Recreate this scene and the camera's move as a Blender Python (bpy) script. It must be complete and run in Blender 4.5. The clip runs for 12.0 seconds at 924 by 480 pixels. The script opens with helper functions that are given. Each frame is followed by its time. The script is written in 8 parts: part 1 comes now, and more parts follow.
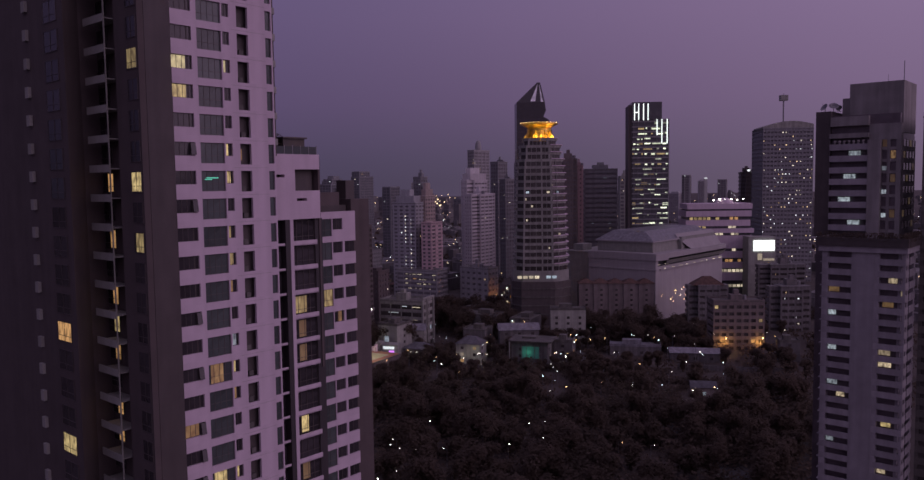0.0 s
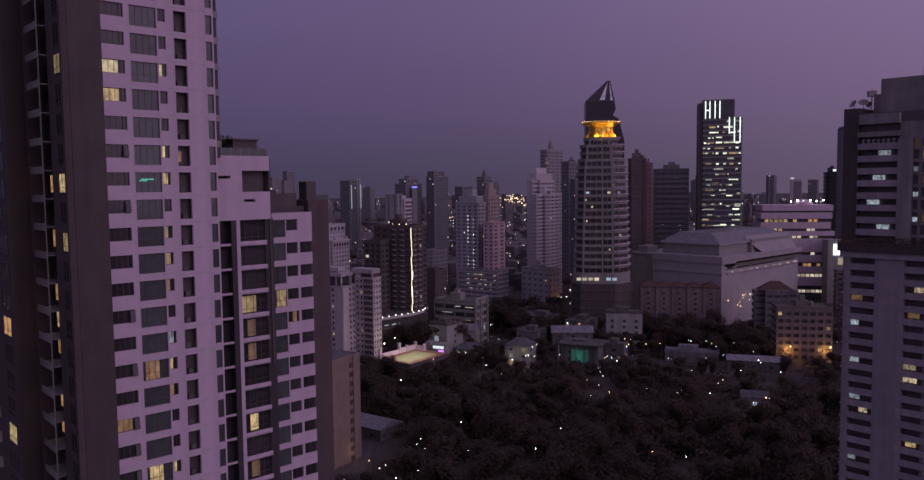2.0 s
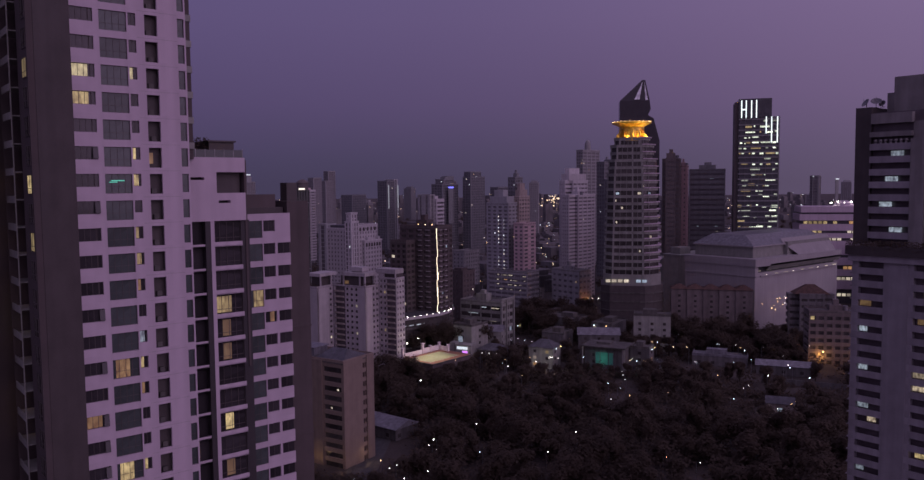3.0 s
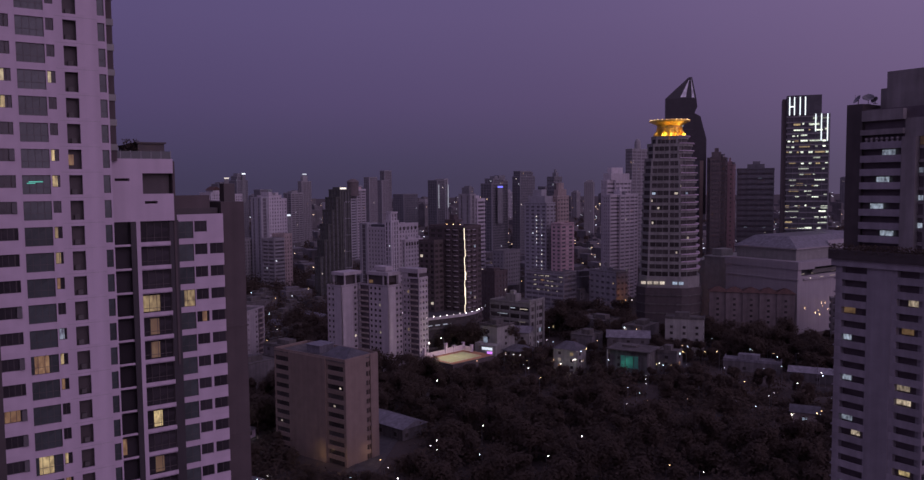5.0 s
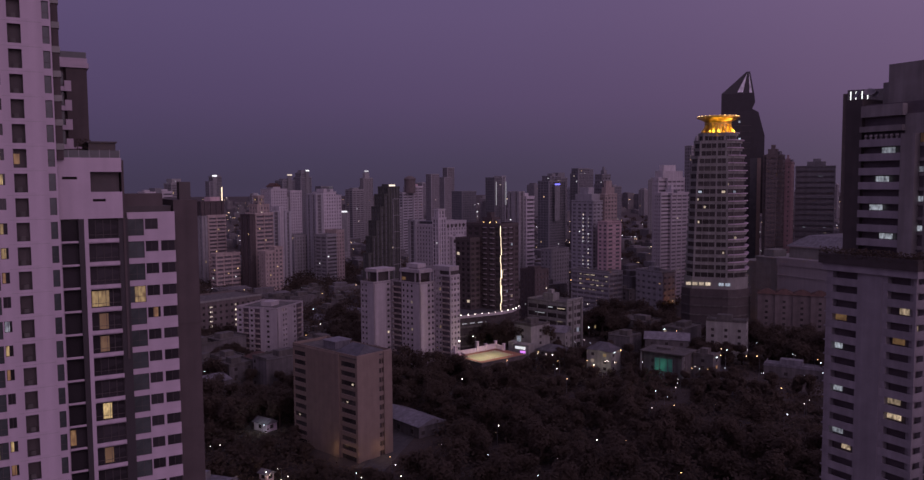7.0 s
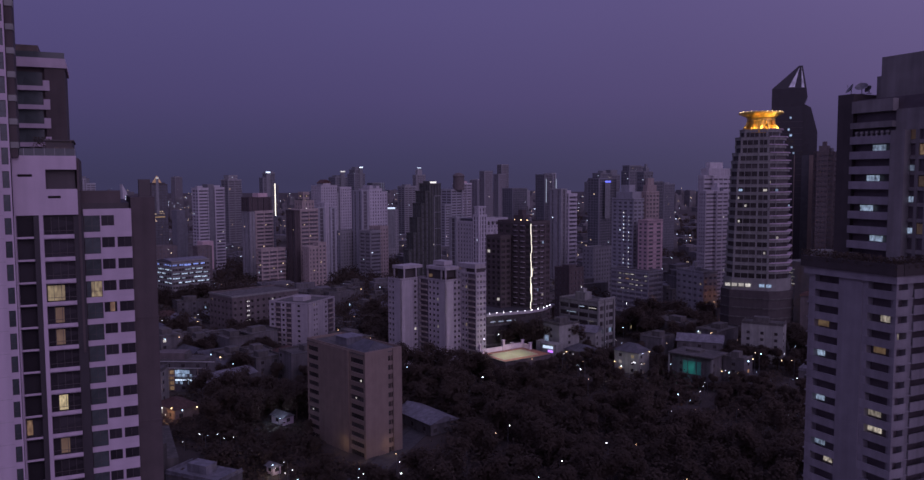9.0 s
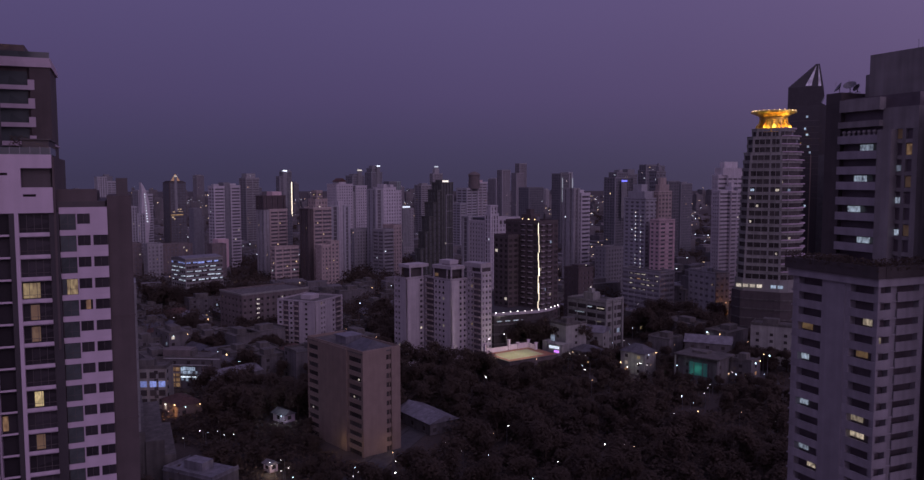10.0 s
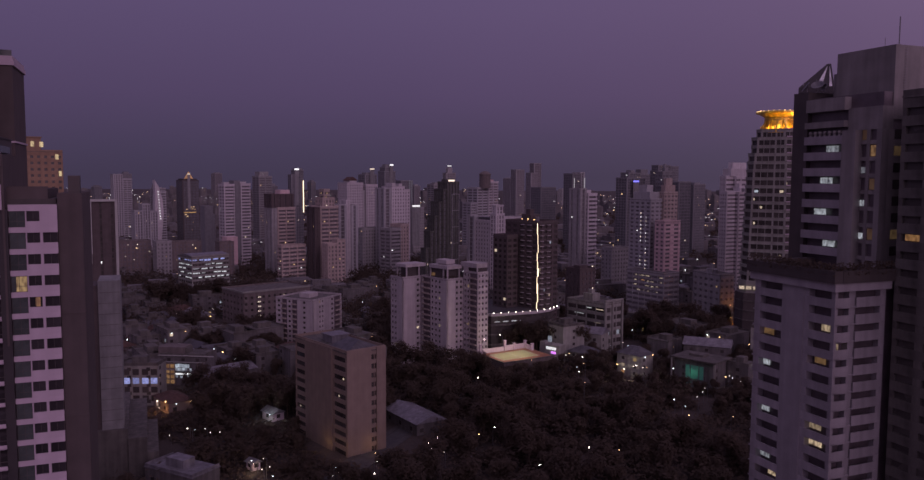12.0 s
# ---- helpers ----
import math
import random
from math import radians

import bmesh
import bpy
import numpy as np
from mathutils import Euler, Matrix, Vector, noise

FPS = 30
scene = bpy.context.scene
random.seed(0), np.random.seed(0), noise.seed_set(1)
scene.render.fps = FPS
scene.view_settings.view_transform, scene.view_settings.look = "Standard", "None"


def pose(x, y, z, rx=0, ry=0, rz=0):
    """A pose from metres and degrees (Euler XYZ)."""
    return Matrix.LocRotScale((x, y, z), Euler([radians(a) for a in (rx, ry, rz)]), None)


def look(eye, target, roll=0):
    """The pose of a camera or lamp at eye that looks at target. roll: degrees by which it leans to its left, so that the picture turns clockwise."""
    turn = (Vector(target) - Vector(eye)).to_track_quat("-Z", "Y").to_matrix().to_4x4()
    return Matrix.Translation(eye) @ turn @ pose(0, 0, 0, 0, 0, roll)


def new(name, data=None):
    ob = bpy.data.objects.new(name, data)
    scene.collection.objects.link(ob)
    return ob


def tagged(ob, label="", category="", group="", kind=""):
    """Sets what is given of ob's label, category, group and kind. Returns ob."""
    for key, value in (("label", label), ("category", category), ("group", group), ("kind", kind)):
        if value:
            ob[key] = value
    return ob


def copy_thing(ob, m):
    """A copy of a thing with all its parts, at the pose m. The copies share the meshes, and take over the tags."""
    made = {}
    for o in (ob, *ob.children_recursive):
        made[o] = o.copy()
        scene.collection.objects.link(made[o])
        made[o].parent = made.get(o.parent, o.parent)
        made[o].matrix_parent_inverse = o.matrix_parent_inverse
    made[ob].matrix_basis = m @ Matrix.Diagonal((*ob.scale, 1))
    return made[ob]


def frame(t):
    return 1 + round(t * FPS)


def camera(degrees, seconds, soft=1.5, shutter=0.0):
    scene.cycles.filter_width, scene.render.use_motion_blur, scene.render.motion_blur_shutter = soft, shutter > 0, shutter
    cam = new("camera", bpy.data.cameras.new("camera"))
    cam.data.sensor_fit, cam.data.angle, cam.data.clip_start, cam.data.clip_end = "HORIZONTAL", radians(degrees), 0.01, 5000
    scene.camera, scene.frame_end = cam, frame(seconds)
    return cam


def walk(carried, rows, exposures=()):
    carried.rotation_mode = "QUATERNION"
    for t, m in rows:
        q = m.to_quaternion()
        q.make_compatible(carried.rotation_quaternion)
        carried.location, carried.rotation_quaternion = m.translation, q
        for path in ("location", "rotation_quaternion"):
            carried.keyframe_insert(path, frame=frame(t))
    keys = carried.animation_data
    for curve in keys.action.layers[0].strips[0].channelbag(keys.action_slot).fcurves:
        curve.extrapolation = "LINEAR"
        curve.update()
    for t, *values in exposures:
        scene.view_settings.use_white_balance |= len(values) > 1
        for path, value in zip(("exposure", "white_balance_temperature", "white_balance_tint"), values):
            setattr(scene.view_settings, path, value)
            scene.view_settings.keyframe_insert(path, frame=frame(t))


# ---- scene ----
cam = camera(60.8, 12.0, 1.4)
METRES, EYE, TILT, LEAN, TURN = 98.0, 84.0, 0.0, 0.0, 40.8
ROWS = [
    (0.0, 0.0, 0.0, 0.0, -0.06, -4.14, 0.77),
    (0.5, 0.0472, 0.0041, -0.0001, 1.73, -4.12, 0.73),
    (1.0, 0.0944, 0.0099, 0.0003, 3.1, -4.12, 0.7),
    (1.5, 0.1413, 0.0171, 0.0003, 4.65, -4.1, 0.69),
    (2.0, 0.1877, 0.0258, 0.0003, 6.5, -4.09, 0.65),
    (2.5, 0.2344, 0.035, 0.0007, 8.21, -4.08, 0.62),
    (3.0, 0.2807, 0.0457, 0.001, 9.73, -4.04, 0.59),
    (5.0, 0.4643, 0.1008, 0.0017, 14.5, -4.05, 0.55),
    (5.5, 0.5085, 0.1169, 0.0022, 15.77, -4.1, 0.49),
    (6.0, 0.5513, 0.1335, 0.0029, 17.14, -4.15, 0.45),
    (6.5, 0.5925, 0.1507, 0.003, 18.5, -4.18, 0.42),
    (7.0, 0.6323, 0.1687, 0.0034, 19.75, -4.23, 0.39),
    (9.0, 0.7798, 0.2442, 0.0049, 24.34, -4.44, 0.23),
    (9.5, 0.8119, 0.2629, 0.0052, 25.17, -4.47, 0.15),
    (10.0, 0.8413, 0.2808, 0.0057, 25.92, -4.52, 0.09),
    (10.5, 0.8676, 0.2979, 0.0062, 26.56, -4.57, 0.01),
    (11.0, 0.8901, 0.314, 0.0065, 26.97, -4.6, -0.04),
    (11.5, 0.9104, 0.3284, 0.0066, 27.31, -4.61, -0.08),
    (12.0, 0.9274, 0.3408, 0.0064, 27.37, -4.57, -0.24),
]
EXPOSE = [(0.0, 0.05, 6500, 10), (3.0, 0.0, 6150, 14), (5.5, -0.05, 6030, 16), (6.4, -0.05, 6110, 15), (7.0, -0.06, 6600, 18), (8.8, -0.1, 5350, 15), (9.5, -0.12, 5550, 15), (10.5, -0.11, 6200, 16), (12.0, -0.08, 6800, 18)]
walk(cam, [(t, pose(0, 0, EYE, TILT, LEAN, TURN) @ pose(METRES * x, METRES * y, METRES * z, 90 + pitch, roll, yaw)) for t, x, y, z, yaw, pitch, roll in ROWS], EXPOSE)
SKY = [(0.07, 0.054, 0.092), (0.08, 0.061, 0.108), (0.112, 0.077, 0.15), (0.14, 0.097, 0.19), (0.152, 0.113, 0.225), (0.19, 0.145, 0.24)]
GLOW = (0.15, 0.1, 0.145)
SUN_POWER, SUN_RGB = 0.5, (1.0, 0.68, 0.95)
CROWN_W = 420

# ---- sky and light: dusk, afterglow behind the camera ----
world = bpy.data.worlds.new("dusk")
scene.world = world
world.use_nodes = True
wn, wl_ = world.node_tree.nodes, world.node_tree.links
wn.clear()
w_out = wn.new("ShaderNodeOutputWorld")
w_bg = wn.new("ShaderNodeBackground")
w_co = wn.new("ShaderNodeTexCoord")
w_sep = wn.new("ShaderNodeSeparateXYZ")
w_ramp = wn.new("ShaderNodeValToRGB")
w_glow = wn.new("ShaderNodeVectorMath")
w_glow.operation = "DOT_PRODUCT"
w_glow.inputs[1].default_value = Vector((0.85, 0.25, 0.12)).normalized()
w_map = wn.new("ShaderNodeMapRange")
w_map.inputs["From Min"].default_value, w_map.inputs["From Max"].default_value = -0.65, 1.0
w_map.interpolation_type = "SMOOTHSTEP"
w_gramp = wn.new("ShaderNodeMixRGB")
w_gramp.blend_type = "ADD"
w_gramp.inputs[2].default_value = (*GLOW, 1)
w_noise = wn.new("ShaderNodeTexNoise")
w_noise.inputs["Scale"].default_value = 1.6
w_noise.inputs["Detail"].default_value = 3
w_nmap = wn.new("ShaderNodeMapRange")
w_nmap.inputs["To Min"].default_value, w_nmap.inputs["To Max"].default_value = 0.93, 1.07
w_nmul = wn.new("ShaderNodeMixRGB")
w_nmul.blend_type, w_nmul.inputs[0].default_value = "MULTIPLY", 1.0
w_west = wn.new("ShaderNodeVectorMath")
w_west.operation = "DOT_PRODUCT"
w_west.inputs[1].default_value = Vector((-0.95, -0.3, 0.05)).normalized()
w_wmap = wn.new("ShaderNodeMapRange")
w_wmap.interpolation_type = "SMOOTHSTEP"
w_wmap.inputs["From Min"].default_value, w_wmap.inputs["From Max"].default_value = 0.1, 1.0
w_hue = wn.new("ShaderNodeMixRGB")
w_hue.inputs[1].default_value, w_hue.inputs[2].default_value = (1.06, 1.05, 1.05, 1), (0.76, 0.805, 0.905, 1)
w_wmul = wn.new("ShaderNodeMixRGB")
w_wmul.blend_type, w_wmul.inputs[0].default_value = "MULTIPLY", 1.0
ramp = w_ramp.color_ramp
ramp.elements[0].position, ramp.elements[0].color = 0.0, (*SKY[0], 1)
ramp.elements[1].position, ramp.elements[1].color = 1.0, (*SKY[-1], 1)
for at, rgb in zip((0.03, 0.1, 0.2, 0.33), SKY[1:-1]):
    ramp.elements.new(at).color = (*rgb, 1)
wl_.new(w_co.outputs["Generated"], w_sep.inputs[0])
wl_.new(w_sep.outputs["Z"], w_ramp.inputs[0])
wl_.new(w_co.outputs["Generated"], w_glow.inputs[0])
wl_.new(w_glow.outputs["Value"], w_map.inputs["Value"])
wl_.new(w_map.outputs[0], w_gramp.inputs[0])
wl_.new(w_ramp.outputs[0], w_gramp.inputs[1])
wl_.new(w_co.outputs["Generated"], w_noise.inputs["Vector"])
wl_.new(w_noise.outputs["Fac"], w_nmap.inputs["Value"])
wl_.new(w_gramp.outputs[0], w_nmul.inputs[1])
wl_.new(w_nmap.outputs[0], w_nmul.inputs[2])
wl_.new(w_co.outputs["Generated"], w_west.inputs[0])
wl_.new(w_west.outputs["Value"], w_wmap.inputs["Value"])
wl_.new(w_nmul.outputs[0], w_wmul.inputs[1])
wl_.new(w_wmap.outputs[0], w_hue.inputs[0])
wl_.new(w_hue.outputs[0], w_wmul.inputs[2])
wl_.new(w_wmul.outputs[0], w_bg.inputs["Color"])
wl_.new(w_bg.outputs[0], w_out.inputs["Surface"])

sun = new("afterglow", bpy.data.lights.new("afterglow", "SUN"))
sun.data.energy, sun.data.angle, sun.data.color = SUN_POWER, radians(50), SUN_RGB
sun.matrix_world = look((300, 60, 160), (0, 0, 60))


# ---- materials ----
def shader(name, rough=0.8, metal=0.0):
    m = bpy.data.materials.new(name)
    m.use_nodes = True
    b = m.node_tree.nodes["Principled BSDF"]
    b.inputs["Roughness"].default_value, b.inputs["Metallic"].default_value = rough, metal
    return m, m.node_tree.nodes, m.node_tree.links, b


def paint(name, rgb, rough=0.85, vary=0.25, scale=0.35, streak=0.3, bump=0.15, metal=0.0, tone=0.12):
    """Coat of paint or render: broad blotches, fine grain, rain streaks and a tone of its own for each piece."""
    m, nodes, links, b = shader(name, rough, metal)
    co = nodes.new("ShaderNodeTexCoord")
    broad, fine, run = (nodes.new("ShaderNodeTexNoise") for _ in range(3))
    broad.inputs["Scale"].default_value, broad.inputs["Detail"].default_value = scale, 5
    fine.inputs["Scale"].default_value, fine.inputs["Detail"].default_value = scale * 22, 4
    run.inputs["Scale"].default_value = 1.0
    stretch = nodes.new("ShaderNodeMapping")
    stretch.inputs["Scale"].default_value = (0.7, 0.7, 0.04)
    info = nodes.new("ShaderNodeObjectInfo")
    links.new(co.outputs["Object"], broad.inputs["Vector"])
    links.new(co.outputs["Object"], fine.inputs["Vector"])
    links.new(co.outputs["Object"], stretch.inputs["Vector"])
    links.new(stretch.outputs[0], run.inputs["Vector"])
    col = None
    for node, out, low, high in ((broad, "Fac", 1 - vary, 1 + vary), (fine, "Fac", 1 - vary * 0.5, 1 + vary * 0.5),
                                 (run, "Fac", 1 - streak, 1 + streak), (info, "Random", 1 - tone, 1 + tone)):
        mp = nodes.new("ShaderNodeMapRange")
        if node is not info:
            mp.inputs["From Min"].default_value, mp.inputs["From Max"].default_value = 0.28, 0.72
        mp.inputs["To Min"].default_value, mp.inputs["To Max"].default_value = low, high
        links.new(node.outputs[out], mp.inputs["Value"])
        mul = nodes.new("ShaderNodeMixRGB")
        mul.blend_type, mul.inputs[0].default_value = "MULTIPLY", 1.0
        if col is None:
            mul.inputs[1].default_value = (*rgb, 1)
        else:
            links.new(col, mul.inputs[1])
        links.new(mp.outputs[0], mul.inputs[2])
        col = mul.outputs[0]
    links.new(col, b.inputs["Base Color"])
    bp = nodes.new("ShaderNodeBump")
    bp.inputs["Strength"].default_value, bp.inputs["Distance"].default_value = bump, 0.05
    links.new(fine.outputs["Fac"], bp.inputs["Height"])
    links.new(bp.outputs[0], b.inputs["Normal"])
    return m


def glazing(name, rgb, rough=0.12, tone=0.6):
    """Dark window glass seen from outside: glossy, with rooms of unlike darkness behind it."""
    m, nodes, links, b = shader(name, rough)
    b.inputs["IOR"].default_value = 1.4
    co, info, cell = nodes.new("ShaderNodeTexCoord"), nodes.new("ShaderNodeObjectInfo"), nodes.new("ShaderNodeTexVoronoi")
    cell.inputs["Scale"].default_value = 0.4
    mix = nodes.new("ShaderNodeMath")
    mix.operation = "ADD"
    ramp_ = nodes.new("ShaderNodeMapRange")
    ramp_.inputs["From Max"].default_value = 2.0
    ramp_.inputs["To Min"].default_value, ramp_.inputs["To Max"].default_value = 1 - tone, 1 + tone
    mul = nodes.new("ShaderNodeMixRGB")
    mul.blend_type, mul.inputs[0].default_value, mul.inputs[1].default_value = "MULTIPLY", 1.0, (*rgb, 1)
    links.new(co.outputs["Object"], cell.inputs["Vector"])
    links.new(cell.outputs["Color"], mix.inputs[0])
    links.new(info.outputs["Random"], mix.inputs[1])
    links.new(mix.outputs[0], ramp_.inputs["Value"])
    links.new(ramp_.outputs[0], mul.inputs[2])
    links.new(mul.outputs[0], b.inputs["Base Color"])
    return m


def lamp_glass(name, rgb, power, vary=0.5, folds=0.0):
    """Gives off light: bulbs, tubes, and rooms lit behind curtains (folds)."""
    m, nodes, links, b = shader(name, 0.4)
    b.inputs["Base Color"].default_value = (*(0.3 * c for c in rgb), 1)
    b.inputs["Emission Color"].default_value = (*rgb, 1)
    info, mp = nodes.new("ShaderNodeObjectInfo"), nodes.new("ShaderNodeMapRange")
    mp.inputs["To Min"].default_value, mp.inputs["To Max"].default_value = power * (1 - vary), power * (1 + vary)
    geo, add_, frac = nodes.new("ShaderNodeNewGeometry"), nodes.new("ShaderNodeMath"), nodes.new("ShaderNodeMath")
    frac.operation = "FRACT"
    links.new(info.outputs["Random"], add_.inputs[0])
    links.new(geo.outputs["Random Per Island"], add_.inputs[1])
    links.new(add_.outputs[0], frac.inputs[0])
    links.new(frac.outputs[0], mp.inputs["Value"])
    out = mp.outputs[0]
    if folds:
        co, wave, room = nodes.new("ShaderNodeTexCoord"), nodes.new("ShaderNodeTexNoise"), nodes.new("ShaderNodeMapRange")
        stretch = nodes.new("ShaderNodeMapping")
        stretch.inputs["Scale"].default_value = (1.9, 1.9, 0.9)
        wave.inputs["Scale"].default_value, wave.inputs["Detail"].default_value = 1.3, 3
        room.inputs["From Min"].default_value, room.inputs["From Max"].default_value = 0.3, 0.7
        room.inputs["To Min"].default_value, room.inputs["To Max"].default_value = 1 - folds, 1 + folds
        mul = nodes.new("ShaderNodeMath")
        mul.operation = "MULTIPLY"
        offs = nodes.new("ShaderNodeVectorMath")
        links.new(co.outputs["Object"], offs.inputs[0])
        links.new(info.outputs["Location"], offs.inputs[1])
        links.new(offs.outputs[0], stretch.inputs["Vector"])
        links.new(stretch.outputs[0], wave.inputs["Vector"])
        links.new(wave.outputs["Fac"], room.inputs["Value"])
        links.new(room.outputs[0], mul.inputs[0])
        links.new(out, mul.inputs[1])
        out = mul.outputs[0]
    links.new(out, b.inputs["Emission Strength"])
    return m


def foliage(name, rgb):
    """Leaves: matt above, letting some light through."""
    m, nodes, links, b = shader(name, 0.75)
    b.inputs["Specular IOR Level"].default_value = 0.2
    info, geo, add_, mp = (nodes.new(k) for k in ("ShaderNodeObjectInfo", "ShaderNodeNewGeometry", "ShaderNodeMath", "ShaderNodeMapRange"))
    mp.inputs["From Max"].default_value = 2.0
    mp.inputs["To Min"].default_value, mp.inputs["To Max"].default_value = 0.85, 1.15
    mul = nodes.new("ShaderNodeMixRGB")
    mul.blend_type, mul.inputs[0].default_value, mul.inputs[1].default_value = "MULTIPLY", 1.0, (*rgb, 1)
    links.new(info.outputs["Random"], add_.inputs[0])
    links.new(geo.outputs["Random Per Island"], add_.inputs[1])
    links.new(add_.outputs[0], mp.inputs["Value"])
    links.new(mp.outputs[0], mul.inputs[2])
    links.new(mul.outputs[0], b.inputs["Base Color"])
    through_, mix = nodes.new("ShaderNodeBsdfTranslucent"), nodes.new("ShaderNodeMixShader")
    mix.inputs[0].default_value = 0.5
    links.new(mul.outputs[0], through_.inputs["Color"])
    links.new(b.outputs[0], mix.inputs[1])
    links.new(through_.outputs[0], mix.inputs[2])
    links.new(mix.outputs[0], nodes["Material Output"].inputs["Surface"])
    return m


SMOKE = paint("smoky_grey_render", (0.225, 0.232, 0.228), vary=0.15, streak=0.15)
PALEWALL = paint("pale_render", (0.425, 0.4, 0.4), vary=0.08, streak=0.12)
WHITE = paint("white_paint", (0.535, 0.45, 0.512), vary=0.05, streak=0.07, bump=0.05, tone=0.015)
OFFWHITE = paint("offwhite_render", (0.44, 0.45, 0.42), vary=0.1, streak=0.07)
LILAC = paint("grey_render", (0.27, 0.273, 0.247), vary=0.12, streak=0.09)
MIDGREY = paint("mid_grey_render", (0.27, 0.275, 0.245), vary=0.15, streak=0.2)
PINK = paint("pink_render", (0.45, 0.315, 0.305), vary=0.1, streak=0.15)
TAN = paint("tan_render", (0.245, 0.195, 0.158), vary=0.1, streak=0.09)
CREAM = paint("cream_render", (0.36, 0.322, 0.28), vary=0.12, streak=0.18)
OCHRE = paint("ochre_render", (0.3, 0.2, 0.13), vary=0.12, streak=0.1)
BROWN = paint("brown_cladding", (0.092, 0.075, 0.073), vary=0.12, streak=0.1)
DEEP = paint("dark_cladding", (0.078, 0.067, 0.064), rough=0.6, vary=0.15, streak=0.1)
CONCRETE = paint("weathered_concrete", (0.11, 0.105, 0.095), vary=0.25, streak=0.3)
ASPHALT = paint("asphalt", (0.07, 0.07, 0.072), rough=0.9, vary=0.25, streak=0.0, scale=0.5)
PAVING = paint("paving", (0.07, 0.068, 0.066), vary=0.25, streak=0.0, scale=0.8)
SOIL = paint("dark_earth_and_grass", (0.06, 0.05, 0.043), rough=0.95, vary=0.4, streak=0.0, scale=0.05)
ROOFTILE = paint("roof_tiles", (0.09, 0.05, 0.038), rough=0.75, vary=0.25, scale=0.8)
SLATE = paint("grey_roof_sheet", (0.08, 0.08, 0.088), rough=0.5, vary=0.2, scale=0.6)
SHEET = paint("pale_roof_sheet", (0.17, 0.17, 0.185), rough=0.5, vary=0.2, scale=0.5)
CLAY = paint("court_clay", (0.27, 0.12, 0.075), rough=0.9, vary=0.12, streak=0.0)
COURT = paint("court_green", (0.3, 0.3, 0.17), rough=0.85, vary=0.1, streak=0.0)
STEEL = paint("painted_steel", (0.22, 0.22, 0.23), rough=0.45, vary=0.1, metal=0.6)
WOOD = paint("bark", (0.09, 0.07, 0.05), rough=0.9, vary=0.3, scale=2)
GLASS = glazing("window_glass", (0.08, 0.074, 0.07))
NEARGLASS = glazing("clear_window_glass", (0.045, 0.041, 0.045), rough=0.08)
GREENGLASS = glazing("green_tinted_glass", (0.08, 0.095, 0.093), tone=0.4)
# Window glass of the far towers, lightened: distance haze is put into its colour.
HAZEGLASS = glazing("haze_lifted_window_glass", (0.155, 0.148, 0.155), rough=0.35, tone=0.35)
CURTAIN = glazing("curtain_wall_glass", (0.09, 0.093, 0.097), rough=0.22, tone=0.35)
FARLIT = [lamp_glass("far_lit_room_" + k, c, p, 0.7) for k, c, p in (("pale", (1.0, 0.88, 0.7), 0.9), ("white", (0.92, 0.97, 1.0), 0.9), ("warm", (1.0, 0.7, 0.38), 0.8))]
WARM = lamp_glass("warm_lit_room", (1.0, 0.76, 0.34), 0.26, 0.5, 0.8)
AMBER = lamp_glass("amber_lit_room", (1.0, 0.55, 0.22), 0.28, 0.5, 0.7)
COOL = lamp_glass("cool_lit_room", (0.72, 0.88, 1.0), 0.33, 0.6, 0.6)
PALE = lamp_glass("pale_lit_room", (1.0, 0.86, 0.62), 0.42, 0.6, 0.6)
# Opaque mid-dark colour; the dimness of rooms and recesses is put into it.
DUSK = paint("dim_interior_tone", (0.13, 0.11, 0.12), rough=0.35, vary=0.3, streak=0.0)
COOLROOM = lamp_glass("cool_kitchen_light", (0.8, 0.92, 1.0), 0.2, 0.5, 0.95)
SHOP = lamp_glass("shop_tubes", (0.9, 0.98, 1.0), 0.9, 0.4, 0.7)
OFFICE = lamp_glass("office_tubes", (0.92, 1.0, 0.72), 0.85, 0.8, 0.7)
DIMMER = lamp_glass("faint_curtained_room", (1.0, 0.7, 0.34), 0.032, 0.6, 0.9)
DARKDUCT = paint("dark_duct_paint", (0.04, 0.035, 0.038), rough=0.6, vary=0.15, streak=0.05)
DIM = lamp_glass("dim_amber_room", (1.0, 0.62, 0.28), 0.11, 0.4, 0.9)
PALEWARM = lamp_glass("pale_yellow_room", (1.0, 0.84, 0.45), 0.42, 0.2, 0.6)
COOLDIM = lamp_glass("dim_cool_room", (0.8, 0.95, 1.0), 0.16, 0.4, 0.9)
BULB = lamp_glass("white_lamp", (1.0, 0.93, 0.8), 8.0, 0.7)
BULBWARM = lamp_glass("sodium_lamp", (1.0, 0.62, 0.25), 7.0, 0.7)
BULBCOOL = lamp_glass("cool_lamp", (0.75, 0.95, 1.0), 8.0, 0.7)
FARBULBWARM = lamp_glass("far_sodium_lamp", (1.0, 0.72, 0.42), 2.3, 0.8)
FARBULBCOOL = lamp_glass("far_white_lamp", (0.9, 0.97, 1.0), 2.3, 0.8)
MALLWALL = paint("pale_mall_render", (0.33, 0.315, 0.315), vary=0.06, streak=0.06, scale=0.1)
DARKSHEEN = glazing("dark_tower_glass", (0.055, 0.052, 0.056), rough=0.18, tone=0.15)
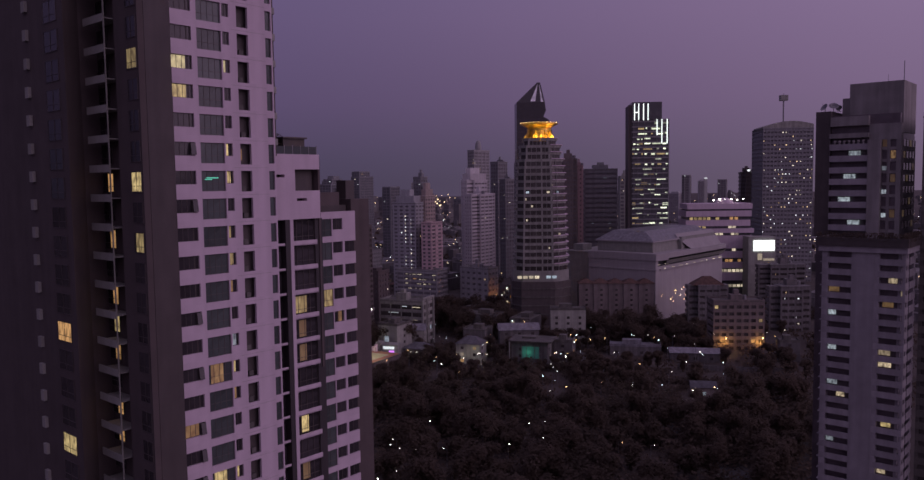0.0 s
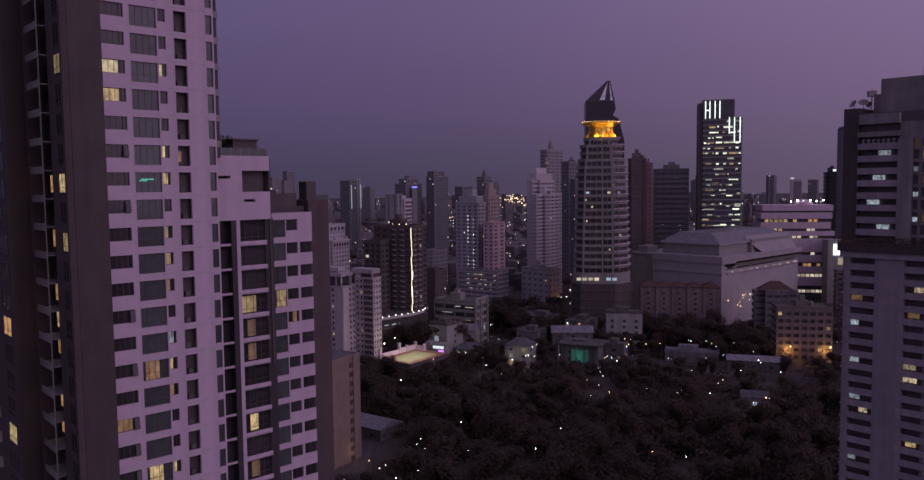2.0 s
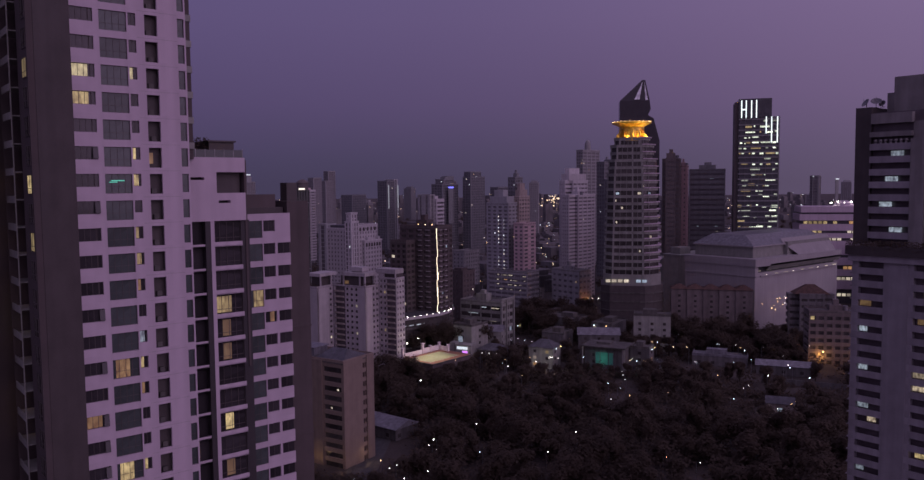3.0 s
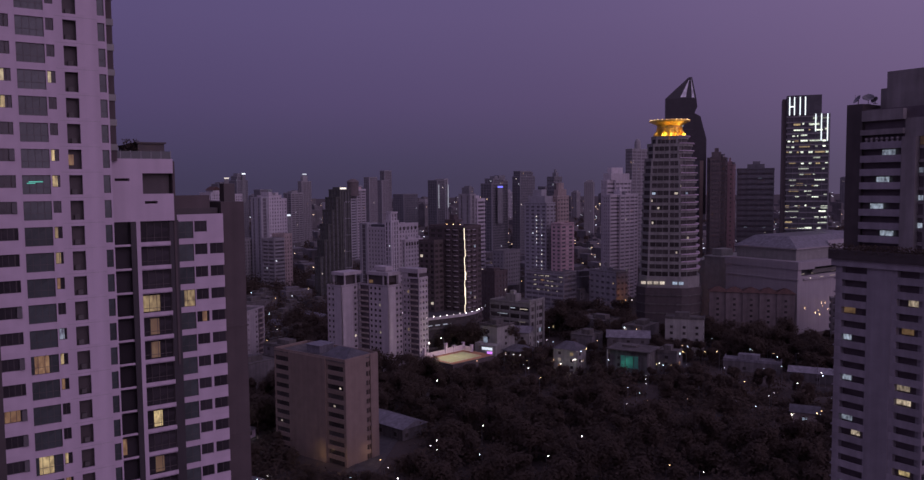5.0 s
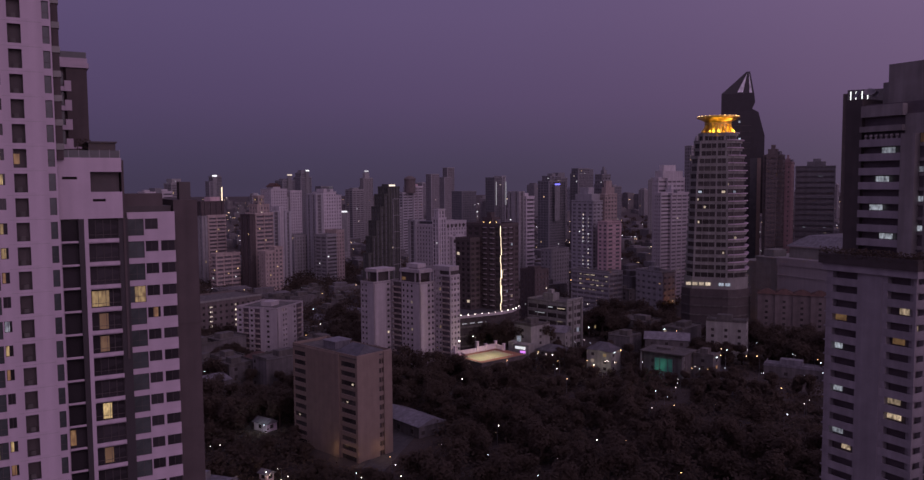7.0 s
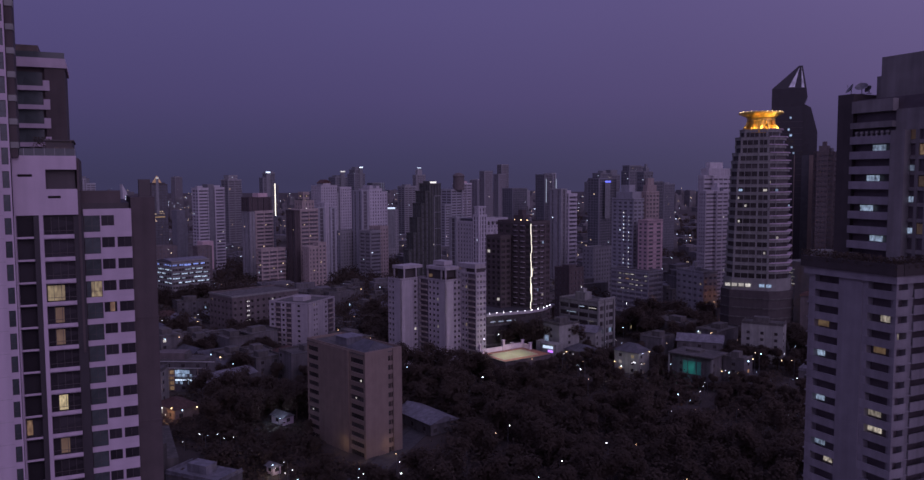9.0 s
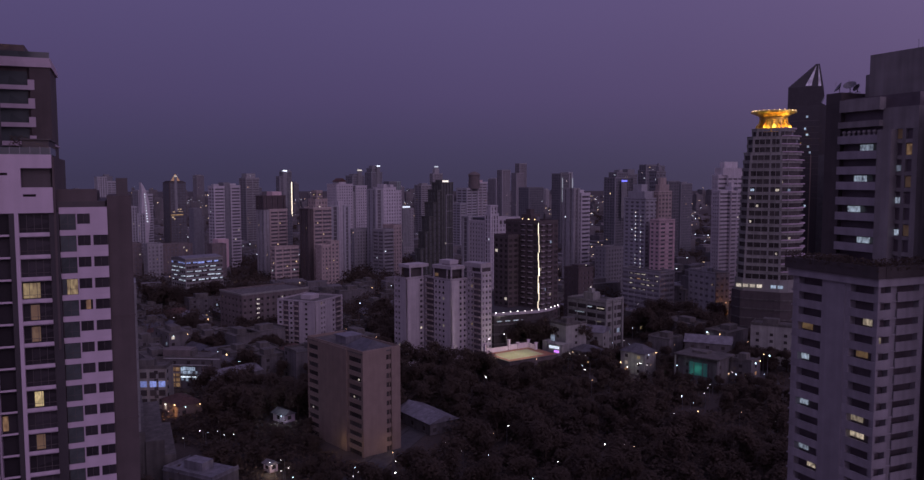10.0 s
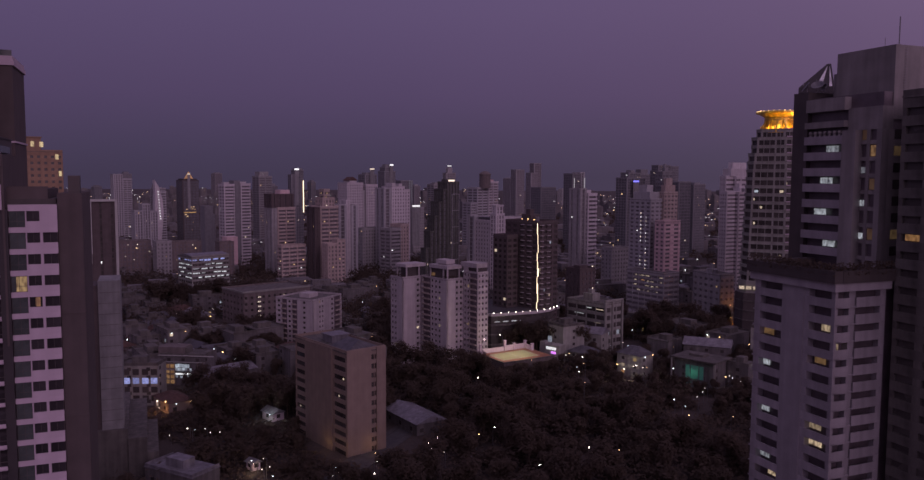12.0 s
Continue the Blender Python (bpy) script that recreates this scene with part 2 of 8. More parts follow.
NETTING = paint("dark_green_netting", (0.085, 0.09, 0.078), vary=0.3, streak=0.2)
STONEBROWN = paint("dull_brown_render", (0.165, 0.143, 0.134), vary=0.15, streak=0.15)
# Far-only wall and glass colours, lightened so that they stand in for haze.
HAZEWHITE = paint("haze_lifted_white_render", (0.53, 0.51, 0.515), vary=0.1, streak=0.1)
HAZEPALE = paint("haze_lifted_pale_grey_render", (0.38, 0.385, 0.39), vary=0.1, streak=0.1)
HAZEGREY = paint("haze_lifted_grey_concrete", (0.31, 0.31, 0.305), vary=0.12, streak=0.12)
HAZEDARK = paint("haze_lifted_dark_panels", (0.22, 0.225, 0.23), vary=0.12, streak=0.1)
HAZECREAM = paint("haze_lifted_cream_render", (0.42, 0.355, 0.315), vary=0.12, streak=0.15)
HAZEPINK = paint("haze_lifted_pink_render", (0.6, 0.455, 0.45), vary=0.08, streak=0.1)
HAZECURTAIN = glazing("haze_lifted_curtain_glass", (0.15, 0.153, 0.16), rough=0.25, tone=0.3)
HOUSEGREY = paint("dull_house_render", (0.135, 0.13, 0.127), vary=0.2, streak=0.25)
ROOFGREY = paint("weathered_city_roofs", (0.135, 0.13, 0.128), vary=0.3, scale=0.05, streak=0.2)
DIMLINE = lamp_glass("dim_light_line", (0.8, 0.9, 1.0), 0.14, 0.2)
WARMSIGN = lamp_glass("gold_sign", (1.0, 0.62, 0.22), 0.5, 0.3)
LEAF = foliage("leaves", (0.12, 0.095, 0.073))
LEAFLOW = foliage("undergrowth_leaves", (0.12, 0.096, 0.074))
LEAFDARK = foliage("dark_leaves", (0.117, 0.093, 0.071))


# ---- building helpers ----
rng = random.Random(7)


def boxes(name, items):
    """One mesh of upright boxes, each given as (x0, x1, y0, y1, z0, z1)."""
    verts, faces = [], []
    for x0, x1, y0, y1, z0, z1 in items:
        n = len(verts)
        verts += [(x0, y0, z0), (x1, y0, z0), (x1, y1, z0), (x0, y1, z0), (x0, y0, z1), (x1, y0, z1), (x1, y1, z1), (x0, y1, z1)]
        faces += [(n, n + 3, n + 2, n + 1), (n + 4, n + 5, n + 6, n + 7), (n, n + 1, n + 5, n + 4),
                  (n + 1, n + 2, n + 6, n + 5), (n + 2, n + 3, n + 7, n + 6), (n + 3, n, n + 4, n + 7)]
    me = bpy.data.meshes.new(name)
    me.from_pydata(verts, [], faces)
    return me


def prism(name, rings):
    """A closed mesh through rings of equal length, each a list of (x, y, z)."""
    n, verts, faces = len(rings[0]), [], []
    for ring in rings:
        verts += ring
    for k in range(len(rings) - 1):
        for i in range(n):
            j = (i + 1) % n
            faces.append((k * n + i, k * n + j, (k + 1) * n + j, (k + 1) * n + i))
    faces += [tuple(reversed(range(n))), tuple(range((len(rings) - 1) * n, len(rings) * n))]
    me = bpy.data.meshes.new(name)
    me.from_pydata(verts, [], faces)
    return me


def join(name, meshes):
    bm = bmesh.new()
    for me in meshes:
        bm.from_mesh(me)
    out = bpy.data.meshes.new(name)
    bm.to_mesh(out)
    bm.free()
    return out


def ring(pts, z):
    return [(x, y, z) for x, y in pts]


def circle(r, n, turn=0.0, ry=None):
    return [(r * math.cos(2 * math.pi * (i + turn) / n), (ry or r) * math.sin(2 * math.pi * (i + turn) / n)) for i in range(n)]


def thing(name, label, category, x, y, z=0.0, rz=0.0, group="", kind=""):
    ob = new(name)
    ob.matrix_basis = pose(x, y, z, 0, 0, rz)
    return tagged(ob, label, category, group, kind)


def part(name, me, material, parent, label="", at=(0, 0, 0), rz=0.0):
    """Links a mesh as one object under a thing or a part."""
    if not me.materials:
        me.materials.append(material)
    ob = new(name, me)
    ob.parent = parent
    ob.location = at
    ob.rotation_euler = (0, 0, radians(rz))
    if label:
        ob["label"] = label
    return ob


def pieces(name, items, material, parent, label=""):
    """Each box as a part of its own."""
    for x0, x1, y0, y1, z0, z1 in items:
        me = shared((name, round(x1 - x0, 2), round(y1 - y0, 2), round(z1 - z0, 2), material.name), lambda: boxes(name, [(0, x1 - x0, 0, y1 - y0, 0, z1 - z0)]))
        part(name, me, material, parent, label, (x0, y0, z0))


def rim(name, x0, x1, y0, y1, z0, z1, t):
    """A parapet: one closed ring of wall of thickness t."""
    o, i = [(x0, y0), (x1, y0), (x1, y1), (x0, y1)], [(x0 + t, y0 + t), (x1 - t, y0 + t), (x1 - t, y1 - t), (x0 + t, y1 - t)]
    verts = ring(o, z0) + ring(o, z1) + ring(i, z1) + ring(i, z0)
    faces = [(k * 4 + a, k * 4 + (a + 1) % 4, (k * 4 + 4) % 16 + (a + 1) % 4, (k * 4 + 4) % 16 + a) for k in range(4) for a in range(4)]
    me = bpy.data.meshes.new(name)
    me.from_pydata(verts, [], faces)
    return me


def lattice(name, face, us, zs, d0, d1, filled):
    """One connected slab of wall between d0 and d1, on a grid of cells, with openings where filled(u, z) is false."""
    verts, faces, index = [], [], {}

    def vid(u, d, z):
        key = (round(u, 3), round(d, 3), round(z, 3))
        if key not in index:
            index[key] = len(verts)
            verts.append((-u, d, z) if face == "S" else (-d, u, z))
        return index[key]

    on = {(i, j): filled((us[i] + us[i + 1]) / 2, (zs[j] + zs[j + 1]) / 2) for i in range(len(us) - 1) for j in range(len(zs) - 1)}
    for (i, j), full in on.items():
        if not full:
            continue
        a, b_, c, d = us[i], us[i + 1], zs[j], zs[j + 1]
        for dd in (d0, d1):
            faces.append((vid(a, dd, c), vid(b_, dd, c), vid(b_, dd, d), vid(a, dd, d)))
        for other, p, q in (((i - 1, j), (a, c), (a, d)), ((i + 1, j), (b_, c), (b_, d)), ((i, j - 1), (a, c), (b_, c)), ((i, j + 1), (a, d), (b_, d))):
            if not on.get(other):
                faces.append((vid(p[0], d0, p[1]), vid(q[0], d0, q[1]), vid(q[0], d1, q[1]), vid(p[0], d1, p[1])))
    me = bpy.data.meshes.new(name)
    me.from_pydata(verts, [], faces)
    bm = bmesh.new()
    bm.from_mesh(me)
    bmesh.ops.recalc_face_normals(bm, faces=bm.faces)
    bm.to_mesh(me)
    bm.free()
    return me


CACHE = {}


def shared(key, make):
    if key not in CACHE:
        CACHE[key] = make()
    return CACHE[key]


def pane_mesh(w, h, material, face):
    """A pane of glass with a thin frame round it, its lower corner at the origin."""
    def make():
        t = 0.06
        me = boxes("window_pane", [(-w, 0, 0, t, 0, h)] if face == "S" else [(-t, 0, 0, w, 0, h)])
        me.materials.append(material)
        return me
    return shared((round(w, 2), round(h, 2), material.name, face), make)


def face_box(face, u0, u1, d0, d1, z0, z1):
    """A box on the south (y = 0) or east (x = 0) face: u runs away from their common corner, d inwards."""
    return (-u1, -u0, d0, d1, z0, z1) if face == "S" else (-d1, -d0, u0, u1, z0, z1)


def set_pane(parent, face, u, w, z, h, material, d=0.3, name="window_pane", label=""):
    at = (-u, d, z) if face == "S" else (-d, u, z)
    return part(name, pane_mesh(w, h, material, face), material, parent, label, at)


plan_rng = random.Random(23)
LIT = [WARM, WARM, PALE, PALE, COOL, AMBER]


def tower(label, corner, turn, wl, wr, h, fh=3.0, cs=4, ce=3, gap=0.5, wh=1.5, wall=None, glass=None, lit=0.06, all_panes=False, trim=0.0,
          far=False, name="apartment_tower", category="building", top="tank", lits=None, recess=0.5, strip=None, plain=False):
    """A tower on a rectangular plan. Its nearest corner stands at corner; wl, wr: the lengths of the two faces that meet there;
    cs, ce: window bays on each; gap: the pier's share of a bay; wh: the height of the windows. far: pieces too small to tell apart are joined."""
    wall, glass, lits = wall or OFFWHITE, glass or HAZEGLASS, lits or LIT
    ob = thing(name, label, category, *corner, 0.0, turn)
    n = max(2, int(h / fh))
    fh = h / n
    notched = far and not plain and not strip and min(wl, wr) > 9 and plan_rng.random() < 0.65
    vols = [(-wl, 0.0, wr * 0.24, wr * 0.77), (-wl * 0.77, -wl * 0.23, 0.0, wr)] if notched else [(-wl, 0.0, 0.0, wr)]
    part("glazed_core", boxes("glazed_core", [(x0 + recess, x1 - recess, y0 + recess, y1 - recess, 0, h - 0.3 - 0.02 * k) for k, (x0, x1, y0, y1) in enumerate(vols)]), glass, ob)
    piers, bays = [(-wl, -wl + 1.0, wr - 1.0, wr, 0, h - 0.05)], []
    gaps = gap if isinstance(gap, tuple) else (gap, gap)
    for face, length, count, gp in (("S", wl, cs, gaps[0]), ("E", wr, ce, gaps[1])):
        bay = length / count
        for i in range(count):
            bays.append((face, i * bay + bay * gp / 2, bay - bay * gp))
        for i in range(count + 1):
            a, b_ = max(0.0, i * bay - bay * gp / 2), min(length, i * bay + bay * gp / 2)
            piers.append(face_box(face, a + 0.02 * (face == "E"), b_, 0.05, recess + 0.2, 0, h - 0.05))
    if notched:
        bays = [q for q in bays if q[1] > (wl if q[0] == "S" else wr) * 0.25 and q[1] + q[2] < (wl if q[0] == "S" else wr) * 0.76]
        pw, piers = 0.9, []
        for x0, x1, y0, y1 in vols:
            for k in range(4):
                u, v = x0 + (x1 - x0 - pw) * k / 3, y0 + (y1 - y0 - pw) * k / 3
                piers += [(u, u + pw, y0 + 0.04, y0 + recess + 0.2, 0, h - 0.06)] + ([(x1 - recess - 0.2, x1 - 0.04, v + 0.02, v + pw, 0, h - 0.07)] if k else [])
    if far:
        facade = boxes("facade", [(x0 - trim, x1 + trim, y0 - trim, y1, f * fh + wh - 0.02 * k, (f + 1) * fh - 0.02 * k) for f in range(n) for k, (x0, x1, y0, y1) in enumerate(vols)] + piers)
        tagged(part("facade", facade, wall, ob), kind="stuff")
    else:
        band = boxes("floor_band", [(-wl, 0, 0, wr, wh, fh)])
        for f in range(n):
            part("floor_band", band, wall, ob, at=(0, 0, f * fh))
        pieces("wall_pier", piers, wall, ob)
    if strip:
        part("dark_strip", boxes("dark_strip", [face_box("E", wr * 0.38, wr * 0.6, -0.3, 1.0, 0, h + 1.5)]), strip, ob)
        part("dark_strip", boxes("dark_strip", [face_box("S", wl * 0.4, wl * 0.58, -0.3, 1.0, 0, h + 1.5)]), strip, ob)
    part("roof", boxes("roof", [(x0 - 0.1, x1 + 0.1, y0 - 0.1, y1 + 0.1, h + 0.01, h + 0.25 + 0.3 * k) for k, (x0, x1, y0, y1) in enumerate(vols)]), wall if notched else CONCRETE, ob)
    if not notched:
        part("parapet", rim("parapet", -wl, 0, 0, wr, h + 0.25, h + 1.1, 0.25), wall, ob)
    cx, cy, s = -wl * rng.uniform(0.42, 0.58), wr * rng.uniform(0.42, 0.58), min(wl, wr)
    if top in ("tank", "box"):
        mh = rng.uniform(2.5, 4.5)
        part("machine_room", boxes("machine_room", [(cx - s * 0.25, cx + s * 0.22, cy - s * 0.2, cy + s * 0.24, h + 0.25, h + mh)]), wall, ob)
        part("lift_head", boxes("lift_head", [(cx - s * 0.1, cx + s * 0.1, cy - s * 0.12, cy + s * 0.08, h + mh, h + mh + rng.uniform(1.5, 3))]), wall, ob)
    if top == "tank":
        part("water_tank", prism("water_tank", [ring([(cx + s * 0.34 + x, cy + y) for x, y in circle(1.2, 10)], h + q) for q in (0.2, 2.6)]), STEEL, ob)
    if top == "hip":
        part("hipped_roof", prism("hipped_roof", [[(-wl * 0.9, wr * 0.1, h + 0.3), (-wl * 0.1, wr * 0.1, h + 0.3), (-wl * 0.1, wr * 0.9, h + 0.3), (-wl * 0.9, wr * 0.9, h + 0.3)],
                                                  [(-wl * 0.6, wr * 0.4, h + 5), (-wl * 0.4, wr * 0.4, h + 5), (-wl * 0.4, wr * 0.6, h + 5), (-wl * 0.6, wr * 0.6, h + 5)]]), ROOFTILE, ob)
    if top == "dome":
        part("drum", prism("drum", [ring([(cx + x, cy + y) for x, y in circle(r * s, 16)], h + q) for r, q in ((0.4, 0.2), (0.4, 6), (0.37, 6.2), (0.33, 8.5), (0.2, 10.5), (0.04, 11.2))]), wall, ob)
    if top == "step":
        q, o = rng.uniform(0.08, 0.16), rng.uniform(0.1, 0.3)
        part("top_storey", boxes("top_storey", [(-wl * (1 - q), -wl * q, wr * q, wr * (1 - q), h + 0.2, h + 5.2)]), wall, ob)
        part("roof_room", boxes("roof_room", [(-wl * (1 - o), -wl * (0.6 - o), wr * 0.3, wr * 0.75, h + 5.2, h + 9.5)]), wall, ob)
    shown = 0
    for face, u, w in bays:
        for f in range(n):
            if rng.random() < lit:
                shown += 1
                if far:
                    if shown > (130 if name == "hotel_tower" else 40):
                        continue
                    k, m = min(w, rng.choice((0.5, 0.7, 0.9))), rng.choice(FARLIT)
                    off = rng.uniform(0, w - k)
                    set_pane(ob, face, u + off, k, f * fh + 0.3, min(wh - 0.4, 0.7), m, recess - 0.14, "lit_window")
                else:
                    k = 1.0 if w < 2.2 else rng.uniform(0.35, 0.8)
                    off = rng.uniform(0, w * (1 - k))
                    set_pane(ob, face, u + off, w * k, f * fh + 0.12, wh - 0.2, rng.choice(lits), recess - 0.12)
            elif all_panes:
                set_pane(ob, face, u, w, f * fh + 0.06, wh - 0.1, glass, recess - 0.1)
    return ob


# ---- ground ----
ground = tagged(new("ground", boxes("ground", [(-6000, 2500, -2500, 6000, -1.0, 0.0)])), "dark built-up ground with earth and grass", "ground", kind="structure")
ground.data.materials.append(SOIL)


def road(x0, y0, x1, y1, width):
    """A road with a raised pavement along both sides."""
    length, turn = math.hypot(x1 - x0, y1 - y0), math.degrees(math.atan2(y1 - y0, x1 - x0))
    ob = tagged(new("road", boxes("road", [(0, length, -width / 2, width / 2, -0.2, 0.02)])), "narrow asphalt road between garden walls", "road", kind="structure")
    ob.data.materials.append(ASPHALT)
    ob.matrix_basis = pose(x0, y0, 0, 0, 0, turn)
    for s in (-1, 1):
        a = s * (width / 2 + 0.9)
        pv = tagged(new("pavement", boxes("pavement", [(0, length, a - 0.9, a + 0.9, -0.2, 0.17)])), "raised concrete pavement beside the road", "pavement", kind="structure")
        pv.data.materials.append(PAVING)
        pv.matrix_basis = pose(x0, y0, 0, 0, 0, turn)


road(-60, 196, -215, 330, 6)
road(-150, 118, -262, 220, 5.5)
road(-262, 220, -330, 330, 6)
road(-120, 330, -60, 214, 5.5)
road(-190, 98, -420, 190, 6)

# ---- white condominium tower close by ----
FH = 3.14


def ztop(f):
    return 0.97 + FH * f


near_tower = thing("condominium_tower", "tall white and dark-brown condominium tower with stepped wings", "building", -79.3, 44.6)
pieces("core", [(-19.5, -0.9, 0.3, 12.9, 0, 121), (-30, -2.9, 12.6, 20.8, 0, 87.2), (-30, -4.3, 20.4, 27.7, 0, 81.2)], DEEP, near_tower)

MAIN = [(0.0, 2.45, 1.5), (3.1, 6.15, 2.3), (6.32, 7.2, 1.45), (8.2, 9.7, 2.4), (12.1, 12.92, 2.25)]


def panel(name, openings, u0, u1, tall, d0, d1):
    """One storey of a wall with openings (u0, u1, height), hung from the heads of the windows at z = 0."""
    us = sorted({u0, u1, *(a for a, _, _ in openings), *(b_ for _, b_, _ in openings)})
    zs = sorted({-tall, 0.0, FH - tall, *(-h for _, _, h in openings)})
    return lattice(name, "E", us, zs, d0, d1, lambda u, z: z > 0 or not any(a < u < b_ and z > -h for a, b_, h in openings))


def window_frame_mesh(w, h, cols, rows):
    """A dark window frame with mullions, for the east face."""
    def make():
        t, cut, lev = 0.05, [], []
        for i in range(cols + 1):
            k = (w - t) * i / cols
            cut += [k, k + t]
        for j in range(rows + 1):
            k = (h - t) * (j / rows if j in (0, rows) else 0.36)
            lev += [k, k + t]
        bars_u, bars_z = list(zip(cut[::2], cut[1::2])), list(zip(lev[::2], lev[1::2]))
        me = lattice("window", "E", cut, lev, 0.0, 0.08, lambda u, z: any(p < u < q for p, q in bars_u) or any(p < z < q for p, q in bars_z))
        me.materials.append(DEEP)
        return me
    return shared(("frame", w, h, cols, rows), make)


def near_window(parent, y, z, w, h, cols, rows, glass, x=-0.22, lit=None, share=(0.0, 1.0)):
    fr = part("window", window_frame_mesh(w, h, cols, rows), DEEP, parent, at=(x, y, z))
    part("pane", shared(("npane", w, h, glass.name), lambda: boxes("pane", [(-0.05, -0.03, 0.02, w - 0.02, 0.02, h - 0.02)])), glass, fr)
    if lit:
        part("lit_room", shared(("nlit", w, h, share, lit.name), lambda: boxes("lit_room", [(-0.028, -0.02, 0.05 + (w - 0.1) * share[0], 0.05 + (w - 0.1) * share[1], 0.06, h - 0.08)])), lit, fr)


main_panel = panel("wall_panel", MAIN, 0.0, 13.1, 2.4, 0.0, 0.35)
band_groove = boxes("groove", [(-0.01, 0.012, 7.3, 12.0, 0.36, 0.385)])
unit = boxes("air_conditioner", [(-0.8, -0.45, 8.5, 9.1, -2.35, -1.75)])
LIT_A, LIT_B, LIT_C = {31: PALEWARM, 30: WARM, 18: DIM}, {20: DIM, 16: WARM}, {28: DIM}
LIT_B2 = {31: PALEWARM, 28: WARM, 27: WARM, 25: WARM, 24: WARM, 23: DIM, 21: COOLDIM, 20: WARM, 19: DIM, 16: WARM, 15: DIM}
GREENSIGN = lamp_glass("green_neon", (0.2, 1.0, 0.7), 0.5, 0.1)
casement = boxes("casement", [(-0.02, 0.02, 0, 0.55, -1.3, 0)])
for f in range(1, 39):
    z = ztop(f)
    part("wall_panel", main_panel, WHITE, near_tower, at=(0, 0, z))
    part("groove", band_groove, LILAC, near_tower, at=(0, 0, z))
    near_window(near_tower, 0.02, z - 1.5, 1.95, 1.5, 3, 1, NEARGLASS, lit=LIT_A.get(f), share=(0.0, 0.9))
    near_window(near_tower, 2.0, z - 1.5, 0.45, 1.5, 1, 1, NEARGLASS)
    near_window(near_tower, 3.1, z - 2.3, 3.05, 2.3, 4, 2, GREENGLASS, lit=LIT_B.get(f), share=(0.12, 0.66))
    near_window(near_tower, 6.32, z - 1.45, 0.88, 1.45, 2, 1, NEARGLASS, lit=LIT_B2.get(f), share=(0.02, 0.45 if f % 3 else 0.7))
    near_window(near_tower, 12.1, z - 2.25, 0.82, 2.25, 1, 2, GREENGLASS)
    if f in LIT_C:
        part("lit_room", boxes("lit_room", [(-0.85, -0.8, 8.25, 8.9, -1.9, -0.6)]), LIT_C[f], near_tower, at=(0, 0, z))
    else:
        part("air_conditioner", unit, CONCRETE, near_tower, at=(0, 0.1 * (f % 3), z))
    if f in (28, 26, 22, 20, 18, 17, 16):
        fr = part("casement", casement, NEARGLASS, near_tower, at=(0.0, 1.9, z - 0.1))
        fr.rotation_euler = (0, radians(-12), radians(-8))

part("green_neon", boxes("green_neon", [(-0.2, -0.15, 3.8, 5.3, 0, 0.1), (-0.2, -0.15, 3.6, 4.5, -0.16, -0.08)]), GREENSIGN, near_tower, at=(0, 0, ztop(27) - 0.85))

# stepped block with its roof terrace
X1 = -1.6
HOLES = [(13.7, 15.5, 85.0, 85.35), (17.1, 21.0, 83.3, 86.0), (17.3, 18.9, 82.0, 82.35)]
us, zs = sorted({13.1, 21.0, *(h[0] for h in HOLES), *(h[1] for h in HOLES)}), sorted({79.7, 87.9, *(h[2] for h in HOLES), *(h[3] for h in HOLES)})
part("step_block", lattice("step_block", "E", us, zs, -X1, 1.0 - X1, lambda u, z: not any(a < u < b_ and p < z < q for a, b_, p, q in HOLES)), WHITE, near_tower)
part("side_wall", boxes("side_wall", [(-26, X1 - 0.3, 21.0, 21.3, 60, 87.6)]), BROWN, near_tower)
part("terrace_floor", boxes("terrace_floor", [(-26, X1 - 1.2, 13.1, 21.0, 87.2, 87.5)]), CONCRETE, near_tower)
pieces("glass_rail", [(X1 - 0.4, X1 - 0.36, 13.1, 20.9, 87.9, 88.9), (-12, X1 - 0.4, 20.86, 20.9, 87.9, 88.9)], GREENGLASS, near_tower)
rail_post = boxes("rail_post", [(X1 - 0.42, X1 - 0.34, 0, 0.06, 87.9, 89.0)])
for i in range(7):
    part("rail_post", rail_post, STEEL, near_tower, at=(0, 13.3 + i * 1.26, 0))
for i, y in enumerate((17.6, 18.6, 19.3, 20.3)):
    part("terrace_lamp", prism("terrace_lamp", [ring([(X1 - 1.4 + a, y + b_) for a, b_ in circle(0.11, 8)], q) for q in (88.0, 88.25)]), BULBWARM, near_tower)
part("terrace_room", boxes("terrace_room", [(-16, -4.0, 17.2, 20.6, 87.5, 90.0), (-16, -3.7, 17.0, 20.8, 90.0, 90.2)]), DEEP, near_tower)
leaf_r = random.Random(5)


